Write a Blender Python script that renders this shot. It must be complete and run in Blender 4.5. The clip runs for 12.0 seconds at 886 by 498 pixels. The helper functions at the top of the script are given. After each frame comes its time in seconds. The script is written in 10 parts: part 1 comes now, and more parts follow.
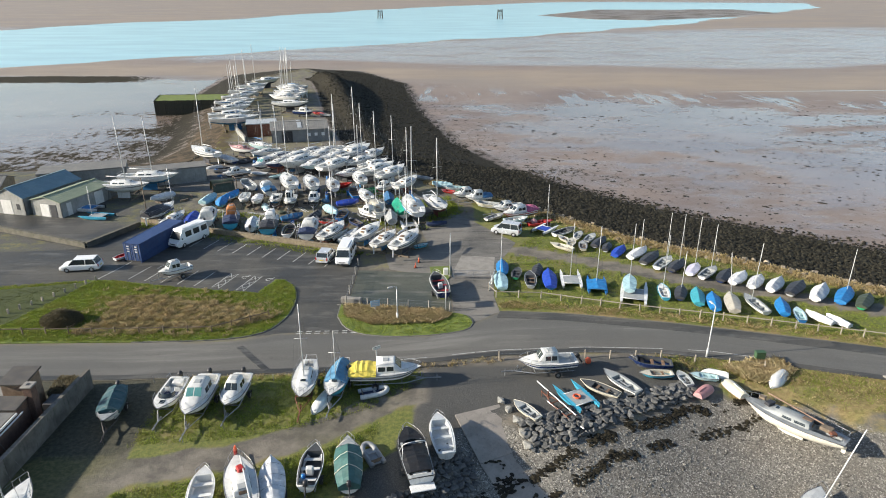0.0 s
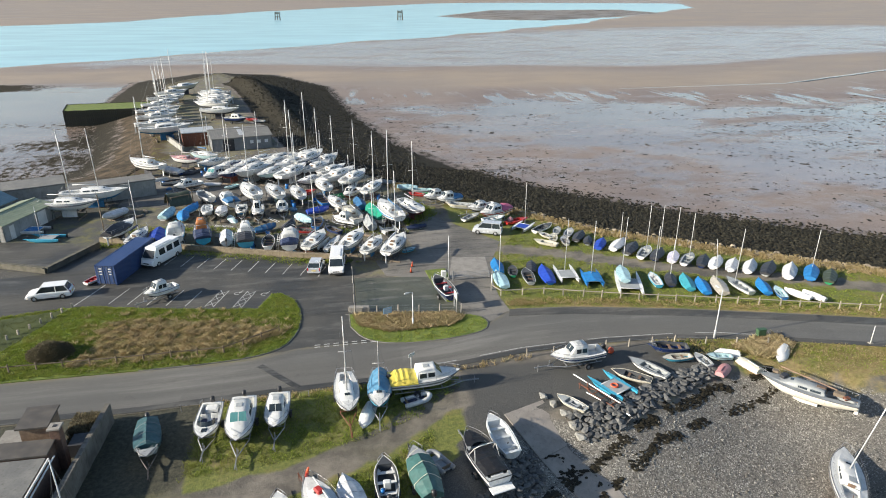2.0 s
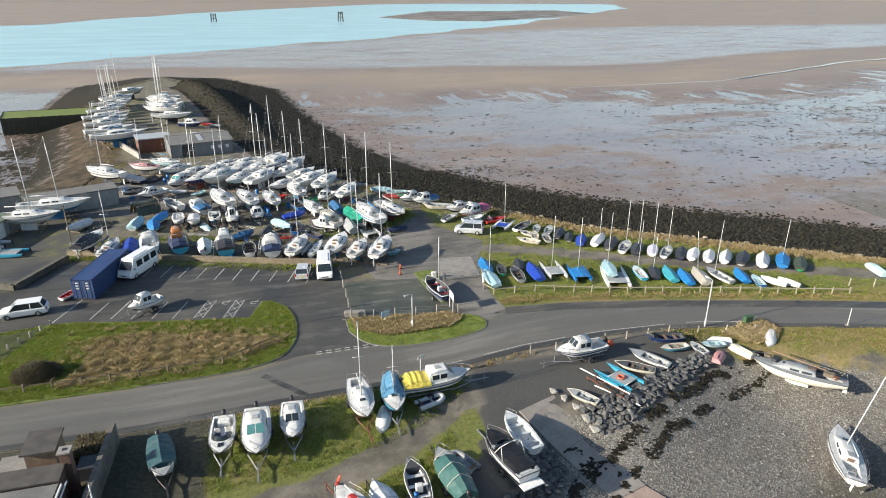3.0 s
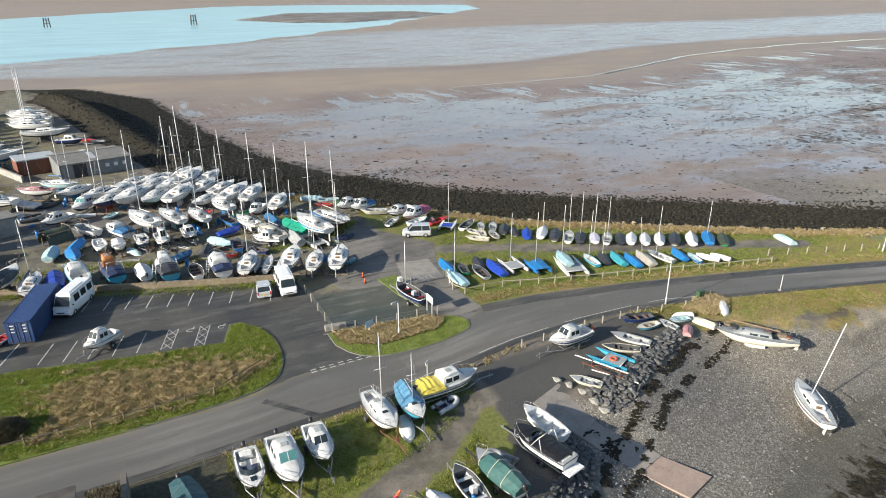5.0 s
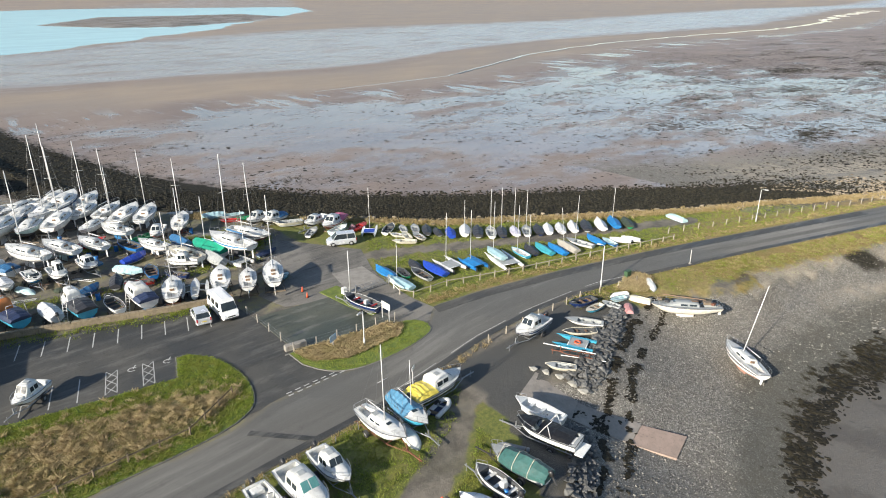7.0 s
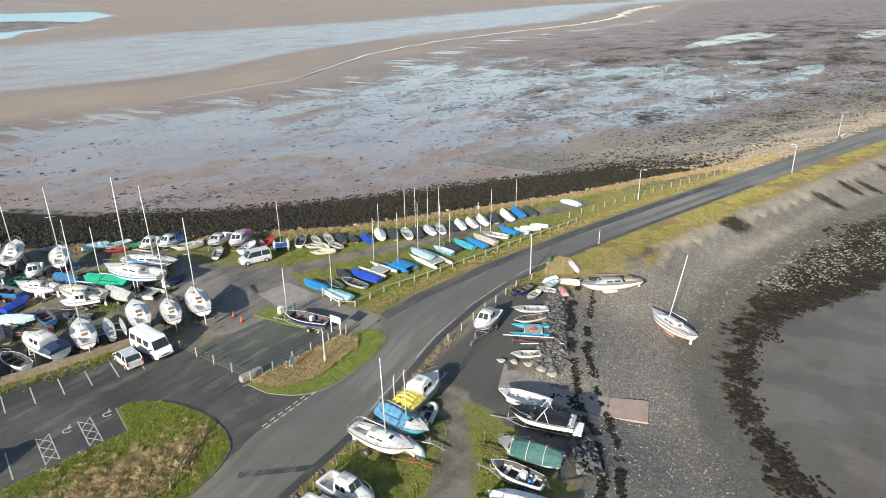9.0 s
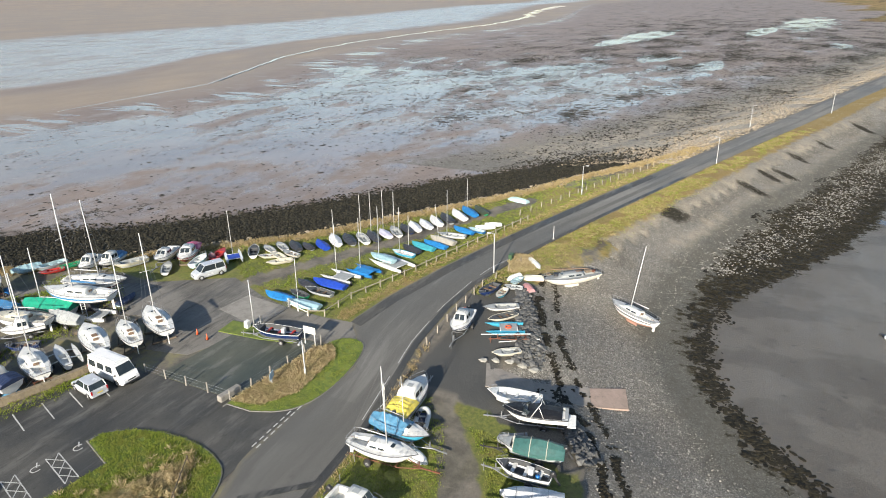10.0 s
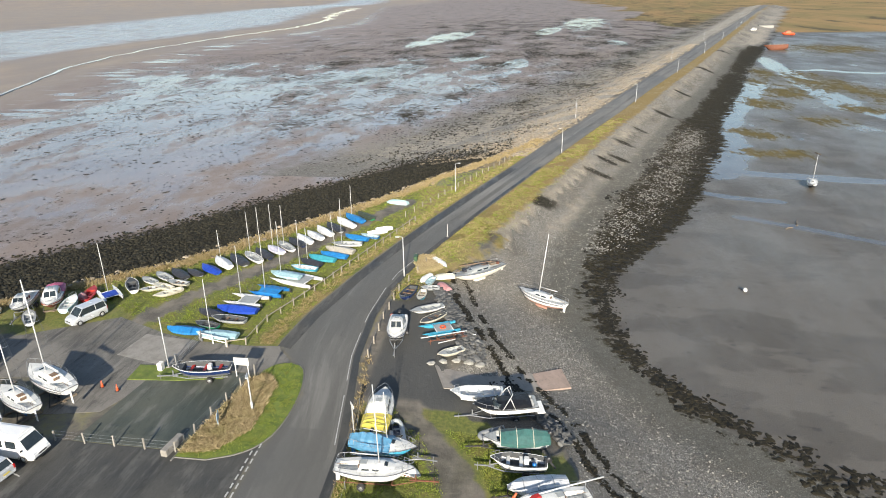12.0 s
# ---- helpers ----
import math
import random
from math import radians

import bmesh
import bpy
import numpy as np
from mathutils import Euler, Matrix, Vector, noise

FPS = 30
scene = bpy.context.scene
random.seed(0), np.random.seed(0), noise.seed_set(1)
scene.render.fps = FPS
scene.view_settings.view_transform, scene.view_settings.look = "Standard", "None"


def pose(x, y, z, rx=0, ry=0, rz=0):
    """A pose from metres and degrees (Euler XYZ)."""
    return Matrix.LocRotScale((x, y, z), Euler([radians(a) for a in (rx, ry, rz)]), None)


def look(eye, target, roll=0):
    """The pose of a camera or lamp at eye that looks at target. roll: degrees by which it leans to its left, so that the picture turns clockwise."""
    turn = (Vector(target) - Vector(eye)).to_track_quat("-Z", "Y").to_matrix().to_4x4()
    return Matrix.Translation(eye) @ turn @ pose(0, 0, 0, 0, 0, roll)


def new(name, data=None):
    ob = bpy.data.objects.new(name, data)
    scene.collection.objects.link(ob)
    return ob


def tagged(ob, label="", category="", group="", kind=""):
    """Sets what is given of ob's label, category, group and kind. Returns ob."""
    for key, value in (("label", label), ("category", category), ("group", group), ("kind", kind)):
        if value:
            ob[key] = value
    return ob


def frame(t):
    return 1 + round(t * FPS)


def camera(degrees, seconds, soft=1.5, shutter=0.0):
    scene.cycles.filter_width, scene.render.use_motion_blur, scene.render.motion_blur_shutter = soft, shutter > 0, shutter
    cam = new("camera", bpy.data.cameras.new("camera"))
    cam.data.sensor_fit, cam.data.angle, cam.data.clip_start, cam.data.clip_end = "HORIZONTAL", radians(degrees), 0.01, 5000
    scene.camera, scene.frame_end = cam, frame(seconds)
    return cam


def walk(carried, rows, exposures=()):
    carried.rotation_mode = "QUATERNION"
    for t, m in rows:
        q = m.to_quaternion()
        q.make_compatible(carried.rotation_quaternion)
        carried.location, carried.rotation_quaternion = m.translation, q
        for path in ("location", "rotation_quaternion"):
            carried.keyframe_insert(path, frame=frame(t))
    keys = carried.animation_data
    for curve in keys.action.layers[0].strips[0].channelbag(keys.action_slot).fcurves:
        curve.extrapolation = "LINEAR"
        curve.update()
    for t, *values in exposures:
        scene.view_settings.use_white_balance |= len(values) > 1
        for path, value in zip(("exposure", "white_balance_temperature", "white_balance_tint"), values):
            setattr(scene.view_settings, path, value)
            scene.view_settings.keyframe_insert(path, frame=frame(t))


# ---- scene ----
cam = camera(69.7, 12.0, 1.0)
PATH = [
    (0, (2.246, -0.546, 32.307), (2.282, 1.31, 31.561), 0.1),
    (0.5, (-0.496, -0.528, 32.454), (-0.386, 1.324, 31.708), -0.0),
    (1, (-3.212, -0.239, 32.503), (-3.024, 1.607, 31.756), -0.1),
    (1.5, (-6.015, 0.04, 32.568), (-5.755, 1.877, 31.823), 0.0),
    (2, (-8.76, 0.448, 32.564), (-8.433, 2.276, 31.821), 0.1),
    (2.5, (-11.454, 0.941, 32.585), (-11.051, 2.754, 31.843), 0.2),
    (3, (-14.049, 1.574, 32.586), (-13.555, 3.365, 31.846), 0.1),
    (3.2, (-15.14, 1.972, 32.612), (-14.605, 3.751, 31.872), 0.1),
    (4.8, (-23.559, 4.867, 32.988), (-22.73, 6.53, 32.25), -0.2),
    (5, (-24.386, 5.365, 32.983), (-23.526, 7.013, 32.245), -0.2),
    (5.5, (-26.775, 6.728, 33.053), (-25.821, 8.323, 32.315), -0.2),
    (6, (-29.065, 8.234, 33.123), (-28.015, 9.767, 32.384), -0.3),
    (6.5, (-31.298, 9.839, 33.173), (-30.152, 11.302, 32.434), -0.4),
    (6.7, (-32.217, 10.439, 33.196), (-31.033, 11.872, 32.46), -0.3),
    (8.3, (-37.786, 16.892, 33.245), (-36.332, 18.05, 32.507), -0.8),
    (8.5, (-38.617, 17.652, 33.34), (-37.134, 18.772, 32.603), -0.9),
    (9, (-40.158, 19.889, 33.449), (-38.604, 20.909, 32.711), -1.0),
    (9.5, (-41.515, 22.251, 33.612), (-39.897, 23.165, 32.872), -1.0),
    (10, (-42.722, 24.853, 33.734), (-41.045, 25.654, 32.993), -1.0),
    (10.5, (-43.824, 27.601, 33.81), (-42.095, 28.281, 33.07), -0.9),
    (11, (-44.642, 30.259, 34.01), (-42.871, 30.819, 33.268), -1.0),
    (11.5, (-45.234, 32.995, 34.071), (-43.427, 33.42, 33.328), -0.9),
    (12, (-45.494, 35.795, 33.976), (-43.656, 36.06, 33.233), -1.0),
]
walk(cam, [(t, look(eye, target, roll)) for t, eye, target, roll in PATH])

# ---- world, sun and exposure ----
SUN_FROM, SUN_HIGH = 187.0, 21.0
world = bpy.data.worlds.new("sky")
scene.world = world
world.use_nodes = True
wn = world.node_tree
sky = wn.nodes.new("ShaderNodeTexSky")
sky.sky_type, sky.sun_disc = "NISHITA", False
sky.sun_elevation, sky.sun_rotation = radians(SUN_HIGH), radians(90 - SUN_FROM)
sky.air_density, sky.dust_density, sky.ozone_density = 1.0, 0.9, 1.6
wn.links.new(sky.outputs[0], wn.nodes["Background"].inputs[0])
wn.nodes["Background"].inputs[1].default_value = 0.094
sun = new("sun", bpy.data.lights.new("sun", "SUN"))
sun.data.energy, sun.data.angle, sun.data.color = 5.0, radians(1.2), (1.0, 0.918, 0.785)
sx, sy, sz = math.cos(radians(SUN_FROM)), math.sin(radians(SUN_FROM)), math.tan(radians(SUN_HIGH))
sun.matrix_world = look((sx * 100, sy * 100 + 60, sz * 100), (0, 60, 0))
scene.view_settings.exposure = 0.95


# ---- geometry helpers ----
class Geo:
    """Vertices and faces of one mesh, put together piece by piece."""

    def __init__(self):
        self.v, self.f = [], []

    def add(self, verts, faces, m=None):
        k = len(self.v)
        self.v += [tuple(m @ Vector(p)) if m else tuple(p) for p in verts]
        self.f += [tuple(i + k for i in q) for q in faces]
        return self

    def box(self, cx, cy, cz, sx, sy, sz, m=None, b=0.0):
        """A box round a centre, its upright and top edges cut by b."""
        x, y, z = sx / 2, sy / 2, sz / 2
        if not b:
            vs = [(cx + i * x, cy + j * y, cz + k * z) for k in (-1, 1) for i, j in ((-1, -1), (1, -1), (1, 1), (-1, 1))]
            return self.add(vs, [(3, 2, 1, 0), (4, 5, 6, 7), (0, 1, 5, 4), (1, 2, 6, 5), (2, 3, 7, 6), (3, 0, 4, 7)], m)
        rings = []
        for zz, c in ((-z, 0), (z - b, 0), (z, b)):
            X, Y = x - c, y - c
            rings.append([(cx + p, cy + q, cz + zz) for p, q in ((-X + b, -Y), (X - b, -Y), (X, -Y + b), (X, Y - b), (X - b, Y), (-X + b, Y), (-X, Y - b), (-X, -Y + b))])
        return self.loft(rings, True, True, m)

    def loft(self, rings, closed=True, caps=False, m=None):
        n = len(rings[0])
        vs = [p for r in rings for p in r]
        fs = []
        for i in range(len(rings) - 1):
            for j in range(n if closed else n - 1):
                a, c = i * n + j, i * n + (j + 1) % n
                fs.append((a, c, c + n, a + n))
        if caps:
            fs.append(tuple(range(n - 1, -1, -1)))
            fs.append(tuple(range((len(rings) - 1) * n, len(rings) * n)))
        return self.add(vs, fs, m)

    def tube(self, pts, r, n=6, m=None, r2=None):
        """A round bar through points; r2 is its radius at the far end."""
        pts = [Vector(p) for p in pts]
        rings = []
        for i, p in enumerate(pts):
            d = (pts[min(i + 1, len(pts) - 1)] - pts[max(i - 1, 0)]).normalized()
            a = d.orthogonal().normalized() if abs(d.z) > 0.9 else Vector((0, 0, 1)).cross(d).normalized()
            c = d.cross(a)
            rr = r if r2 is None else r + (r2 - r) * i / max(1, len(pts) - 1)
            rings.append([tuple(p + rr * (math.cos(t) * a + math.sin(t) * c)) for t in (2 * math.pi * k / n for k in range(n))])
        return self.loft(rings, True, True, m)

    def ball(self, cx, cy, cz, rx, ry, rz, n=8, k=5, m=None):
        rings = []
        for i in range(k + 1):
            a = math.pi * (i / k - 0.5) * 0.995
            rings.append([(cx + rx * math.cos(a) * math.cos(t), cy + ry * math.cos(a) * math.sin(t), cz + rz * math.sin(a)) for t in (2 * math.pi * j / n for j in range(n))])
        return self.loft(rings, True, True, m)

    def poly(self, pts, z0, z1, m=None):
        """An upright prism over a flat outline (turning left)."""
        n = len(pts)
        vs = [(x, y, z0) for x, y in pts] + [(x, y, z1) for x, y in pts]
        return self.add(vs, [tuple(range(n - 1, -1, -1)), tuple(range(n, 2 * n))] + [(i, (i + 1) % n, (i + 1) % n + n, i + n) for i in range(n)], m)

    def mesh(self, name, smooth=False):
        me = bpy.data.meshes.new(name)
        me.from_pydata(self.v, [], self.f)
        me.validate()
        me.update()
        if smooth:
            me.polygons.foreach_set("use_smooth", [True] * len(me.polygons))
        return me


def thing(name, m, label, category, group="", kind=""):
    """An empty that holds the parts of one thing."""
    ob = new(name)
    ob.matrix_world = m
    return tagged(ob, label, category, group, kind)


def part(name, geo, material, parent, label="", smooth=False, m=None):
    """One mesh under a thing or under a part."""
    me = geo.mesh(name, smooth) if isinstance(geo, Geo) else geo
    if not me.materials:
        me.materials.append(material)
    ob = new(name, me)
    ob.parent = parent
    if m is not None:
        ob.matrix_local = m
    if label:
        ob["label"] = label
    return ob


def single(name, geo, material, label="", category="", group="", kind="", smooth=False, m=None):
    """A thing or a piece of the setting that is one mesh."""
    me = geo.mesh(name, smooth) if isinstance(geo, Geo) else geo
    if not me.materials:
        me.materials.append(material)
    ob = new(name, me)
    if m is not None:
        ob.matrix_world = m
    return tagged(ob, label, category, group, kind)


# ---- materials ----
def nodes_of(name):
    mt = bpy.data.materials.new(name)
    mt.use_nodes = True
    nt = mt.node_tree
    return mt, nt, nt.nodes["Principled BSDF"]


def node(nt, kind, **inputs):
    n = nt.nodes.new(kind)
    for k, v in inputs.items():
        n.inputs[k.replace("_", " ")].default_value = v
    return n


def noise_node(nt, scale, detail=4.0, rough=0.6, coord=None, stretch=None):
    n = node(nt, "ShaderNodeTexNoise", Scale=scale, Detail=detail, Roughness=rough)
    if coord is not None:
        if stretch:
            mp = nt.nodes.new("ShaderNodeMapping")
            mp.inputs["Scale"].default_value = stretch
            nt.links.new(coord, mp.inputs[0])
            nt.links.new(mp.outputs[0], n.inputs["Vector"])
        else:
            nt.links.new(coord, n.inputs["Vector"])
    return n.outputs["Fac"]


def ramp(nt, fac, lo, hi, a=0.0, b=1.0):
    """Smooth step of fac from lo to hi, giving a to b."""
    n = nt.nodes.new("ShaderNodeMapRange")
    n.interpolation_type = "SMOOTHSTEP"
    for k, v in zip((1, 2, 3, 4), (lo, hi, a, b)):
        n.inputs[k].default_value = v
    nt.links.new(fac, n.inputs[0])
    return n.outputs[0]


def maths(nt, op, a, b):
    n = nt.nodes.new("ShaderNodeMath")
    n.operation = op
    for i, v in enumerate((a, b)):
        if isinstance(v, (int, float)):
            n.inputs[i].default_value = v
        else:
            nt.links.new(v, n.inputs[i])
    return n.outputs[0]


def mixc(nt, fac, a, b, mode="MIX"):
    n = nt.nodes.new("ShaderNodeMix")
    n.data_type, n.blend_type = "RGBA", mode
    for i, v in ((0, fac), (6, a), (7, b)):
        if isinstance(v, (int, float)):
            n.inputs[i].default_value = v
        elif isinstance(v, tuple):
            n.inputs[i].default_value = (*v, 1.0)
        else:
            nt.links.new(v, n.inputs[i])
    return n.outputs[2]


def bump(nt, bsdf, height, strength=0.3, dist=0.05):
    n = node(nt, "ShaderNodeBump", Strength=strength, Distance=dist)
    nt.links.new(height, n.inputs["Height"])
    nt.links.new(n.outputs[0], bsdf.inputs["Normal"])


def surface(name, c1, c2, rough=0.6, scale=3.0, metal=0.0, fine=30.0, bumps=0.15, dirt=None, dirty=0.35, vary=0.12, spec=0.5):
    """A plain painted, plastic, metal or stone surface: two tones, fine grain, stains, and a shade of its own for each object."""
    mt, nt, bs = nodes_of(name)
    co = nt.nodes.new("ShaderNodeTexCoord").outputs["Object"]
    big, small = noise_node(nt, scale, 5, 0.65, co), noise_node(nt, fine, 3, 0.6, co)
    col = mixc(nt, ramp(nt, big, 0.3, 0.7), c1, c2)
    col = mixc(nt, ramp(nt, small, 0.35, 0.75, 0.0, 0.25), col, tuple(v * 0.6 for v in c1))
    if dirt:
        streak = noise_node(nt, 1.3, 6, 0.7, co, (3, 3, 0.7))
        col = mixc(nt, ramp(nt, streak, 0.52, 0.75, 0.0, dirty), col, dirt)
    rnd = nt.nodes.new("ShaderNodeObjectInfo").outputs["Random"]
    n = nt.nodes.new("ShaderNodeHueSaturation")
    nt.links.new(maths(nt, "ADD", maths(nt, "MULTIPLY", rnd, vary), 1 - vary), n.inputs["Value"])
    nt.links.new(col, n.inputs["Color"])
    nt.links.new(n.outputs[0], bs.inputs["Base Color"])
    nt.links.new(ramp(nt, big, 0.2, 0.8, max(0.04, rough - 0.12), min(1, rough + 0.12)), bs.inputs["Roughness"])
    bs.inputs["Metallic"].default_value = metal
    bs.inputs["Specular IOR Level"].default_value = spec
    if bumps:
        bump(nt, bs, small, bumps, 0.01)
    return mt


def asphalt(name, c1, c2, patch, wet):
    """Worn asphalt: large pale and dark patches, drag marks, fine grit, dry and damp parts."""
    mt, nt, bs = nodes_of(name)
    co = nt.nodes.new("ShaderNodeTexCoord").outputs["Object"]
    big = noise_node(nt, 0.09, 6, 0.62, co)
    mid = noise_node(nt, 0.5, 6, 0.7, co, (0.35, 1.4, 1))
    grit = noise_node(nt, 24.0, 3, 0.7, co)
    col = mixc(nt, ramp(nt, big, 0.38, 0.62), c1, c2)
    col = mixc(nt, ramp(nt, mid, 0.5, 0.66, 0.0, 0.85), col, patch)
    long = noise_node(nt, 0.22, 6, 0.75, co, (0.16, 3.0, 1))
    col = mixc(nt, ramp(nt, long, 0.52, 0.68, 0.0, 0.6), col, tuple(v * 0.55 for v in c1))
    col = mixc(nt, ramp(nt, long, 0.45, 0.34, 0.0, 0.5), col, tuple(v * 1.45 for v in c2))
    col = mixc(nt, ramp(nt, grit, 0.4, 0.8, 0.0, 0.45), col, tuple(min(1, v * 2.0) for v in c2))
    blot = noise_node(nt, 1.6, 5, 0.75, co)
    col = mixc(nt, ramp(nt, blot, 0.55, 0.72, 0.0, 0.55), col, tuple(v * 0.5 for v in c1))
    cr = node(nt, "ShaderNodeTexVoronoi", Scale=0.45)
    cr.feature = "DISTANCE_TO_EDGE"
    nt.links.new(co, cr.inputs["Vector"])
    col = mixc(nt, ramp(nt, cr.outputs["Distance"], 0.0, 0.010, 0.22, 0.0), col, tuple(v * 0.5 for v in c1))
    nt.links.new(col, bs.inputs["Base Color"])
    nt.links.new(ramp(nt, big, 0.35, 0.7, wet, 0.92), bs.inputs["Roughness"])
    bs.inputs["Specular IOR Level"].default_value = 0.35
    bump(nt, bs, grit, 0.35, 0.01)
    return mt


def attribute(nt, name):
    n = nt.nodes.new("ShaderNodeAttribute")
    n.attribute_name = name
    return n.outputs["Fac"]


def ground_material():
    """The one sheet of land, rock slope, beach, mud and sand; the zones come from the sheet's own fields and are broken up by noise."""
    mt, nt, bs = nodes_of("ground")
    co = nt.nodes.new("ShaderNodeTexCoord").outputs["Object"]
    huge = noise_node(nt, 0.006, 6, 0.6, co, (1.0, 2.2, 1))
    big = noise_node(nt, 0.045, 6, 0.62, co, (0.6, 1.3, 1))
    mid = noise_node(nt, 0.35, 6, 0.7, co)
    fine = noise_node(nt, 3.0, 5, 0.75, co)
    grit = noise_node(nt, 14.0, 3, 0.7, co)

    def zone(name, soft=0.25, src=mid, amount=0.5):
        a = maths(nt, "ADD", attribute(nt, name), maths(nt, "MULTIPLY", maths(nt, "SUBTRACT", src, 0.5), amount * 2))
        return ramp(nt, a, 0.5 - soft, 0.5 + soft)

    # flats: brown mud, drier tan sand, wet sheets
    mud = mixc(nt, ramp(nt, big, 0.35, 0.65), (0.195, 0.152, 0.130), (0.255, 0.198, 0.162))
    mud = mixc(nt, ramp(nt, fine, 0.45, 0.75, 0, 0.35), mud, (0.09, 0.07, 0.06))
    sand = mixc(nt, ramp(nt, big, 0.3, 0.7), (0.32, 0.25, 0.18), (0.25, 0.20, 0.155))
    sand = mixc(nt, ramp(nt, huge, 0.4, 0.62, 0, 0.7), sand, (0.22, 0.185, 0.16))
    # sheen: reflected sky painted as a pale grey base colour on wet mud
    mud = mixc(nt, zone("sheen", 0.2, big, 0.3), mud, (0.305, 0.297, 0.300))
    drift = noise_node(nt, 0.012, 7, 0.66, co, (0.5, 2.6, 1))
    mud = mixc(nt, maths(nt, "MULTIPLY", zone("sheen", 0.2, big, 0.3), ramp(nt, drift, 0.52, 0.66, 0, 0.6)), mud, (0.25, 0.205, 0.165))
    dry = zone("dry", 0.22, big, 0.3)
    col = mixc(nt, dry, mud, sand)
    harbour = zone("harbour", 0.2, big, 0.2)
    col = mixc(nt, harbour, col, mixc(nt, ramp(nt, big, 0.3, 0.7), (0.080, 0.069, 0.055), (0.120, 0.104, 0.083)))
    streak = noise_node(nt, 0.55, 6, 0.62, co, (1.0, 0.30, 1))
    col = mixc(nt, maths(nt, "MULTIPLY", harbour, ramp(nt, streak, 0.52, 0.66, 0, 0.4)), col, (0.075, 0.065, 0.055))
    ripple = noise_node(nt, 0.16, 7, 0.6, co, (1.0, 0.55, 1))
    col = mixc(nt, maths(nt, "MULTIPLY", harbour, ramp(nt, ripple, 0.48, 0.535, 0, 0.4)), col, (0.165, 0.147, 0.122))
    fleck = noise_node(nt, 0.9, 4, 0.55, co, (1.2, 0.6, 1))
    col = mixc(nt, maths(nt, "MULTIPLY", harbour, ramp(nt, fleck, 0.635, 0.70, 0, 0.75)), col, (0.04, 0.035, 0.03))
    algae = zone("algae", 0.20, maths(nt, "ADD", maths(nt, "MULTIPLY", noise_node(nt, 0.13, 7, 0.74, co, (0.5, 1.5, 1)), 0.6), maths(nt, "MULTIPLY", noise_node(nt, 0.6, 5, 0.7, co, (0.6, 1.4, 1)), 0.4)), 1.25)
    col = mixc(nt, algae, col, mixc(nt, ramp(nt, mid, 0.3, 0.7), (0.080, 0.068, 0.026), (0.175, 0.135, 0.055)))
    marsh = zone("marsh", 0.12, noise_node(nt, 0.02, 6, 0.7, co, (0.5, 1.4, 1)), 0.5)
    tone = noise_node(nt, 0.010, 6, 0.66, co, (0.35, 1.5, 1))
    mcol = mixc(nt, ramp(nt, tone, 0.36, 0.64), (0.30, 0.20, 0.095), (0.19, 0.155, 0.07))
    mcol = mixc(nt, ramp(nt, noise_node(nt, 0.016, 5, 0.6, co, (0.3, 1.6, 1)), 0.60, 0.64, 0, 0.8), mcol, (0.07, 0.06, 0.04))
    col = mixc(nt, marsh, col, mcol)
    bank = zone("bank", 0.13, maths(nt, "ADD", maths(nt, "MULTIPLY", mid, 0.45), maths(nt, "MULTIPLY", noise_node(nt, 0.12, 5, 0.65, co), 0.55)), 0.8)
    col = mixc(nt, bank, col, mixc(nt, ramp(nt, fine, 0.3, 0.7), (0.085, 0.062, 0.042), (0.18, 0.135, 0.092)))
    pool = zone("pool", 0.10, noise_node(nt, 0.03, 7, 0.75, co, (0.5, 1.6, 1)), 1.1)
    # shingle and beach
    cell = node(nt, "ShaderNodeTexVoronoi", Scale=12.5)
    nt.links.new(co, cell.inputs["Vector"])
    peb = nt.nodes.new("ShaderNodeSeparateColor")
    nt.links.new(cell.outputs["Color"], peb.inputs[0])
    stones = mixc(nt, peb.outputs[0], (0.040, 0.037, 0.032), (0.252, 0.238, 0.208))
    stones = mixc(nt, ramp(nt, mid, 0.35, 0.7), stones, mixc(nt, 0.5, stones, (0.13, 0.11, 0.09)))
    stones = mixc(nt, ramp(nt, peb.outputs[2], 0.885, 0.925, 0, 0.9), stones, (0.44, 0.42, 0.37))
    stones = mixc(nt, ramp(nt, noise_node(nt, 1.1, 6, 0.75, co), 0.50, 0.66, 0, 0.5), stones, (0.075, 0.070, 0.062))
    stones = mixc(nt, ramp(nt, noise_node(nt, 0.7, 6, 0.75, co, (1, 1, 1.7)), 0.54, 0.70, 0, 0.5), stones, (0.255, 0.23, 0.19))
    stones = mixc(nt, ramp(nt, big, 0.42, 0.62, 0, 0.35), stones, (0.11, 0.10, 0.085))
    stones = mixc(nt, maths(nt, "MULTIPLY", zone("damp", 0.30, mid, 0.5), 0.62), stones, (0.052, 0.050, 0.036))
    beach = zone("beach", 0.15, mid, 0.25)
    col = mixc(nt, beach, col, stones)
    pale = zone("pale", 0.28, maths(nt, "ADD", maths(nt, "MULTIPLY", mid, 0.6), maths(nt, "MULTIPLY", big, 0.4)), 0.7)
    col = mixc(nt, pale, col, mixc(nt, peb.outputs[1], (0.22, 0.185, 0.135), (0.50, 0.445, 0.355)))
    # weed and wet black rock
    weed = zone("weed", 0.08, maths(nt, "ADD", maths(nt, "MULTIPLY", noise_node(nt, 0.03, 6, 0.68, co, (0.7, 1.4, 1)), 0.42), maths(nt, "ADD", maths(nt, "MULTIPLY", noise_node(nt, 0.55, 5, 0.7, co, (1.4, 0.8, 1)), 0.5), maths(nt, "MULTIPLY", fine, 0.18))), 1.05)
    wcol = mixc(nt, ramp(nt, fine, 0.4, 0.7), (0.016, 0.014, 0.009), (0.060, 0.050, 0.029))
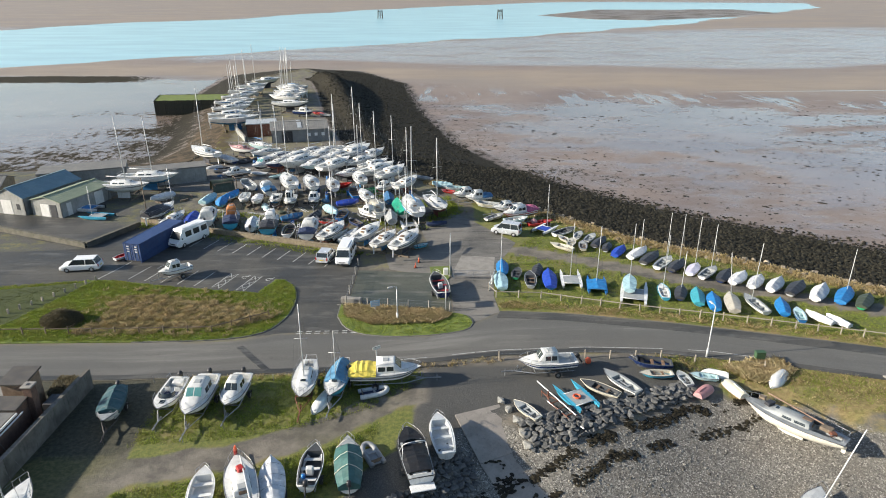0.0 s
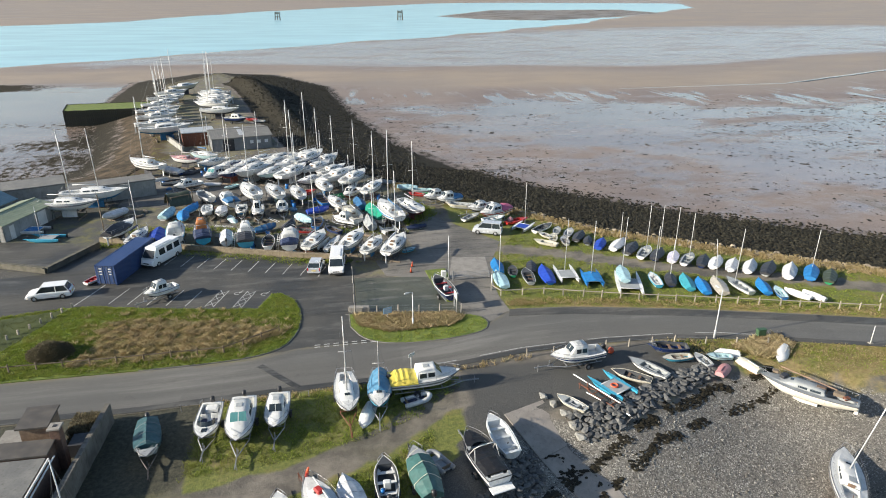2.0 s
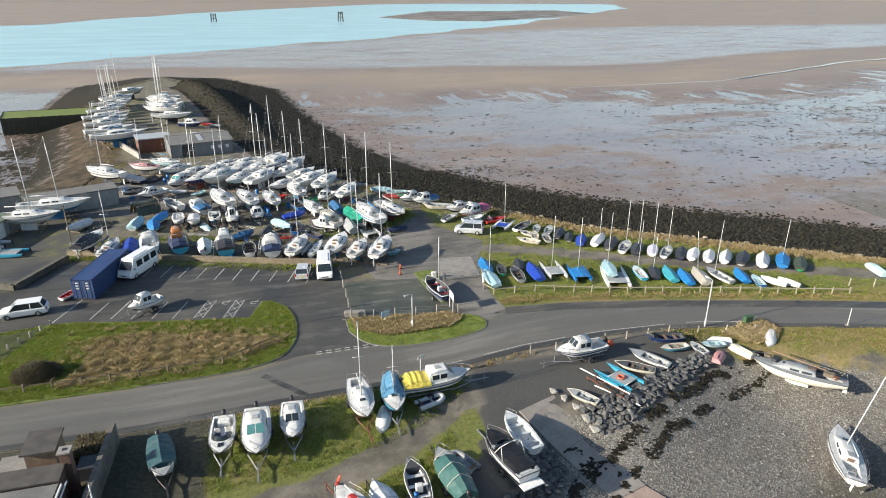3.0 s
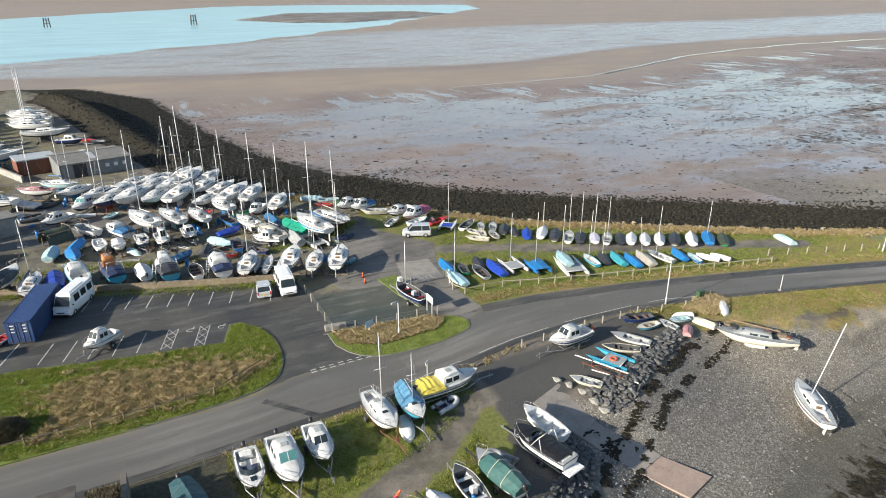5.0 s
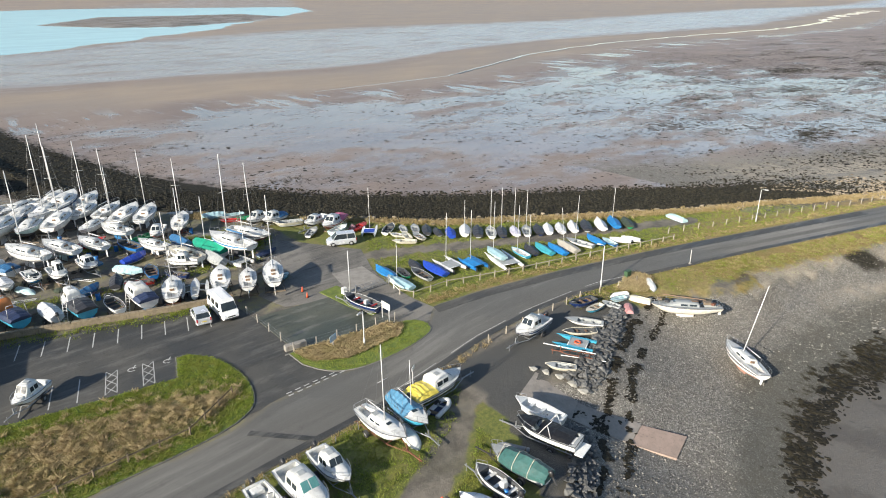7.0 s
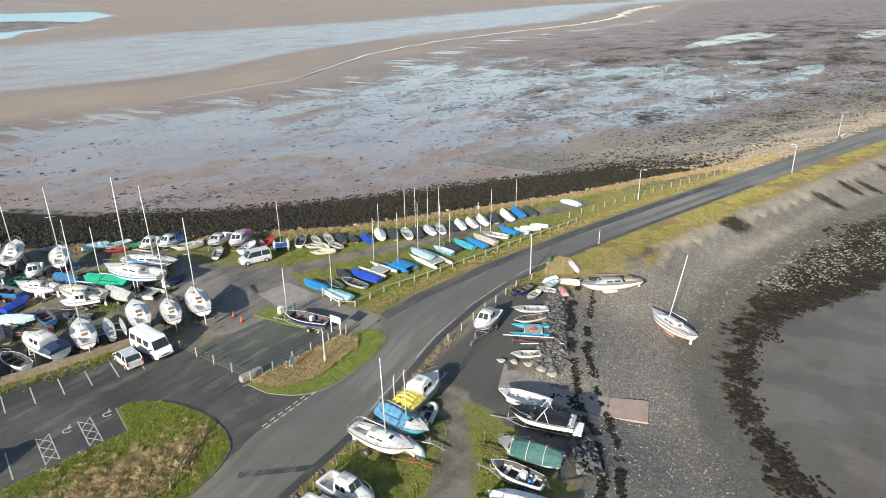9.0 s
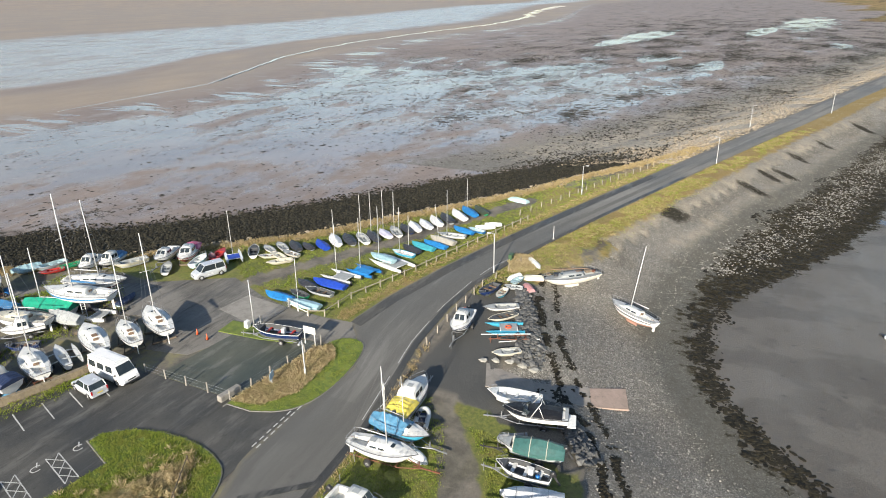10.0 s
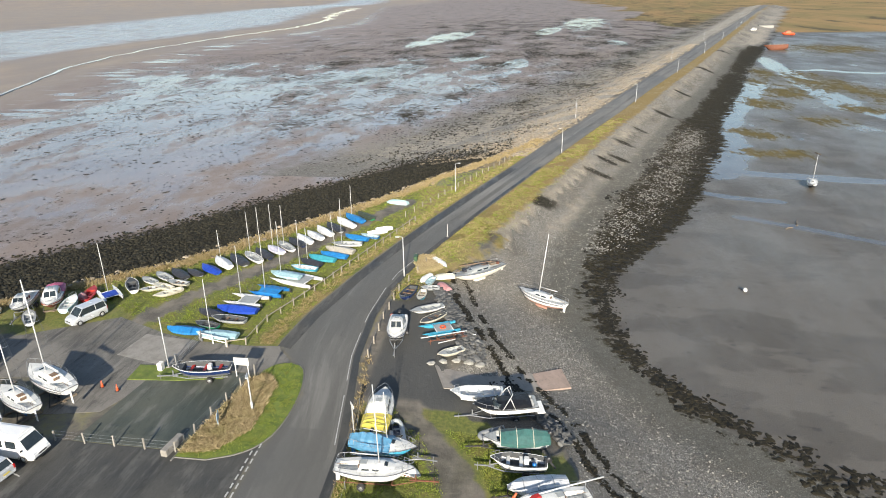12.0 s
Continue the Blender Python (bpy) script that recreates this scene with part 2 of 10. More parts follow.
    col = mixc(nt, weed, col, wcol)
    rock = zone("rock", 0.14, maths(nt, "ADD", maths(nt, "MULTIPLY", mid, 0.6), maths(nt, "MULTIPLY", fine, 0.4)), 0.55)
    rcol = mixc(nt, ramp(nt, fine, 0.35, 0.7), (0.013, 0.012, 0.009), (0.058, 0.052, 0.038))
    col = mixc(nt, rock, col, rcol)
    # land: grey gravel and dirt, grass, dry grass
    dirt = mixc(nt, ramp(nt, mid, 0.35, 0.68), (0.085, 0.076, 0.062), (0.20, 0.175, 0.14))
    dirt = mixc(nt, ramp(nt, grit, 0.5, 0.8, 0, 0.5), dirt, (0.24, 0.22, 0.20))
    moss = zone("moss", 0.2, big, 0.6)
    dirt = mixc(nt, moss, dirt, mixc(nt, ramp(nt, fine, 0.35, 0.7), (0.055, 0.060, 0.018), (0.14, 0.125, 0.05)))
    dirt = mixc(nt, zone("gravel", 0.3, mid, 0.7), dirt, mixc(nt, ramp(nt, grit, 0.4, 0.75), (0.046, 0.045, 0.041), (0.145, 0.14, 0.127)))
    dirt = mixc(nt, bank, dirt, (0.075, 0.057, 0.04))
    # dark earth by the house, the house's shade mixed into its colour
    dirt = mixc(nt, zone("soil", 0.25, mid, 0.45), dirt, mixc(nt, ramp(nt, fine, 0.35, 0.7), (0.028, 0.027, 0.016), (0.075, 0.072, 0.045)))
    earth = zone("land", 0.12, mid, 0.12)
    col = mixc(nt, earth, col, dirt)
    green = mixc(nt, ramp(nt, fine, 0.3, 0.7), (0.075, 0.092, 0.018), (0.18, 0.19, 0.04))
    green = mixc(nt, ramp(nt, mid, 0.45, 0.7, 0, 0.8), green, (0.19, 0.155, 0.06))
    straw = mixc(nt, ramp(nt, fine, 0.3, 0.7), (0.17, 0.12, 0.045), (0.32, 0.24, 0.11))
    grass = zone("grass", 0.14, mid, 0.45)
    col = mixc(nt, grass, col, mixc(nt, zone("straw", 0.2, mid, 0.4), green, straw))
    nt.links.new(col, bs.inputs["Base Color"])
    # wet sheets are smooth, all else is rough
    thin = noise_node(nt, 0.05, 7, 0.74, co, (0.7, 1.25, 1))
    wet = zone("wet", 0.20, maths(nt, "ADD", maths(nt, "MULTIPLY", thin, 0.7), maths(nt, "MULTIPLY", huge, 0.3)), 0.9)
    wet = maths(nt, "MULTIPLY", wet, maths(nt, "SUBTRACT", 1.0, maths(nt, "MAXIMUM", weed, maths(nt, "MAXIMUM", rock, maths(nt, "MAXIMUM", beach, algae)))))
    wet = maths(nt, "MAXIMUM", wet, pool)
    rill = maths(nt, "MULTIPLY", attribute(nt, "rill"), ramp(nt, noise_node(nt, 0.10, 5, 0.65, co, (1.3, 0.28, 1)), 0.50, 0.60))
    wet = maths(nt, "MAXIMUM", wet, rill)
    sheen = zone("sheen", 0.2, big, 0.4)
    r = maths(nt, "SUBTRACT", ramp(nt, wet, 0.0, 1.0, 0.58, 0.13), maths(nt, "MULTIPLY", maths(nt, "MULTIPLY", sheen, maths(nt, "SUBTRACT", 1.0, wet)), 0.33))
    r = maths(nt, "ADD", r, maths(nt, "MULTIPLY", ramp(nt, fine, 0.4, 0.7), 0.07))
    r = maths(nt, "MAXIMUM", r, maths(nt, "MULTIPLY", dry, 0.62))
    r = maths(nt, "MAXIMUM", r, maths(nt, "MULTIPLY", maths(nt, "MAXIMUM", earth, beach), 0.85))
    dull = maths(nt, "MAXIMUM", maths(nt, "MAXIMUM", rock, weed), maths(nt, "MAXIMUM", marsh, maths(nt, "MAXIMUM", bank, algae)))
    r = maths(nt, "MAXIMUM", r, maths(nt, "MULTIPLY", dull, 0.95))
    nt.links.new(ramp(nt, dull, 0.0, 1.0, 0.5, 0.12), bs.inputs["Specular IOR Level"])
    nt.links.new(r, bs.inputs["Roughness"])
    h = maths(nt, "ADD", fine, maths(nt, "MULTIPLY", grit, 0.4))
    n = node(nt, "ShaderNodeBump", Distance=0.12)
    nt.links.new(ramp(nt, wet, 0.0, 0.8, 0.5, 0.03), n.inputs["Strength"])
    nt.links.new(h, n.inputs["Height"])
    nt.links.new(n.outputs[0], bs.inputs["Normal"])
    return mt


def water_material(name, deep, rough):
    mt, nt, bs = nodes_of(name)
    co = nt.nodes.new("ShaderNodeTexCoord").outputs["Object"]
    w = noise_node(nt, 0.6, 4, 0.6, co, (1, 2.5, 1))
    big = noise_node(nt, 0.012, 5, 0.6, co, (1, 3, 1))
    nt.links.new(mixc(nt, ramp(nt, big, 0.3, 0.7), deep, tuple(v * 1.25 for v in deep)), bs.inputs["Base Color"])
    bs.inputs["Roughness"].default_value = rough
    bs.inputs["IOR"].default_value = 1.33
    bs.inputs["Specular IOR Level"].default_value = 0.3
    bump(nt, bs, w, 0.12, 0.1)
    return mt


GROUND = ground_material()
WATER = water_material("sea_water", (0.26, 0.45, 0.52), 0.22)
LOT = asphalt("lot_asphalt", (0.034, 0.034, 0.0315), (0.068, 0.066, 0.060), (0.112, 0.108, 0.098), 0.45)
YARD = asphalt("yard_gravel", (0.082, 0.078, 0.069), (0.172, 0.161, 0.143), (0.05, 0.047, 0.043), 0.7)
PEN = asphalt("pen_asphalt", (0.042, 0.049, 0.038), (0.078, 0.083, 0.068), (0.135, 0.132, 0.118), 0.38)
CONCRETE = surface("old_concrete", (0.30, 0.28, 0.25), (0.22, 0.205, 0.18), 0.85, 0.8, fine=12, bumps=0.3, dirt=(0.06, 0.05, 0.04), dirty=0.5)
KERB = surface("kerb_stone", (0.19, 0.185, 0.17), (0.14, 0.135, 0.12), 0.85, 1.5, fine=15, bumps=0.2)
PAINT = surface("road_paint", (0.55, 0.55, 0.52), (0.32, 0.32, 0.31), 0.7, 2.5, fine=14, bumps=0.1, dirt=(0.08, 0.08, 0.08), dirty=0.8)


# ---- the lie of the land ----
CREST_OUT = [(-55.7, 305.3), (-38.8, 273.3), (-32.2, 234.8), (-18.3, 170.2), (-6.7, 127.4), (2.5, 114.0), (10.8, 104.2), (20.2, 95.0), (30.3, 83.4), (38.5, 77.9), (46.2, 72.7), (56.1, 65.6), (66.6, 59.0), (76.0, 54.6), (88.3, 47.2), (106, 37.5), (143, 24), (233, -5), (430, -70), (1000, -262), (1600, -465)]
CREST_IN = [(1600, -508), (1000, -294), (500, -122), (221, -21), (134, 10), (84, 28), (51, 39.5), (41, 40.5), (33, 45.5), (27, 46.5), (22, 44.8), (17, 42.2), (13, 41), (9.5, 42.5), (8, 43.8), (4, 43), (2.8, 40), (2.2, 36.5), (-1, 33.6), (-6, 32), (-12, 29.5), (-20, 25), (-26, 15), (-30, -20), (-32, -120)]
LAND_WEST = [(-300, -160), (-300, 100), (-120, 112), (-86.0, 120.2), (-63.7, 124.6), (-47.5, 126.9), (-45.6, 139.5), (-52.1, 169.8), (-60.7, 211.9), (-65.2, 240.6), (-69.7, 270.4)]
TOE_OUT = [(-70.4, 344.6), (-32.9, 332.5), (-7.7, 283.3), (-0.1, 213.2), (9.6, 164.9), (20.8, 139.4), (31.2, 123.1), (44.3, 109.7), (57.7, 99.2), (75.1, 86.8), (93.1, 74.5), (110.0, 65.5), (122.6, 59.6), (160, 42), (250, 8), (440, -58), (1010, -250), (1610, -452)]
TOE_IN = [(1590, -530), (990, -316), (490, -138), (299, -68), (220, -41), (151, -17), (116, -8), (81, 5), (66, 11), (58, 15.8), (48.6, 21), (37.5, 24.8), (29.1, 26.3), (24, 25.5), (19, 23.6), (13.9, 21.2), (10, 18.5), (7.3, 16), (3, 11), (-1, 5), (-8, -8), (-12, -30), (-14, -130)]
TOE_WEST = [(-310, -180), (-310, 130), (-120, 132), (-86.0, 138.6), (-67.8, 143.0), (-63.9, 153.5), (-68.2, 174.3), (-78.9, 210.9), (-87.6, 247.8), (-94.7, 311.8)]
SAND_EDGE = [(-400, 330), (-53.4, 312.5), (35.9, 282.1), (92.6, 281.7), (130.8, 273.0), (163.3, 266.1), (206.9, 268.1), (266.7, 291.8), (329.4, 316.4), (373.8, 327.8), (476.2, 344.1), (732.9, 343.1), (924.5, 339.7), (2337.4, 629.9)]
BANK_NEAR = [(-1500, 60), (-440, 228), (-272, 296), (-198, 347), (-153, 395), (-127.5, 421), (-79.4, 479.5), (-16.6, 531), (104, 606), (207, 713), (391, 944), (718, 1380), (1158, 1978), (1890, 3425)]
BANK_FAR = [(1825, 4000), (1011, 3480), (474, 2996), (0, 1995), (-196, 1479), (-310, 1039), (-416, 895), (-456, 724), (-900, 520), (-1500, 400)]
SANDBAR = [(195.2, 1216.0), (253.5, 1034.9), (327.2, 993.9), (495.9, 1129.9), (726.8, 1369.8), (776.4, 1715.8), (403.6, 1664.5)]
ROAD_S = [(-150, 49.5), (-60, 48.6), (-26, 48.5), (-16, 49.2), (-6, 49.6), (1.6, 50.9), (8.5, 52.1), (17, 52.6), (24.4, 52.2), (29, 51.7), (34, 50.2), (44.4, 47.4), (67, 39.8), (97.8, 29.6), (131.5, 17.9), (156, 9), (202, -6.5), (264, -28.6), (368, -65), (602, -145.5), (1077, -307), (1600, -492)]
ROAD_N = [(-150, 56), (-60, 55), (-18, 55.3), (-13, 57), (-6.5, 57), (1.6, 56.2), (6.6, 58.5), (9.7, 61.6), (17, 60.9), (28.4, 58.4), (41, 54.9), (50.3, 52.0), (71.4, 45.2), (84.5, 40.6), (102.6, 34.6), (124.8, 27), (160, 15.2), (194, 4.2), (251, -15), (336, -44), (470, -90), (738, -182), (1139, -319), (1600, -478)]
MOUND = [(-41.8, 266.5), (-37.6, 260.1), (-30.1, 228.2), (-22.6, 192.3), (-16.2, 165.0), (-8.9, 139.9)]
WEED_TOP = [(427, -101), (333, -69), (215, -28), (159, -7.8), (119.6, 5.2), (98, 12.8), (77, 21), (60, 26), (46.2, 29.8), (37, 31), (29, 30.9), (21.9, 28.9), (16.1, 26.2), (11.3, 23.6), (7.4, 21.1), (4, 18.5), (-3, 12), (-12, -6)]
MUD = -4.4


def distance(px, py, pts, closed):
    """How far each point lies from a line through pts."""
    best = np.full(px.shape, 1e9)
    n = len(pts)
    for i in range(n if closed else n - 1):
        (ax, ay), (bx, by) = pts[i], pts[(i + 1) % n]
        dx, dy = bx - ax, by - ay
        t = np.clip(((px - ax) * dx + (py - ay) * dy) / (dx * dx + dy * dy + 1e-9), 0, 1)
        best = np.minimum(best, np.hypot(px - ax - t * dx, py - ay - t * dy))
    return best


def inside(px, py, pts):
    res = np.zeros(px.shape, bool)
    n = len(pts)
    for i in range(n):
        (ax, ay), (bx, by) = pts[i], pts[(i + 1) % n]
        if ay != by:
            res ^= ((ay > py) != (by > py)) & (px < (bx - ax) * (py - ay) / (by - ay) + ax)
    return res


def smooth(a, lo, hi):
    t = np.clip((a - lo) / (hi - lo), 0, 1)
    return t * t * (3 - 2 * t)


def wave(x, y, s, k=0.0):
    """Smooth irregular waves, about -1 to 1."""
    return (np.sin(x / s + 1.3 * np.sin(y / s * 0.7 + k) + k) + np.sin(y / s * 1.13 - 1.1 * np.sin(x / s * 0.83 + 2 * k) + 2.1 * k) + np.sin((x + y) / s * 2.1 + k) * 0.5) / 2.5


LAND = CREST_OUT + CREST_IN + LAND_WEST
TOE = TOE_OUT + TOE_IN + TOE_WEST
CHANNEL = BANK_NEAR + BANK_FAR


def side_of_road(x, y):
    """Metres north of the road's middle line."""
    rx = np.array([p[0] for p in ROAD_S], float)
    ry = np.array([p[1] for p in ROAD_S], float) + 3.2
    return y - np.interp(x, rx, ry)


def lie(x, y):
    """Height of the ground, and where on the slope each point is (0 at the crest, 1 at the toe)."""
    inl, int_ = inside(x, y, LAND), inside(x, y, TOE)
    dl, dt = distance(x, y, LAND, True), distance(x, y, TOE, True)
    s = np.where(inl, 0.0, np.where(int_, dl / (dl + dt + 1e-6), 1.0))
    beach = (side_of_road(x, y) < 0) & (x > -20)
    z = MUD * np.where(beach, 1 - (1 - s) ** 2.2, 0.75 * s + 0.25 * s * s * (3 - 2 * s))
    z = np.where(inl, np.minimum(0.0, 0.0) - 0.12 * np.exp(-dl / 1.2), z - 0.12 * (1 - s))
    # rock mound along the pier's open side
    dm = distance(x, y, MOUND, False)
    z = np.maximum(z, np.where(y > 128, MUD - 1 + (5.6 + 2.8 * smooth(y, 140, 235)) * np.exp(-(dm / 7.5) ** 2), -99))
    # uneven slope
    z = z + np.where(s > 0, 0.12 * wave(x, y, 2.3, 0.5) * np.minimum(1, 4 * s * (1.05 - s)), 0)
    out = ~int_
    z = z + np.where(out, 0.10 * wave(x, y, 17.0, 1.0) * np.minimum(1, dt / 20), 0)
    ch = inside(x, y, CHANNEL)
    dc = distance(x, y, CHANNEL, True) + 14 * wave(x, y, 60.0, 2.0)
    z = z + np.where(ch, -np.clip(dc * 0.02, -0.3, 1.6), np.clip(0.3 - dc * 0.0, 0, 0.0))
    bar = inside(x, y, SANDBAR)
    z = np.where(bar, np.maximum(z, MUD + 0.25), z)
    z = z + 60 * smooth(np.hypot(x, y), 3200, 4700)
    creek = distance(x, y, SAND_EDGE, False) + 3 * wave(x, y, 14.0, 3.0)
    z = z - np.where(x > 150, 0.5 * np.exp(-(creek / (2.0 + np.maximum(0, x - 200) * 0.012)) ** 2), 0)
    return z, s, inl, int_, dl, dt, ch, creek


def axis(lo, hi, step, end_lo, end_hi, grow):
    a = list(np.arange(lo, hi, step))
    d = step
    while a[-1] < end_hi:
        d *= grow
        a.append(a[-1] + d)
    d = step
    while a[0] > end_lo:
        d *= grow
        a.insert(0, a[0] - d)
    return np.array(a)


def build_ground():
    xs = axis(-95, 160, 1.25, -4750, 4750, 1.022)
    ys = axis(-10, 135, 1.25, -4750, 4750, 1.022)
    X, Y = np.meshgrid(xs, ys)
    x, y = X.ravel(), Y.ravel()
    z, s, inl, int_, dl, dt, ch, creek = lie(x, y)
    idx = np.arange(len(x)).reshape(X.shape)
    quads = np.stack([idx[:-1, :-1], idx[:-1, 1:], idx[1:, 1:], idx[1:, :-1]], -1).reshape(-1, 4)
    me = bpy.data.meshes.new("ground")
    me.from_pydata(np.stack([x, y, z], 1).tolist(), [], quads.tolist())
    me.polygons.foreach_set("use_smooth", [True] * len(quads))
    north = side_of_road(x, y) > 0
    slope = ~inl & int_
    edge = np.interp(x, [p[0] for p in SAND_EDGE], [p[1] for p in SAND_EDGE])
    beyond = y - edge
    outer = slope & (north | (x < -20))
    inner = slope & ~outer
    flats = ~int_
    f = {}
    band = inside(x, y, WEED_TOP + TOE_IN[::-1][2:-2])
    depth = distance(x, y, WEED_TOP, False) * np.where(band, 1, -1)
    f["land"] = np.where(inl, 1.0, np.where(slope, 0.9 - dl / 2.0, 0.0)).clip(0, 1)
    far = smooth(x, 78, 128)
    basin = outer & (x < -43) & (y < 240)
    f["rock"] = np.where(basin, 0.52 + 0.2 * smooth(s, 0.5, 1.0), 0) + np.where(outer & ~basin, 1.0 - 0.9 * far - 0.6 * smooth(s, 0.8, 1.0), np.where(flats & north & ~ch, 0.62 * np.exp(-dt / 4) * (1 - far), 0))
    f["damp"] = np.where(inner, 0.85 * smooth(depth, -7.0, 1.0), 0.0)
    f["beach"] = np.where(inner, 1.0 - smooth(s, 0.9, 1.0), np.where(outer, np.maximum(far, 0.0 * basin), np.where(flats & north & (x > 90), np.exp(-dt / 30), 0)))
    f["pale"] = np.where(outer & (x > 90), far * np.clip(1.2 - s * 0.9, 0, 1.0), np.where(inner & (x > 40), 0.50 * smooth(x, 36, 60) * smooth(s, 0.12, 0.32) * (1 - smooth(depth, -5, 1)), np.where(flats & north & (x > 80), 0.52 * smooth(x, 80, 120) * np.exp(-dt / 34), 0)))
    wide = smooth(x, 26, 56)
    f["weed"] = np.where(inner, (0.42 + 0.26 * wide) * smooth(depth, -2.5, 4.0 + 2 * wide) * (1 - 0.25 * wide * np.exp(-dt / 3)), 0)
    f["weed"] = np.where(flats & ~north, (0.40 + 0.26 * wide) * np.exp(-np.maximum(0, dt - 0.2) / (0.9 + 2 * wide)) + 0.05 * smooth(x, 100, 200), f["weed"])
    f["weed"] = np.where(flats & north, 0.195 + (0.10 * smooth(x, 110, 200) + 0.065 * smooth(x, 260, 380) * (1 - smooth(y, 110, 190))) * (1 - smooth(beyond, -150, -40)) * (1 - 0.5 * smooth(x, 800, 1200)) - 0.3 * smooth(beyond, -90, 10), f["weed"])
    f["weed"] = np.where(inside(x, y, SANDBAR), 0.36, f["weed"])
    f["weed"] = np.where(x < -60, np.maximum(f["weed"], 0.75 * np.exp(-((x + 168) / 50) ** 4 - ((y - 300) / 14) ** 4)), f["weed"])
    f["weed"] = np.where(flats & (x < -40) & (y < 240), 0.18 + np.where(y < 185, 0.32 * np.exp(-np.maximum(0, dt - 5) / 16), 0.30 * np.exp(-dt / 8)), f["weed"])
    f["weed"] = np.where(outer & (x > 90), 0.22 * smooth(s, 0.4, 0.9), f["weed"])
    f["dry"] = np.where(flats & north, 0.22 + 0.75 * np.exp(-((beyond - 22) / (20 + 0.03 * np.maximum(0, x))) ** 2) + 0.75 * np.exp(-((beyond - 590) / 110) ** 2) + 0.25 * smooth(beyond, -60, -10), 0)
    f["dry"] = np.where(flats & north, f["dry"] + 0.25 * smooth(beyond, 440, 560), f["dry"])
    f["dry"] = np.where(flats & north, f["dry"] + 0.22 * smooth(x, 120, 240) * (1 - smooth(dt, 60, 160)), f["dry"])
    f["dry"] = np.where(ch, 0.6, f["dry"])
    f["wet"] = np.where(flats & north, 0.47 + 0.20 * smooth(dt, 10, 50) - 0.06 * smooth(x, 90, 160) - 0.30 * smooth(beyond, -75, -25) - 0.45 * np.exp(-((beyond - 24) / 26) ** 2) - 0.16 * smooth(beyond, 55, 100) - 0.4 * np.exp(-((beyond - 590) / 110) ** 2), 0.0)
    f["wet"] = np.where(flats & north, f["wet"] - (0.26 * smooth(x, 220, 420) + 0.1 * smooth(x, 500, 900)) * (1 - smooth(beyond, 20, 90)), f["wet"])
    f["wet"] = np.where(flats & ~north, 0.10 + 0.24 * smooth(x, 95, 150) - 0.10 * smooth(x, 250, 500), f["wet"])
    for run, wd in (([(375, -98), (348, -94), (306, -88), (272, -84), (243, -79), (219, -76), (193, -72), (165, -80)], 6.5), ([(306, -95), (308, -106), (298, -114), (290, -135)], 4.0), ([(260, -60), (170, -23), (150, -16), (131, -14), (104, -5)], 9.0), ([(104, -4), (100, -16), (96, -40), (92, -70)], 3.2), ([(86, 2.5), (82, -4), (80, -12)], 1.6), ([(70, -2), (58, -22), (56, -44)], 1.4)):
        f["wet"] = np.maximum(f["wet"], np.where(flats & ~north, 0.95 * np.exp(-(distance(x, y, run, False) / wd) ** 2), 0))
    f["wet"] = np.where(flats & (x < -40) & (y < 330), 0.85, f["wet"])
    # sheen lowers roughness and also paints the pale sky reflection
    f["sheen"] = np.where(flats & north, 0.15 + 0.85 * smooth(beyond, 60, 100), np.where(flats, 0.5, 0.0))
    f["harbour"] = np.where((flats | (inner & (s > 0.6))) & ~north & (x > -30), 1.0, 0.0)
    f["moss"] = np.where(inl & (y < 49.5) & (x < 1), 0.40 + 0.35 * smooth(-x, 18, 26), np.where(inl & (y > 80) & (x < 8), 0.36, 0.2))
    f["gravel"] = np.where(inl & inside(x, y, [(2, 50.5), (30, 52), (30, 46), (14, 40), (2, 36), (-4, 30), (-9, 31), (-5, 38), (1, 42.5)]), 0.85, np.where(inl & (x < -38) & (y > 69) & (y < 126), 0.85, 0.0))
    # garden earth; fades out eastward where the painted house shade ends
    f["soil"] = np.where(inl & (x > -60) & (y < 49.0), np.where(x < -27.8, 1.0, 0.95 * smooth(-x, 18.5, 22.5) * smooth(y, 37.0, 39.5)), 0)
    f["algae"] = np.where(flats & ~north & (x > 200), 0.30 * smooth(x, 250, 380) * (1 - smooth(x, 500, 540)), 0)
    for px, py, a, c in ((146, -27, 11, 7), (121, -25, 7, 15), (167, -53, 13, 12), (200, -48, 16, 9), (228, -64, 22, 12), (262, -62, 26, 9), (190, -74, 12, 10), (300, -75, 40, 9), (250, -90, 60, 16), (440, -165, 45, 42)):
        f["algae"] = np.maximum(f["algae"], np.where(flats & ~north, 0.66 * np.exp(-((x - px) / (1.25 * a)) ** 2 - ((y - py) / (1.15 * c)) ** 2), 0))
    curve = np.interp(x, [350, 600, 1000, 1700, 3700, 11000], [-60, -85, -110, -165, -90, 240]) - y + (12 + 0.03 * np.maximum(0, x)) * wave(x, y, 70.0, 0.4)
    f["marsh"] = np.where(flats & (x > 350), np.where(north, smooth(x, 500, 900) * smooth(curve, -25, 25), smooth(x, 600, 650)), 0)
    f["dry"] = np.where(flats & ~north, 0.95 * np.exp(-((x - 622) / 16) ** 2), f["dry"])
    f["pool"] = np.zeros(len(x))
    f["rill"] = np.where(flats & north, np.exp(-((beyond + 42) / 26) ** 2), 0)
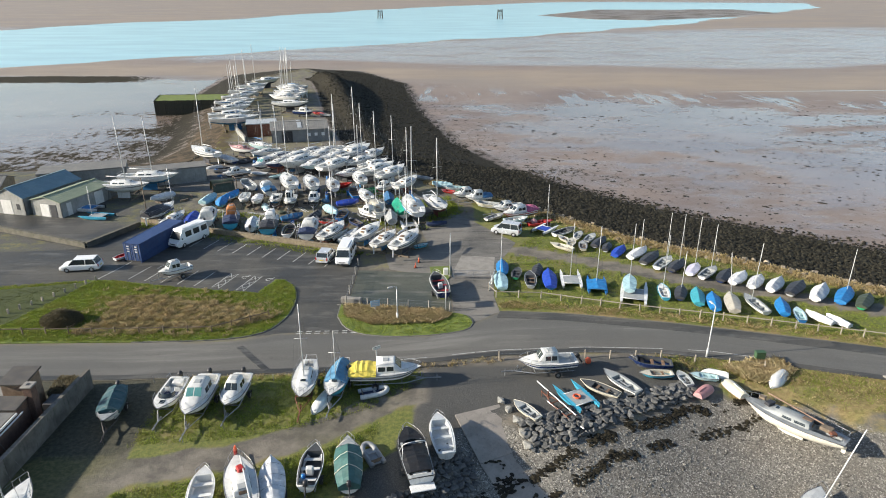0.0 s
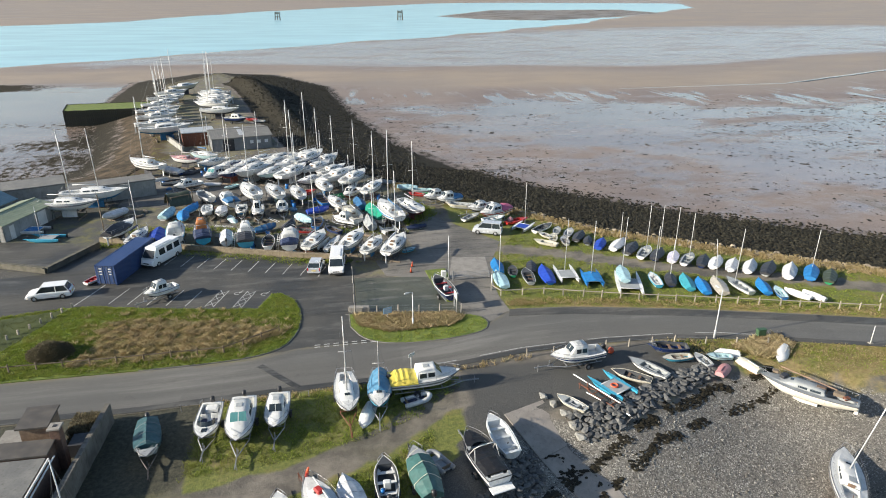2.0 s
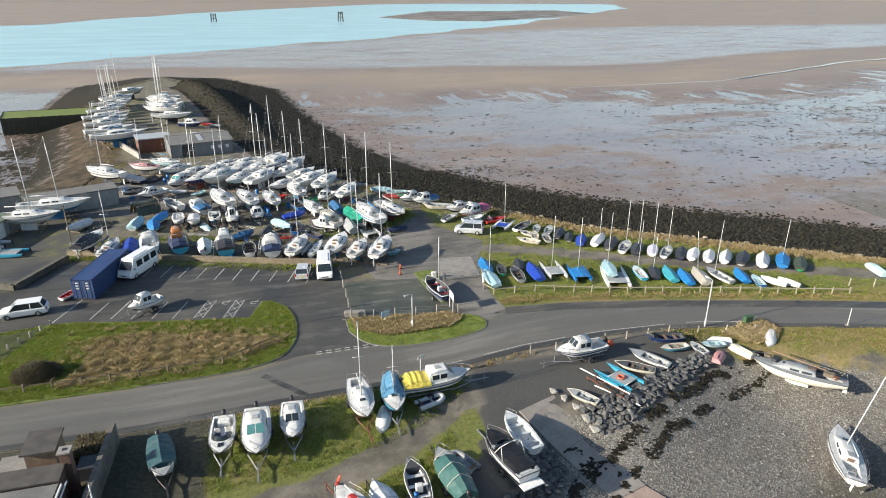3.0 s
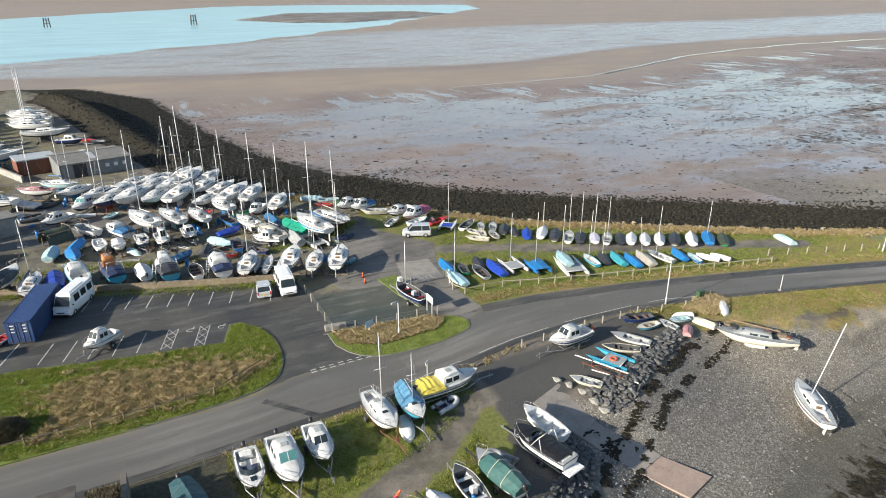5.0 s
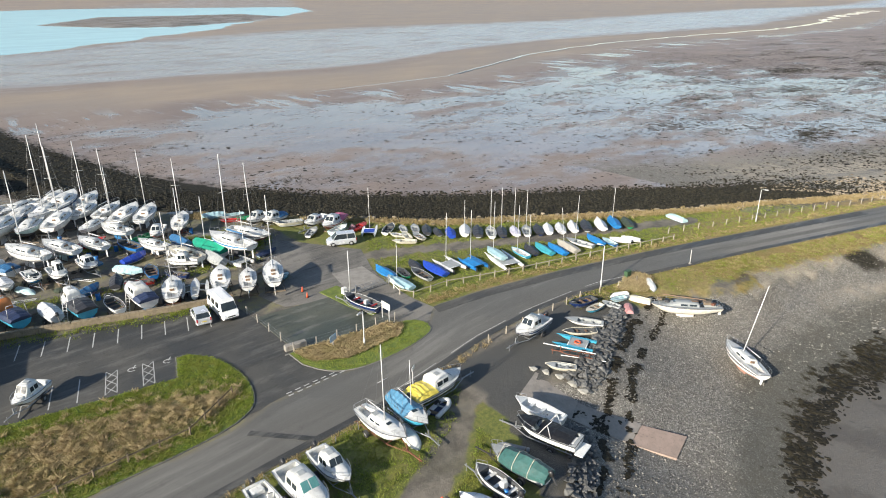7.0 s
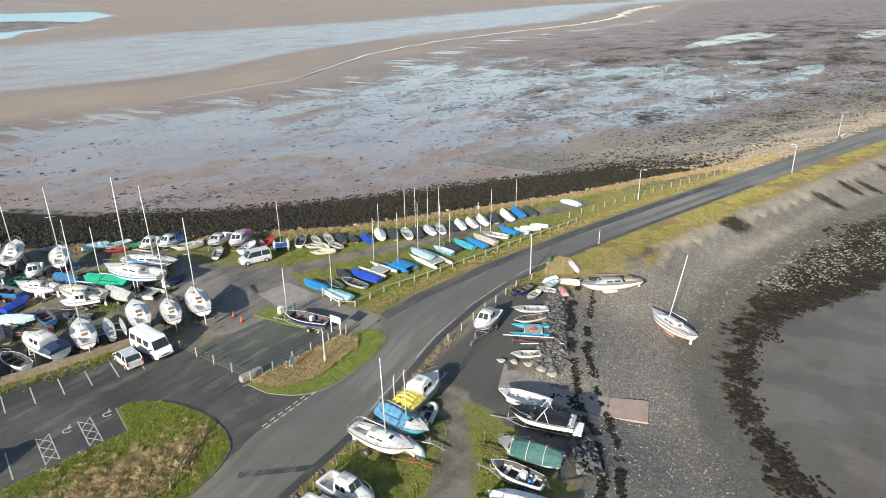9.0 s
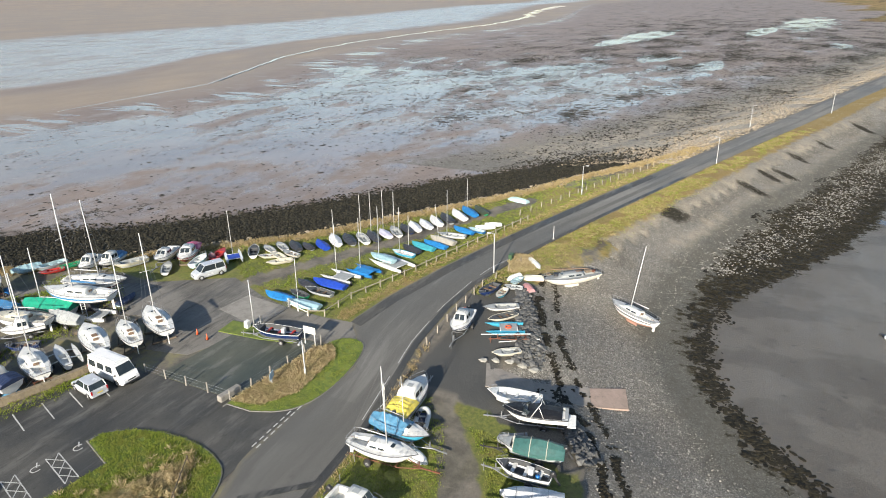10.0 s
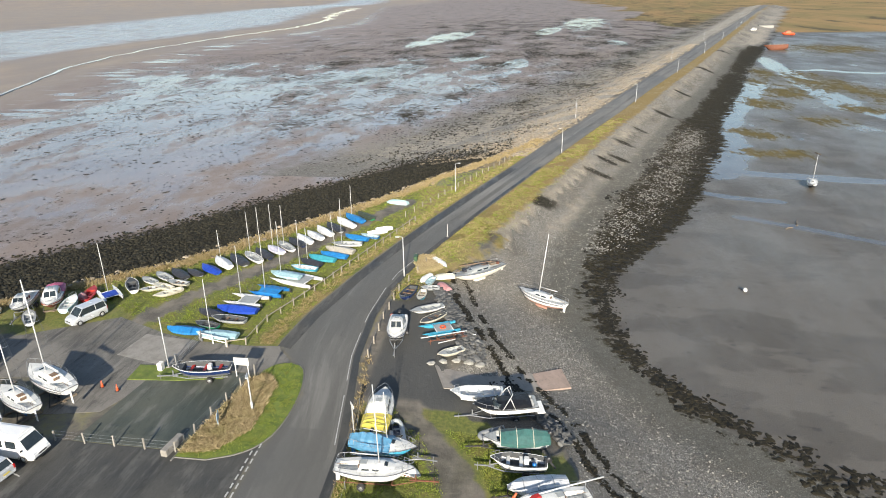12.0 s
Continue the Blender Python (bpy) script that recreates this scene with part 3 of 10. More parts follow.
    for px, py, a, c in ((880, -30, 190, 32), (380, 79, 34, 13), (242, 56, 14, 9), (337, 48, 34, 9), (505, -30, 38, 11), (300, 120, 60, 26), (200, 150, 55, 30), (265, 92, 36, 14), (600, 120, 120, 22), (700, 20, 90, 14)):
        f["pool"] = np.maximum(f["pool"], np.where(flats, (1.05 if px > 320 else 0.72) * np.exp(-((x - px) / a) ** 2 - ((y - py + 0.1 * (x - px)) / c) ** 2), 0))
    f["bank"] = np.where(basin, 0.80 - 0.7 * smooth(s, 0.4, 0.9), np.where(inner & (x > 40), 0.98 * np.exp(-((s - 0.08) / 0.22) ** 2) * (0.72 + 0.42 * wave(x, y, 5.0, 0.8)), np.where(outer & (x > 90), 0.22 + 0.16 * smooth(s, 0.25, 0.5), np.where(inl & (x < -38) & (y > 128), 0.85 * np.exp(-dl / 6), 0))))
    mound = np.where(y > 128, np.exp(-(distance(x, y, MOUND, False) / 7.5) ** 2), 0)
    f["rock"] = np.maximum(f["rock"], np.where(inl | slope, 1.4 * mound, 0))
    f["land"] = f["land"] * (1 - smooth(mound, 0.2, 0.5))
    f["land"] = np.where(basin, f["land"] * 0.5, f["land"])
    # dark bars painted in rock colour for low groynes and their shadows
    for px, py, a, c in ((64.5, 33.5, 2.6, 3.4), (88.8, 21.5, 1.3, 4.6), (98.9, 18.8, 1.0, 4.4), (103, 15.5, 1.2, 4.0), (116.8, 12.9, 1.2, 4.2), (134, 6.5, 1.2, 3.4), (162.4, -4.7, 1.6, 5.0), (205, -19, 1.8, 5.0), (280, -43.6, 2.6, 8.0), (372, -75, 3, 9)):
        u, w_ = (x - px) * 0.94 - (y - py) * 0.34, (x - px) * 0.34 + (y - py) * 0.94
        f["rock"] = np.maximum(f["rock"], np.where(~north, 0.80 * np.exp(-(u / (1.6 * a)) ** 2 - (w_ / c) ** 2), 0))
    g = np.where(inl, 0.42, np.where(slope, 0.5 - dl / 4, 0))
    tr = distance(x, y, [(9, 47.5), (3, 47), (-2, 45), (-6, 41.5), (-12, 38.5), (-22, 36), (-40, 36)], False)
    near = inl & (y < 49.5) & (x < 30)
    g = np.where(near, 0.12 + 0.85 * smooth(tr, 1.1, 2.1), g)
    g = np.where(inl & inside(x, y, [(1, 51), (30, 52), (30, 46), (14, 40), (2, 38), (-2, 30), (-4, 34), (1, 42)]), 0.12, g)
    g = np.where(near & (x < -21), 0.12, g)
    strip = np.minimum(distance(x, y, ROAD_S, False), distance(x, y, ROAD_N, False))
    g = np.where((inl | slope) & (x > 28) & (strip < np.where(x < 50, 5.5, 9)), np.maximum(g, 0.85), g)
    g = np.where(inner & (x > 34), np.maximum(0.7 - s * 3.5, 0), g)
    dk = inl & north & (x > 9) & (y > 56)
    mid_track = distance(x, y, [(12, 80), (20, 76.5), (32, 70), (44, 64.5), (60, 57)], False)
    g = np.where(dk, np.where(mid_track < 1.8, 0.3, 0.88), g)
    g = np.where(north & (x > 70) & (strip < 14), (0.85 - np.maximum(0, strip - 2) * 0.12) * (1 - 0.6 * smooth(x, 75, 125)), g)
    g = g * (1 - smooth(np.where(y > 128, np.exp(-(distance(x, y, MOUND, False) / 7.5) ** 2), 0), 0.2, 0.4))
    g = np.where(~north & (x > 45) & (inl | slope), np.clip(0.98 - np.maximum(0, strip - 2.8) * 0.20, 0, 1), g)
    open_s = ~north & (x > 42) & (inl | (slope & (s < 0.12)))
    open_n = north & (x > 96) & (inl | (slope & (s < 0.12)))
    bare = np.where(open_s, smooth(strip, 1.5, 4.0) * smooth(x, 42, 50), np.where(open_n, smooth(strip, 1.0, 3.0) * smooth(x, 96, 106), 0))
    f["land"] = f["land"] * (1 - bare)
    f["beach"] = np.maximum(f["beach"], bare)
    f["bank"] = np.where(open_s, 0.58, f["bank"])
    f["pale"] = np.where(open_n, 0.62 + 0.2 * wave(x, y, 4.0, 0.6), np.where(open_s, 0.44, f["pale"]))
    g = np.where(open_n, g * (1 - 0.8 * bare), g)
    f["grass"] = g
    f["straw"] = np.where(dk, 0.18 + 0.55 * np.exp(-dl / 2.2) + 0.40 * np.exp(-strip / 1.6) + 0.2 * wave(x, y, 2.6, 0.9), np.where((x > 28) & (strip < 14), 0.55 + 0.25 * smooth(x, 45, 90), 0.25))
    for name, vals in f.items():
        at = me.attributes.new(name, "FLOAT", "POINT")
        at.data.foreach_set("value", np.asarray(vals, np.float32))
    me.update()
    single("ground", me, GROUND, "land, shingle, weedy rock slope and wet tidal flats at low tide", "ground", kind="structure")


build_ground()
w = Geo().poly([(p[0], p[1]) for p in BANK_FAR[::-1]] + [(p[0], p[1]) for p in BANK_NEAR[::-1]], MUD - 3, MUD - 0.2)
single("water", w, WATER, "pale turquoise tidal river channel between sand flats", "water", kind="structure")

CREEK = [(113.3, 258.2), (153.1, 260.6), (194.6, 262.8), (260.9, 293.1), (327.7, 322.0), (392.6, 338.7), (487.6, 357.4), (563.2, 358.1), (673.7, 359.8), (814.2, 355.4), (1024.2, 383.6), (1568.5, 517.1), (2137.8, 629.2)]


def creek_ribbon():
    """A shallow stream winding over the flats, widening seaward."""
    rows = []
    for (ax, ay), (bx, by) in zip(CREEK, CREEK[1:]):
        n = max(6, int(math.hypot(bx - ax, by - ay) / 6))
        for i in range(n):
            px, py = ax + (bx - ax) * i / n, ay + (by - ay) * i / n
            dx, dy = bx - ax, by - ay
            ln = math.hypot(dx, dy)
            r = 0.0035 * max(0, px - 120) + 0.12
            o = r * 1.6 * float(wave(np.array(px), np.array(py), 7.0, 0.3)) + r * 2.0 * float(wave(np.array(px), np.array(py), 31.0, 1.3))
            wd = r * (1.0 + 0.5 * float(wave(np.array(px), np.array(py), 13.0, 2.3))) + 0.1
            cx, cy = px - dy / ln * o, py + dx / ln * o
            up = MUD + 0.12 + 0.5 * min(1.0, max(0.0, px - 500) / 600)
            rows.append([(cx - dy / ln * wd, cy + dx / ln * wd, up), (cx + dy / ln * wd, cy - dx / ln * wd, up), (cx + dy / ln * wd, cy - dx / ln * wd, MUD - 0.9), (cx - dy / ln * wd, cy + dx / ln * wd, MUD - 0.9)])
    single("creek", Geo().loft([r[::-1] for r in rows], True, True), water_material("stream_water", (0.42, 0.42, 0.41), 0.06), "thin bright stream winding across the tidal flats", "water", kind="structure")


creek_ribbon()


def flat(name, pts, z, material, label, category):
    """A paved area: a thin slab over an outline."""
    from_above = sum(a[0] * b[1] - b[0] * a[1] for a, b in zip(pts, pts[1:] + pts[:1]))
    return single(name, Geo().poly(pts if from_above > 0 else pts[::-1], -0.3, z), material, label, category, kind="structure")


def road_material():
    """Worn asphalt that follows the road: wheel tracks, long smears, patched squares, cracks and dirty edges."""
    mt, nt, bs = nodes_of("road_asphalt")
    al, ac, wd = attribute(nt, "along"), attribute(nt, "across"), attribute(nt, "breadth")
    cb = nt.nodes.new("ShaderNodeCombineXYZ")
    nt.links.new(al, cb.inputs[0]), nt.links.new(ac, cb.inputs[1])
    co = cb.outputs[0]
    big = noise_node(nt, 0.11, 6, 0.62, co, (0.5, 1.2, 1))
    col = mixc(nt, ramp(nt, big, 0.36, 0.64), (0.113, 0.109, 0.099), (0.200, 0.192, 0.174))
    smear = noise_node(nt, 0.5, 6, 0.72, co, (0.07, 1.6, 1))
    col = mixc(nt, ramp(nt, smear, 0.52, 0.70, 0, 0.75), col, (0.066, 0.063, 0.058))
    col = mixc(nt, ramp(nt, smear, 0.46, 0.32, 0, 0.55), col, (0.262, 0.253, 0.232))
    lane = maths(nt, "MULTIPLY", maths(nt, "SINE", maths(nt, "MULTIPLY", maths(nt, "DIVIDE", ac, wd), 4 * math.pi), 0), -1.0)
    col = mixc(nt, maths(nt, "MULTIPLY", ramp(nt, lane, 0.2, 0.95), ramp(nt, noise_node(nt, 0.2, 5, 0.7, co, (0.12, 1.0, 1)), 0.4, 0.62, 0.2, 0.75)), col, (0.070, 0.067, 0.061))
    blot = noise_node(nt, 0.55, 5, 0.72, co, (0.6, 1.0, 1))
    col = mixc(nt, ramp(nt, blot, 0.60, 0.68, 0, 0.6), col, (0.055, 0.052, 0.048))
    sq = node(nt, "ShaderNodeTexVoronoi", Scale=0.16)
    sq.distance = "CHEBYCHEV"
    nt.links.new(co, sq.inputs["Vector"])
    tone = nt.nodes.new("ShaderNodeSeparateColor")
    nt.links.new(sq.outputs["Color"], tone.inputs[0])
    col = mixc(nt, ramp(nt, tone.outputs[0], 0.86, 0.87, 0, 0.45), col, (0.083, 0.080, 0.075))
    cr = node(nt, "ShaderNodeTexVoronoi", Scale=0.33)
    cr.feature = "DISTANCE_TO_EDGE"
    warp = nt.nodes.new("ShaderNodeVectorMath")
    warp.operation = "MULTIPLY_ADD"
    nz = node(nt, "ShaderNodeTexNoise", Scale=1.4, Detail=3.0)
    nt.links.new(co, nz.inputs["Vector"]), nt.links.new(nz.outputs["Color"], warp.inputs[0])
    warp.inputs[1].default_value = (0.9, 0.9, 0)
    nt.links.new(co, warp.inputs[2]), nt.links.new(warp.outputs[0], cr.inputs["Vector"])
    col = mixc(nt, ramp(nt, cr.outputs["Distance"], 0.0, 0.014, 0.22, 0.0), col, (0.044, 0.043, 0.040))
    worn = maths(nt, "MULTIPLY", ramp(nt, al, 190.0, 230.0, 1.0, 0.0), ramp(nt, noise_node(nt, 0.3, 5, 0.7, co, (0.10, 1.5, 1)), 0.40, 0.58, 0.35, 0.85))
    col = mixc(nt, worn, col, (0.088, 0.085, 0.077))
    grit = noise_node(nt, 20.0, 3, 0.7, co)
    col = mixc(nt, ramp(nt, grit, 0.42, 0.8, 0, 0.4), col, (0.331, 0.317, 0.290))
    side = maths(nt, "MINIMUM", ac, maths(nt, "SUBTRACT", wd, ac))
    col = mixc(nt, maths(nt, "MULTIPLY", ramp(nt, side, 0.0, 0.7, 0.9, 0.0), ramp(nt, blot, 0.35, 0.6)), col, (0.145, 0.127, 0.086))
    nt.links.new(col, bs.inputs["Base Color"])
    nt.links.new(ramp(nt, big, 0.35, 0.7, 0.62, 0.92), bs.inputs["Roughness"])
    bs.inputs["Specular IOR Level"].default_value = 0.35
    bump(nt, bs, grit, 0.35, 0.01)
    return mt


def build_road():
    xs = sorted({round(v, 1) for v in list(np.arange(-150, 160, 1.5)) + list(np.arange(160, 500, 6)) + list(np.arange(500, 1601, 25))})
    ys = np.interp(xs, [p[0] for p in ROAD_S], [p[1] for p in ROAD_S])
    yn = np.interp(xs, [p[0] for p in ROAD_N], [p[1] for p in ROAD_N])
    n, k = 8, len(xs)
    top, along, across, breadth, d = [], [], [], [], 0.0
    for i, x in enumerate(xs):
        if i:
            d += math.hypot(x - xs[i - 1], ys[i] - ys[i - 1])
        for j in range(n + 1):
            q = j / n
            top.append((x, ys[i] + (yn[i] - ys[i]) * q, 0.03 + 0.05 * math.sin(math.pi * q)))
            along.append(d), across.append((yn[i] - ys[i]) * q * 0.95), breadth.append((yn[i] - ys[i]) * 0.95)
    low = [(x, y, -0.3) for x, y, z in top]
    m = len(top)
    fs = [(i * (n + 1) + j, (i + 1) * (n + 1) + j, (i + 1) * (n + 1) + j + 1, i * (n + 1) + j + 1) for i in range(k - 1) for j in range(n)]
    for i in range(k - 1):
        for j, turn in ((0, 1), (n, -1)):
            a, c = i * (n + 1) + j, (i + 1) * (n + 1) + j
            fs.append((a, a + m, c + m, c)[::turn])
    me = bpy.data.meshes.new("road")
    me.from_pydata(top + low, [], fs)
    for name, vals in (("along", along), ("across", across), ("breadth", breadth)):
        me.attributes.new(name, "FLOAT", "POINT").data.foreach_set("value", np.array(vals + vals, np.float32))
    me.update()
    single("road", me, road_material(), "worn grey asphalt road along a causeway", "road", kind="structure")


build_road()
flat("car_park", [(-150, 55.5), (-150, 80), (-60, 79), (-45, 80.5), (-42, 88), (-29, 84.6), (-22.3, 82.6), (-13, 79.4), (-7.2, 78), (-7, 72), (-7.2, 62), (-5.5, 56.6), (-14, 56.6)], 0.024, LOT, "dark damp asphalt car park with white bays", "car park")
flat("pen", [(-6.9, 72.8), (2.2, 71.7), (4.4, 69.8), (4.3, 62.4), (-7.1, 62.6)], 0.034, PEN, "fenced asphalt boat pen with mossy patches", "pavement")
flat("access_road", [(4.4, 70), (4.6, 62), (5.8, 58.2), (9.7, 61), (9.4, 65), (9.8, 70.5), (11, 75), (14, 82), (8, 92), (-2, 108), (-6, 120), (-16, 130), (-44, 128), (-44, 108), (-12, 104), (0, 92), (2, 80), (-4, 78), (-3, 73)], 0.020, YARD, "patched grey yard road of asphalt and gravel", "pavement")


# ---- materials of boats and small things ----
GRIME = (0.10, 0.085, 0.06)


def gel(name, c, rough=0.3, dirty=0.3, vary=0.14):
    return surface(name, c, tuple(v * 0.86 for v in c), rough, 1.6, fine=22, bumps=0.04, dirt=GRIME, dirty=dirty, vary=vary)


def tarp(name, c, rough=0.55):
    return surface(name, c, tuple(v * 0.72 for v in c), rough, 2.2, fine=9, bumps=0.35, dirt=(0.12, 0.11, 0.09), dirty=0.3, vary=0.15)


WHITE = gel("white_gelcoat", (0.80, 0.80, 0.78))
OLDWHITE = gel("old_white_paint", (0.74, 0.70, 0.60), 0.5, 0.45)
CREAM = gel("cream_gelcoat", (0.62, 0.58, 0.47), 0.4, 0.5)
GREY = gel("grey_gelcoat", (0.42, 0.44, 0.45), 0.4, 0.4)
PALE = gel("pale_aqua_gelcoat", (0.48, 0.66, 0.68), 0.4, 0.3)
AQUA = gel("aqua_gelcoat", (0.06, 0.38, 0.55), 0.35)
BLUE = gel("blue_gelcoat", (0.015, 0.16, 0.46), 0.35)
NAVY = gel("navy_gelcoat", (0.012, 0.03, 0.11), 0.3)
RED = gel("red_gelcoat", (0.42, 0.03, 0.025), 0.4)
PINK = gel("faded_pink_gelcoat", (0.50, 0.25, 0.25), 0.5, 0.4)
LIME = gel("lime_gelcoat", (0.38, 0.45, 0.05), 0.4)
GREEN = gel("green_gelcoat", (0.02, 0.28, 0.12), 0.4)
ORANGE = gel("orange_paint", (0.55, 0.20, 0.06), 0.5)
DECK = gel("deck_white", (0.72, 0.72, 0.69), 0.55, 0.4)
PALE_GREY = gel("pale_grey_gelcoat", (0.56, 0.585, 0.59), 0.55, 0.4)
DECK_GREY = gel("deck_grey", (0.36, 0.38, 0.38), 0.7, 0.4)
DECK_DARK = gel("deck_dark", (0.07, 0.075, 0.08), 0.7, 0.4)
TEAK = surface("weathered_teak", (0.24, 0.15, 0.09), (0.15, 0.10, 0.07), 0.7, 3, fine=30, dirt=(0.05, 0.04, 0.03))
RUSTY = surface("rusty_steel", (0.20, 0.07, 0.035), (0.10, 0.04, 0.025), 0.8, 4, fine=25, dirt=(0.04, 0.03, 0.03))
FOUL_RED = gel("red_antifouling", (0.22, 0.055, 0.04), 0.75, 0.5)
FOUL_BLUE = gel("blue_antifouling", (0.02, 0.16, 0.36), 0.7, 0.4)
FOUL_DARK = gel("dark_antifouling", (0.03, 0.033, 0.045), 0.75, 0.4)
FOUL_PINK = gel("pale_antifouling", (0.45, 0.24, 0.18), 0.75, 0.5)
STRAKE = surface("grey_rubber_strake", (0.16, 0.17, 0.18), (0.09, 0.09, 0.10), 0.6)
ALLOY = surface("mast_alloy", (0.66, 0.66, 0.65), (0.54, 0.55, 0.55), 0.4, 2, metal=0.1, bumps=0.02)
STEEL = surface("galvanised_steel", (0.38, 0.39, 0.40), (0.26, 0.27, 0.28), 0.5, 3, metal=0.6, dirt=(0.16, 0.07, 0.03), dirty=0.5)
DARK_STEEL = surface("dark_steel", (0.06, 0.06, 0.062), (0.035, 0.035, 0.036), 0.6, 3, metal=0.3, dirt=(0.14, 0.06, 0.03), dirty=0.5)
BLACK = surface("black_plastic", (0.022, 0.022, 0.024), (0.04, 0.04, 0.042), 0.45, 3)
RUBBER = surface("tyre_rubber", (0.025, 0.025, 0.026), (0.045, 0.044, 0.043), 0.85, 4)
TINT = surface("tinted_glass", (0.02, 0.028, 0.034), (0.035, 0.045, 0.05), 0.08, 1, bumps=0)
TINT_GREEN = surface("green_tinted_glass", (0.08, 0.22, 0.22), (0.12, 0.30, 0.29), 0.1, 1, bumps=0)
GREY_RUBBER = surface("grey_hypalon", (0.30, 0.31, 0.32), (0.22, 0.23, 0.24), 0.55, 2, dirt=GRIME)
DARK_RUBBER = surface("dark_hypalon", (0.05, 0.055, 0.07), (0.035, 0.038, 0.045), 0.55, 2, dirt=GRIME)
WOOD = surface("weathered_timber", (0.22, 0.17, 0.12), (0.14, 0.11, 0.08), 0.85, 2.5, fine=20, bumps=0.3, dirt=(0.06, 0.055, 0.04))
STAY = surface("wire_rope", (0.20, 0.205, 0.21), (0.13, 0.135, 0.14), 0.5, 2, metal=0.5, bumps=0)
TEAL_TARP = tarp("teal_tarpaulin", (0.03, 0.095, 0.11))
BLUE_TARP = tarp("blue_tarpaulin", (0.035, 0.15, 0.32))
SKY_TARP = tarp("bright_blue_cover", (0.02, 0.22, 0.55))
ROYAL_TARP = tarp("royal_blue_cover", (0.015, 0.06, 0.42))
NAVY_TARP = tarp("navy_canvas", (0.02, 0.035, 0.09))
YELLOW_TARP = surface("yellow_tarpaulin", (0.74, 0.60, 0.10), (0.66, 0.52, 0.08), 0.55, 2.2, fine=9, bumps=0.35)
GREEN_TARP = tarp("dark_green_tarpaulin", (0.045, 0.13, 0.12))
FADED_TARP = tarp("faded_blue_tarpaulin", (0.09, 0.26, 0.42))
EMERALD_TARP = tarp("emerald_tarpaulin", (0.01, 0.33, 0.20))
WHITE_TARP = tarp("white_cover", (0.66, 0.67, 0.68))
PALE_TARP = tarp("pale_aqua_cover", (0.42, 0.63, 0.68))
LILAC_TARP = tarp("lilac_white_cover", (0.62, 0.60, 0.70))
DARK_TARP = tarp("dark_grey_cover", (0.035, 0.037, 0.045))
BLACK_TARP = tarp("black_canvas", (0.012, 0.012, 0.014))
OLIVE_TARP = tarp("olive_cover", (0.05, 0.065, 0.04))
PINK_TARP = tarp("pink_cover", (0.48, 0.12, 0.22))


def word(m):
    for cut in (" gelcoat", " tarpaulin", " cover", " canvas", " hypalon"):
        if m.name.replace("_", " ").endswith(cut):
            return m.name.replace("_", " ")[: -len(cut)]
    return m.name.replace("_", " ")


def height(x, y):
    return float(lie(np.array([float(x)]), np.array([float(y)]))[0][0])


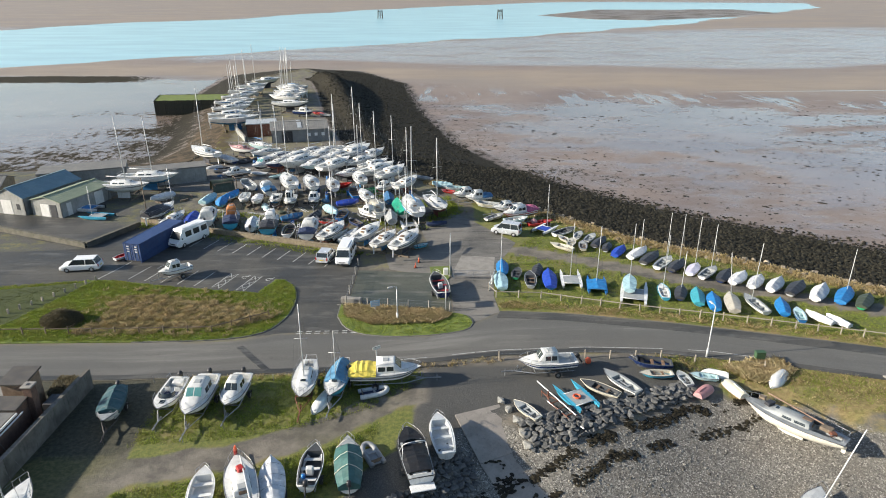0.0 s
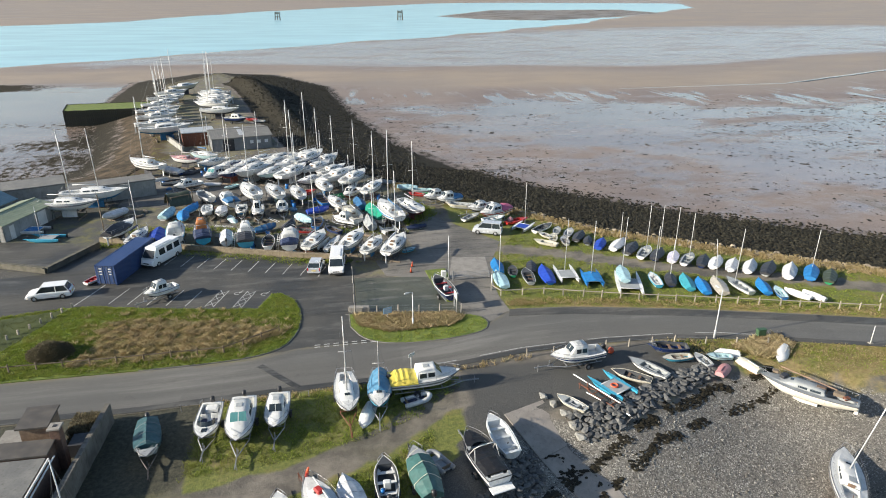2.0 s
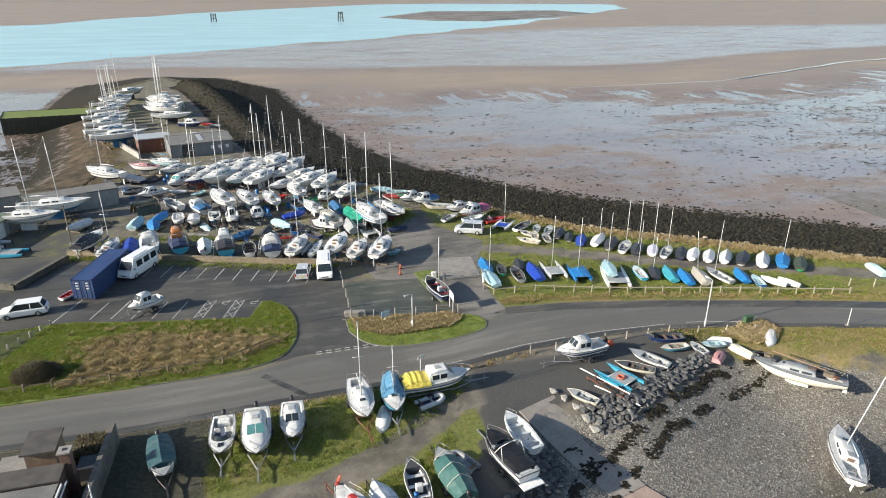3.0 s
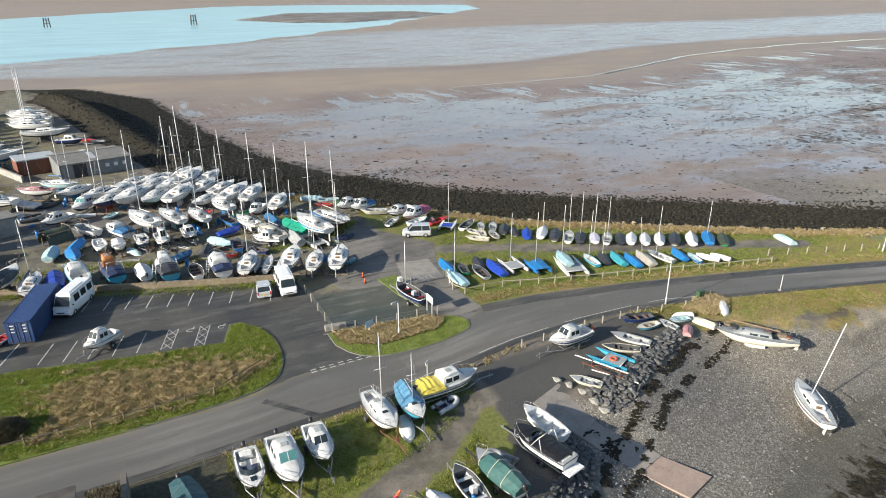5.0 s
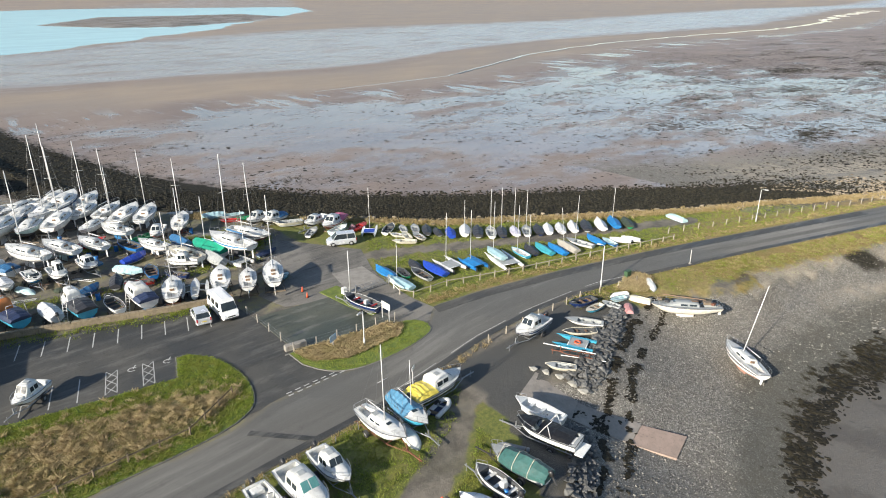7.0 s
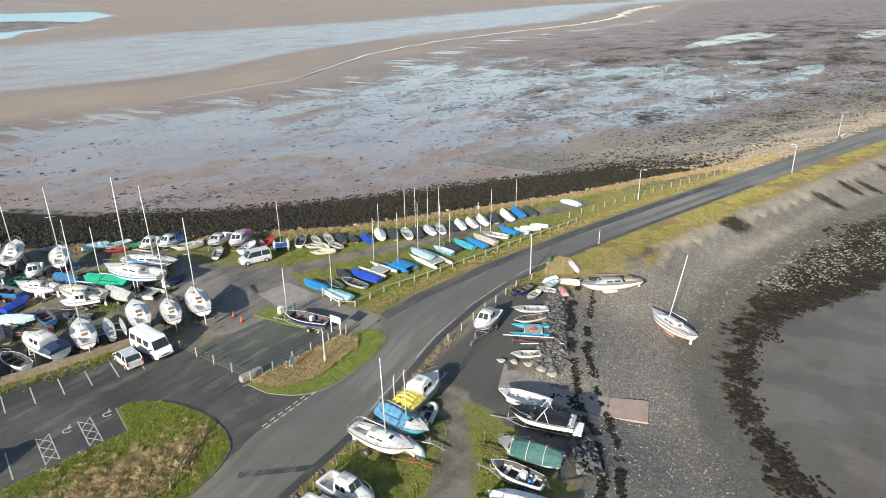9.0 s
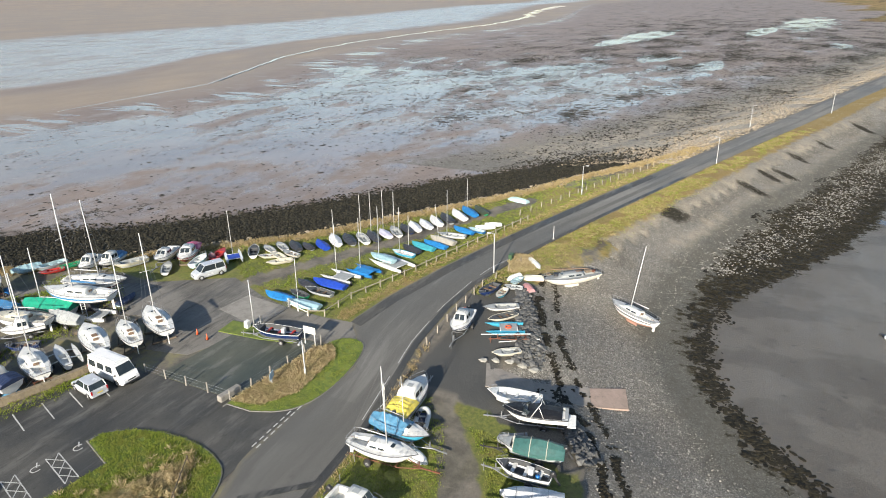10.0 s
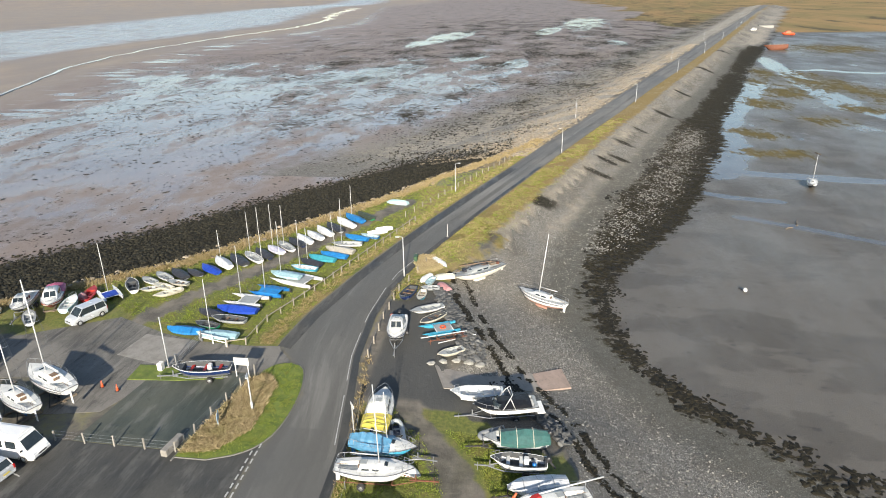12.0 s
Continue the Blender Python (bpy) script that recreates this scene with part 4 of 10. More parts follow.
# ---- boats ----
class Hull:
    """The lines of a hull: bow along +x, keel line at z 0, gunwale at height d."""

    def __init__(self, L, b, d, transom=0.7, bow=1.5, round_=0.75, sheer=0.15, rise=0.25, vee=0.0, full=0.45):
        self.L, self.b, self.d = L, b, d
        self.transom, self.bow, self.round_, self.sheer, self.rise, self.vee, self.full = transom, bow, round_, sheer, rise, vee, full

    def x(self, u, k=1.0):
        """Length along; k is 1 at the gunwale and 0 at the keel, where bow and stern draw in."""
        return (u - 0.5) * self.L - (1 - k) * self.L * 0.10 * max(0.0, (u - 0.6) / 0.4) ** 1.5 + (1 - k) * self.L * 0.02 * (1 - u)

    def half(self, u):
        if u < self.full:
            f = self.transom + (1 - self.transom) * math.sin(math.pi / 2 * u / self.full)
        else:
            f = math.cos(math.pi / 2 * min(1, (u - self.full) / (1 - self.full)) ** self.bow)
        return max(0.02, f * self.b / 2)

    def top(self, u):
        return self.d * (1 + self.sheer * max(0, u - 0.35) ** 1.6 * 2.4 + 0.05 * (0.35 - u if u < 0.35 else 0))

    def keel(self, u):
        k = self.rise * (max(0, 0.4 - u) / 0.4) ** 2 + 0.8 * (max(0, u - 0.5) / 0.5) ** 2.6
        return self.d * k

    def section(self, u, n=6):
        """From the port gunwale down to the keel and up to starboard."""
        b, zt, zk = self.half(u), self.top(u), self.keel(u)
        pts = []
        for j in range(n + 1):
            if self.vee:
                k = j / n
                y, z = (1 - 0.16 * k / 0.55, 1 - k / 0.55 * (1 - self.vee)) if k < 0.55 else (0.84 * (1 - (k - 0.55) / 0.45), self.vee * (1 - (k - 0.55) / 0.45))
                h = z
            else:
                a = math.pi / 2 * j / n
                y, h = math.cos(a) ** self.round_, 1 - math.sin(a) ** 1.25
            pts.append((self.x(u, h), b * y, zk + (zt - zk) * h))
        return pts + [(p[0], -p[1], p[2]) for p in pts[-2::-1]]

    def skin(self, split=0.45, n=6, stations=13):
        """Topsides and bottom as two shells, with the transom on the topsides."""
        top, low = Geo(), Geo()
        us = [i / (stations - 1) for i in range(stations)]
        rings = [self.section(u, n) for u in us]
        k = max(1, min(n - 1, round(n * split)))
        top.loft([r[: k + 1][::-1] for r in rings], False)
        top.loft([r[2 * n - k:][::-1] for r in rings], False)
        low.loft([r[k: 2 * n - k + 1][::-1] for r in rings], False)
        top.add(rings[0], [tuple(range(len(rings[0])))])
        return top, low

    def deck(self, u0, u1, width, depth, camber=0.05, stations=12):
        """The deck with a well from u0 to u1, that takes up width of the half breadth and goes down by depth."""
        us = sorted({i / stations for i in range(stations + 1)} | {u0, u1})
        rows = []
        for u in us:
            for well in ([False, True] if abs(u - u0) < 1e-6 else [True, False] if abs(u - u1) < 1e-6 else [u0 < u < u1]):
                b, z = self.half(u), self.top(u) - 0.01
                c = b * width
                zi = z - depth if well else z + camber * b
                rows.append([(self.x(u), s * y, zz) for s, y, zz in ((1, b, z), (1, c, z + camber * b * 0.6), (1, c * 0.98, zi), (-1, c * 0.98, zi), (-1, c, z + camber * b * 0.6), (-1, b, z))])
        return Geo().loft([r[::-1] for r in rows], False)

    def strake(self, r=0.035, drop=0.02):
        g = Geo()
        for s in (1, -1):
            g.tube([(self.x(u), s * self.half(u), self.top(u) - drop) for u in [i / 10 for i in range(11)]], r, 5)
        g.tube([(self.x(0), s * self.half(0), self.top(0) - drop) for s in (1, -1)], r, 5)
        return g

    def cover(self, h, u0=0.0, u1=1.0, over=1.03, drop=0.16, seed=0, ridge=0.5):
        """A cloth over the boat, drawn tight to a ridge, with sags and folds."""
        rnd = random.Random(seed)
        rows = []
        n = 11
        for i in range(n):
            u = u0 + (u1 - u0) * i / (n - 1)
            b, z = self.half(u) * over + 0.02, self.top(u)
            hh = h * (0.35 + 0.65 * math.sin(math.pi * (0.12 + 0.8 * i / (n - 1)))) * (1 if i % 2 else 0.9) + rnd.uniform(-0.03, 0.03)
            x = self.x(u) + (0.04 if i == n - 1 else -0.04 if i == 0 else 0)
            d = drop + rnd.uniform(-0.04, 0.06)
            prof = [(b, z - d), (b * 1.01, z + 0.03), (b * ridge, z + hh * (0.62 + rnd.uniform(-0.06, 0.04))), (0, z + hh)]
            rows.append([(x, y, zz) for y, zz in prof] + [(x, -y, zz + rnd.uniform(-0.02, 0.02)) for y, zz in prof[-2::-1]])
        g = Geo().loft([r[::-1] for r in rows], False)
        g.add(rows[0], [tuple(range(len(rows[0])))])
        g.add(rows[-1], [tuple(range(len(rows[-1]) - 1, -1, -1))])
        return g


class Cabin:
    """A house on deck: height and half breadth along u, sloped at its front."""

    def __init__(self, hull, u0, u1, h, width=0.62, front=0.3, back=0.05, taper=0.82, base=0.0):
        self.hl, self.u0, self.u1, self.h, self.width, self.front, self.back, self.taper, self.base = hull, u0, u1, h, width, front, back, taper, base

    def at(self, k):
        """k from 0 at the back to 1 at the front: place, half breadth at foot and top, foot and top heights."""
        u = self.u0 + (self.u1 - self.u0) * k
        w = min(self.hl.half(u) * self.width, self.hl.b / 2 * self.width)
        f = min(1, max(0.02, (1 - k) / self.front)) if self.front else 1
        f = min(f, max(0.02, k / self.back)) if self.back else f
        return self.hl.x(u), w, w * (1 - (1 - self.taper) * f), self.hl.top(u) + self.base, self.hl.top(self.u0) + self.base + self.h * f ** 0.8

    def shell(self):
        ks = sorted({0, self.back / 2, self.back, 0.35, 0.6, 1 - self.front, 1 - self.front * 0.66, 1 - self.front * 0.33, 1})
        rows = []
        for k in ks:
            x, w, wt, z0, z1 = self.at(k)
            z1 = max(z1, z0 + 0.02)
            p = [(w, z0 - 0.1), (wt + (w - wt) * 0.25, z0 + (z1 - z0) * 0.75), (wt * 0.86, z1), (wt * 0.4, z1 + 0.035)]
            rows.append([(x, y, z) for y, z in p] + [(x, -y, z) for y, z in p[::-1]])
        g = Geo().loft([r[::-1] for r in rows], False)
        g.add(rows[0], [tuple(range(8))])
        g.add(rows[-1], [tuple(range(7, -1, -1))])
        return g

    def pane(self, side, k0, k1, lo=0.3, hi=0.72):
        """One side window, standing 1 cm proud."""
        q = []
        for k, f in ((k0, lo), (k1, lo), (k1, hi), (k0, hi)):
            x, w, wt, z0, z1 = self.at(k)
            y = w + (wt + (w - wt) * 0.25 - w) * (f / 0.75)
            q.append((x, side * y, z0 - 0.1 + (z1 - z0 + 0.1) * f))
        out = [(x, y + side * 0.012, z) for x, y, z in q]
        inn = [(x, y - side * 0.03, z) for x, y, z in q]
        vs = inn + out
        fs = [(4, 5, 6, 7), (0, 1, 5, 4), (1, 2, 6, 5), (2, 3, 7, 6), (3, 0, 4, 7)]
        return Geo().add(vs, fs if side < 0 else [f[::-1] for f in fs])

    def screen(self, y0, y1, lo=0.15, hi=0.9):
        """A pane of the sloped front, from y0 to y1 of the half breadth."""
        q = []
        for f, y in ((lo, y0), (lo, y1), (hi, y1), (hi, y0)):
            k = 1 - self.front * f
            x, w, wt, z0, z1 = self.at(k)
            q.append((x + 0.02, y * wt * 0.86, z1 + 0.03))
        dn = [(x - 0.03, y, z - 0.05) for x, y, z in q]
        return Geo().add(dn + q, [(4, 5, 6, 7), (0, 1, 5, 4), (1, 2, 6, 5), (2, 3, 7, 6), (3, 0, 4, 7)])


def shell_parts(ob, hl, hull, bottom, split, z, strake=STRAKE, n=6):
    """Hull, bottom and strake of a boat, lifted by z."""
    lift = pose(0, 0, z)
    top, low = hl.skin(split, n)
    part("hull", top, hull, ob, "", True, lift)
    part("bottom", low, bottom, ob, word(bottom) + " bottom", True, lift)
    if strake:
        part("rubbing_strake", hl.strake(), strake, ob, "", True, lift)
    return lift


def rig(ob, x, z, h, L, lift, boom=True, stays=True, b=1.0, cover=None, thick=0.062):
    mast = Geo().tube([(x, 0, z), (x - 0.01 * h, 0, z + h * 0.5), (x - 0.02 * h, 0, z + h)], thick, 7, None, thick * 0.7)
    part("mast", mast, ALLOY, ob, "alloy mast", True, lift)
    if boom:
        g = Geo().tube([(x - 0.1, 0, z + 0.9), (x - L * 0.36, 0, z + 1.0)], thick * 0.8, 6)
        part("boom", g, ALLOY, ob, "", True, lift)
        if cover:
            g = Geo()
            pts = [(x - 0.1 - L * 0.35 * i / 6, 0, z + 1.02 + 0.02 * math.sin(i * 2)) for i in range(7)]
            part("sail_cover", g.tube(pts, 0.15, 7, None, 0.09), cover, ob, word(cover) + " sail cover", True, lift)
    if stays:
        part("spreader", Geo().tube([(x - 0.01 * h, -b * 0.55, z + h * 0.55), (x - 0.01 * h, b * 0.55, z + h * 0.55)], 0.02, 5), ALLOY, ob, "", True, lift)
        tip = (x - 0.02 * h, 0, z + h * 0.98)
        for foot in ((L * 0.49, 0, z + 0.1), (-L * 0.49, 0, z)):
            part("stay", Geo().tube([foot, tip], 0.008, 4), STAY, ob, "", False, lift)
        for s in (1, -1):
            part("stay", Geo().tube([(x - 0.1, s * b, z), (x - 0.01 * h, s * b * 0.55, z + h * 0.55), tip], 0.008, 4), STAY, ob, "", False, lift)


def rails(ob, hl, lift, u0=0.8, u1=0.99, h=0.45, name="pulpit"):
    g = Geo()
    us = [u0 + (u1 - u0) * i / 4 for i in range(5)]
    port = [(hl.x(u), hl.half(u) * 0.95, hl.top(u) + h) for u in us]
    path = port + [(p[0], -p[1], p[2]) for p in port[::-1]] if u1 > 0.9 else None
    if path:
        g.tube(path, 0.018, 5)
    else:
        back = [(hl.x(u), hl.half(u) * 0.95, hl.top(u) + h) for u in us[::-1]]
        g.tube(back + [(p[0], -p[1], p[2]) for p in back[::-1]], 0.018, 5)
    for u in (us[0], us[2]):
        for s in (1, -1):
            g.tube([(hl.x(u), s * hl.half(u) * 0.95, hl.top(u)), (hl.x(u), s * hl.half(u) * 0.95, hl.top(u) + h)], 0.016, 5)
    part(name, g, STEEL, ob, "", True, lift)


def wheel_parts(parent, r, w, x, y, z, rim=STEEL):
    """A wheel across y: the tyre and, in it, the rim."""
    def ringed(rs):
        rows = []
        for rr, yy in rs:
            rows.append([(rr * math.cos(a), yy, rr * math.sin(a)) for a in (2 * math.pi * i / 14 for i in range(14))])
        return rows
    tyre = Geo().loft(ringed([(r * 0.55, -w / 2), (r * 0.9, -w / 2), (r, -w * 0.3), (r, w * 0.3), (r * 0.9, w / 2), (r * 0.55, w / 2), (r * 0.55, -w / 2)]))
    wh = part("wheel", tyre, RUBBER, parent, "black tyre", True, pose(x, y, z))
    part("rim", Geo().loft(ringed([(0.02, -w * 0.4), (r * 0.3, -w * 0.42), (r * 0.56, -w * 0.3), (r * 0.56, w * 0.3), (r * 0.3, w * 0.42), (0.02, w * 0.4)])), rim, wh, "", True)
    return wh


def trailer(x, y, h, L, z=0.0, paint=STEEL, w=1.5):
    """A boat trailer: two rails, drawbar, cross beams, axle, wheels, jockey wheel and winch post."""
    ob = thing("boat_trailer", pose(x, y, z, 0, 0, h), f"{word(paint)} boat trailer under a boat", "trailer", "boat trailers")
    g = Geo()
    for s in (1, -1):
        g.tube([(-L * 0.45, s * w * 0.34, 0.46), (L * 0.25, s * w * 0.34, 0.46), (L * 0.55, 0.03 * s, 0.44)], 0.045, 4)
    part("frame", g, paint, ob)
    part("drawbar", Geo().box(L * 0.6, 0, 0.44, L * 0.36, 0.09, 0.09), paint, ob)
    for k in (-0.35, -0.05, 0.22):
        part("cross_beam", Geo().box(L * k, 0, 0.50, 0.07, w * 0.7, 0.06), paint, ob)
    part("axle", Geo().tube([(-L * 0.15, -w * 0.5, 0.3), (-L * 0.15, w * 0.5, 0.3)], 0.035, 6), DARK_STEEL, ob)
    for s in (1, -1):
        wheel_parts(ob, 0.30, 0.16, -L * 0.15, s * w * 0.52, 0.30)
        part("mudguard", Geo().loft([[(-L * 0.15 + 0.36 * math.cos(a), s * w * 0.52 + q, 0.32 + 0.36 * math.sin(a)) for q in (-0.11, 0.11)] for a in [math.pi * i / 6 for i in range(7)]], False), BLACK, ob)
    part("jockey_wheel", Geo().tube([(L * 0.72, 0.08, 0.03), (L * 0.72, 0.08, 0.75)], 0.03, 6), paint, ob)
    part("winch_post", Geo().box(L * 0.5, 0, 0.72, 0.08, 0.08, 0.55), paint, ob)
    return ob


def cradle(x, y, h, L, b, z, top, ground, paint=DARK_STEEL):
    """Props and beams that hold a yacht ashore."""
    ob = thing("boat_cradle", pose(x, y, ground, 0, 0, h), "steel and timber cradle with props holding a yacht", "cradle", "boat cradles")
    for k in (-0.22, 0.18):
        part("beam", Geo().box(L * k, 0, 0.08, 0.16, b * 0.98, 0.16), WOOD, ob, "timber beam")
        for s in (1, -1):
            part("prop", Geo().tube([(L * k, s * b * 0.49, 0.05), (L * k, s * b * 0.36, z + 0.36 * top)], 0.045, 5), paint, ob)
    part("runner", Geo().box(-L * 0.02, 0, 0.06, L * 0.5, 0.22, 0.12), WOOD, ob, "timber runner")
    return ob


def outboard(ob, x, z, lift, tilt=35, s=1.0, cowl=BLACK):
    m = lift @ pose(x - 0.15, 0, z, 0, tilt, 0)
    g = Geo().box(-0.12 * s, 0, 0.28 * s, 0.42 * s, 0.3 * s, 0.42 * s, None, 0.06)
    mo = part("outboard_motor", g, BLACK, ob, "black outboard motor", True, m)
    part("leg", Geo().box(-0.1 * s, 0, -0.3 * s, 0.16 * s, 0.09 * s, 0.8 * s, None, 0.02), BLACK, mo)


COUNT = {"boats": 0}


def yacht(x, y, h, L, hull=WHITE, bottom=FOUL_DARK, stripe=None, mast=None, cover=None, sail=None, z=None, stand="cradle", lean=0, pitch=0, deck=DECK, hatch=None, deep=1.0, stays=True, label=""):
    """A sailing yacht with keel, rudder, deck, coachroof, cockpit and rig."""
    COUNT["boats"] += 1
    b, d = 0.30 * L + 0.35, (0.11 * L + 0.35) * deep
    hl = Hull(L, b, d, transom=0.62, bow=1.45, rise=0.45, sheer=0.14)
    gz = height(x, y) if z is None else z
    kz = {"cradle": 0.12 * L + 0.15, "trailer": 0.48, "beached": 0.06 * L, "low": 0.12}[stand]
    words = label or f"{word(hull)} sailing yacht {'under a ' + word(cover) + ' cover ' if cover else ''}{'with its mast up' if mast else 'without a mast'}{'' if cover else ' laid up'}"
    ob = thing("sailing_yacht", pose(x, y, gz, lean, pitch, h), words, "yacht", "laid-up yachts")
    lift = shell_parts(ob, hl, hull, bottom, 0.5, kz)
    kd = kz + 0.25 * d if stand != "trailer" else 0.45
    keel = Geo().loft([[(xx, s * t, zz) for xx, s, t in ((-0.14 * L, 1, 0.02), (0.0, 1, 0.09), (0.10 * L, 1, 0.02), (0.10 * L, -1, 0.02), (0.0, -1, 0.09), (-0.14 * L, -1, 0.02))] for zz in (kz - kd + 0.28 * d + 0.02, kz + 0.12 * d)], True, True)
    if stand != "trailer":
        part("keel", keel, bottom, ob)
    part("rudder", Geo().box(-0.5 * L + 0.12, 0, 0.32 * d if stand in ("beached", "low") else 0.15 * d, 0.32, 0.06, d * (0.6 if stand in ("beached", "low") else 1.1), None, 0.02), hull if hull is WHITE else bottom, ob, "", False, lift)
    if stripe:
        for s in (1, -1):
            g = Geo().loft([[(hl.x(u, 0.8), s * (hl.half(u) * (0.985 if u < 0.95 else 1) + 0.012), hl.keel(u) + (hl.top(u) - hl.keel(u)) * k) for k in (0.66, 0.8)][:: -s] for u in [i / 10 for i in range(11)]], False)
            part("stripe", g, stripe, ob, word(stripe) + " stripe", True, lift)
    part("deck", hl.deck(0.05, 0.30, 0.52, 0.42), deck, ob, "", False, lift)
    cb = Cabin(hl, 0.31, 0.76, 0.07 * L * 0.62 + 0.12, 0.60, 0.34, 0.04)
    roof = part("coachroof", cb.shell(), deck, ob, "", True, lift)
    for s in (1, -1):
        for k0, k1 in ((0.10, 0.32), (0.38, 0.58)):
            part("window", cb.pane(s, k0, k1, 0.38, 0.7), TINT, roof, "dark window")
    x0, w0, wt0, z0, z1 = cb.at(0.2)
    part("hatch", Geo().box(cb.at(0.12)[0], 0, cb.at(0.12)[4] + 0.05, 0.09 * L, 0.55, 0.05, None, 0.015), hatch or DECK_GREY, roof)
    part("hatch", Geo().box(cb.at(0.72)[0], 0, cb.at(0.72)[4] + 0.02, 0.45, 0.45, 0.06, None, 0.015), TINT, roof)
    part("companionway", Geo().box(hl.x(0.31) - 0.02, 0, hl.top(0.3) + 0.04, 0.04, 0.5, 0.55), hatch or TEAK, roof)
    part("tiller", Geo().tube([(hl.x(0.02), 0, d + 0.12), (hl.x(0.16), 0, d + 0.18)], 0.02, 5), TEAK, ob, "", False, lift)
    rails(ob, hl, lift, 0.86, 0.99, 0.5)
    rails(ob, hl, lift, 0.02, 0.16, 0.5, "pushpit")
    g = Geo()
    for s in (1, -1):
        for zz in (0.25, 0.5):
            g.tube([(hl.x(u), s * hl.half(u) * 0.95, hl.top(u) + zz) for u in (0.16, 0.35, 0.55, 0.72, 0.86)], 0.008, 4)
        for u in (0.35, 0.55, 0.72):
            g.tube([(hl.x(u), s * hl.half(u) * 0.95, hl.top(u)), (hl.x(u), s * hl.half(u) * 0.95, hl.top(u) + 0.5)], 0.012, 4)
    part("guardrail", g, STEEL, ob, "", False, lift)
    if cover:
        part("cover", hl.cover(0.9, 0.0, 0.62, 1.02, 0.2, COUNT["boats"]), cover, ob, word(cover) + " cover", False, lift)
    mh = (1.12 * L if mast is None else mast)
    if mh:
        rig(ob, 0.06 * L, d + 0.2, mh, L, lift, True, stays, b * 0.46, sail, 0.0065 * mh + 0.006)
    if stand == "cradle":
        cradle(x, y, h, L, b, kz, d, gz)
    elif stand == "trailer":
        trailer(x, y, h, L * 1.02, gz, RUSTY if COUNT["boats"] % 2 else STEEL, b * 0.9)
    return ob


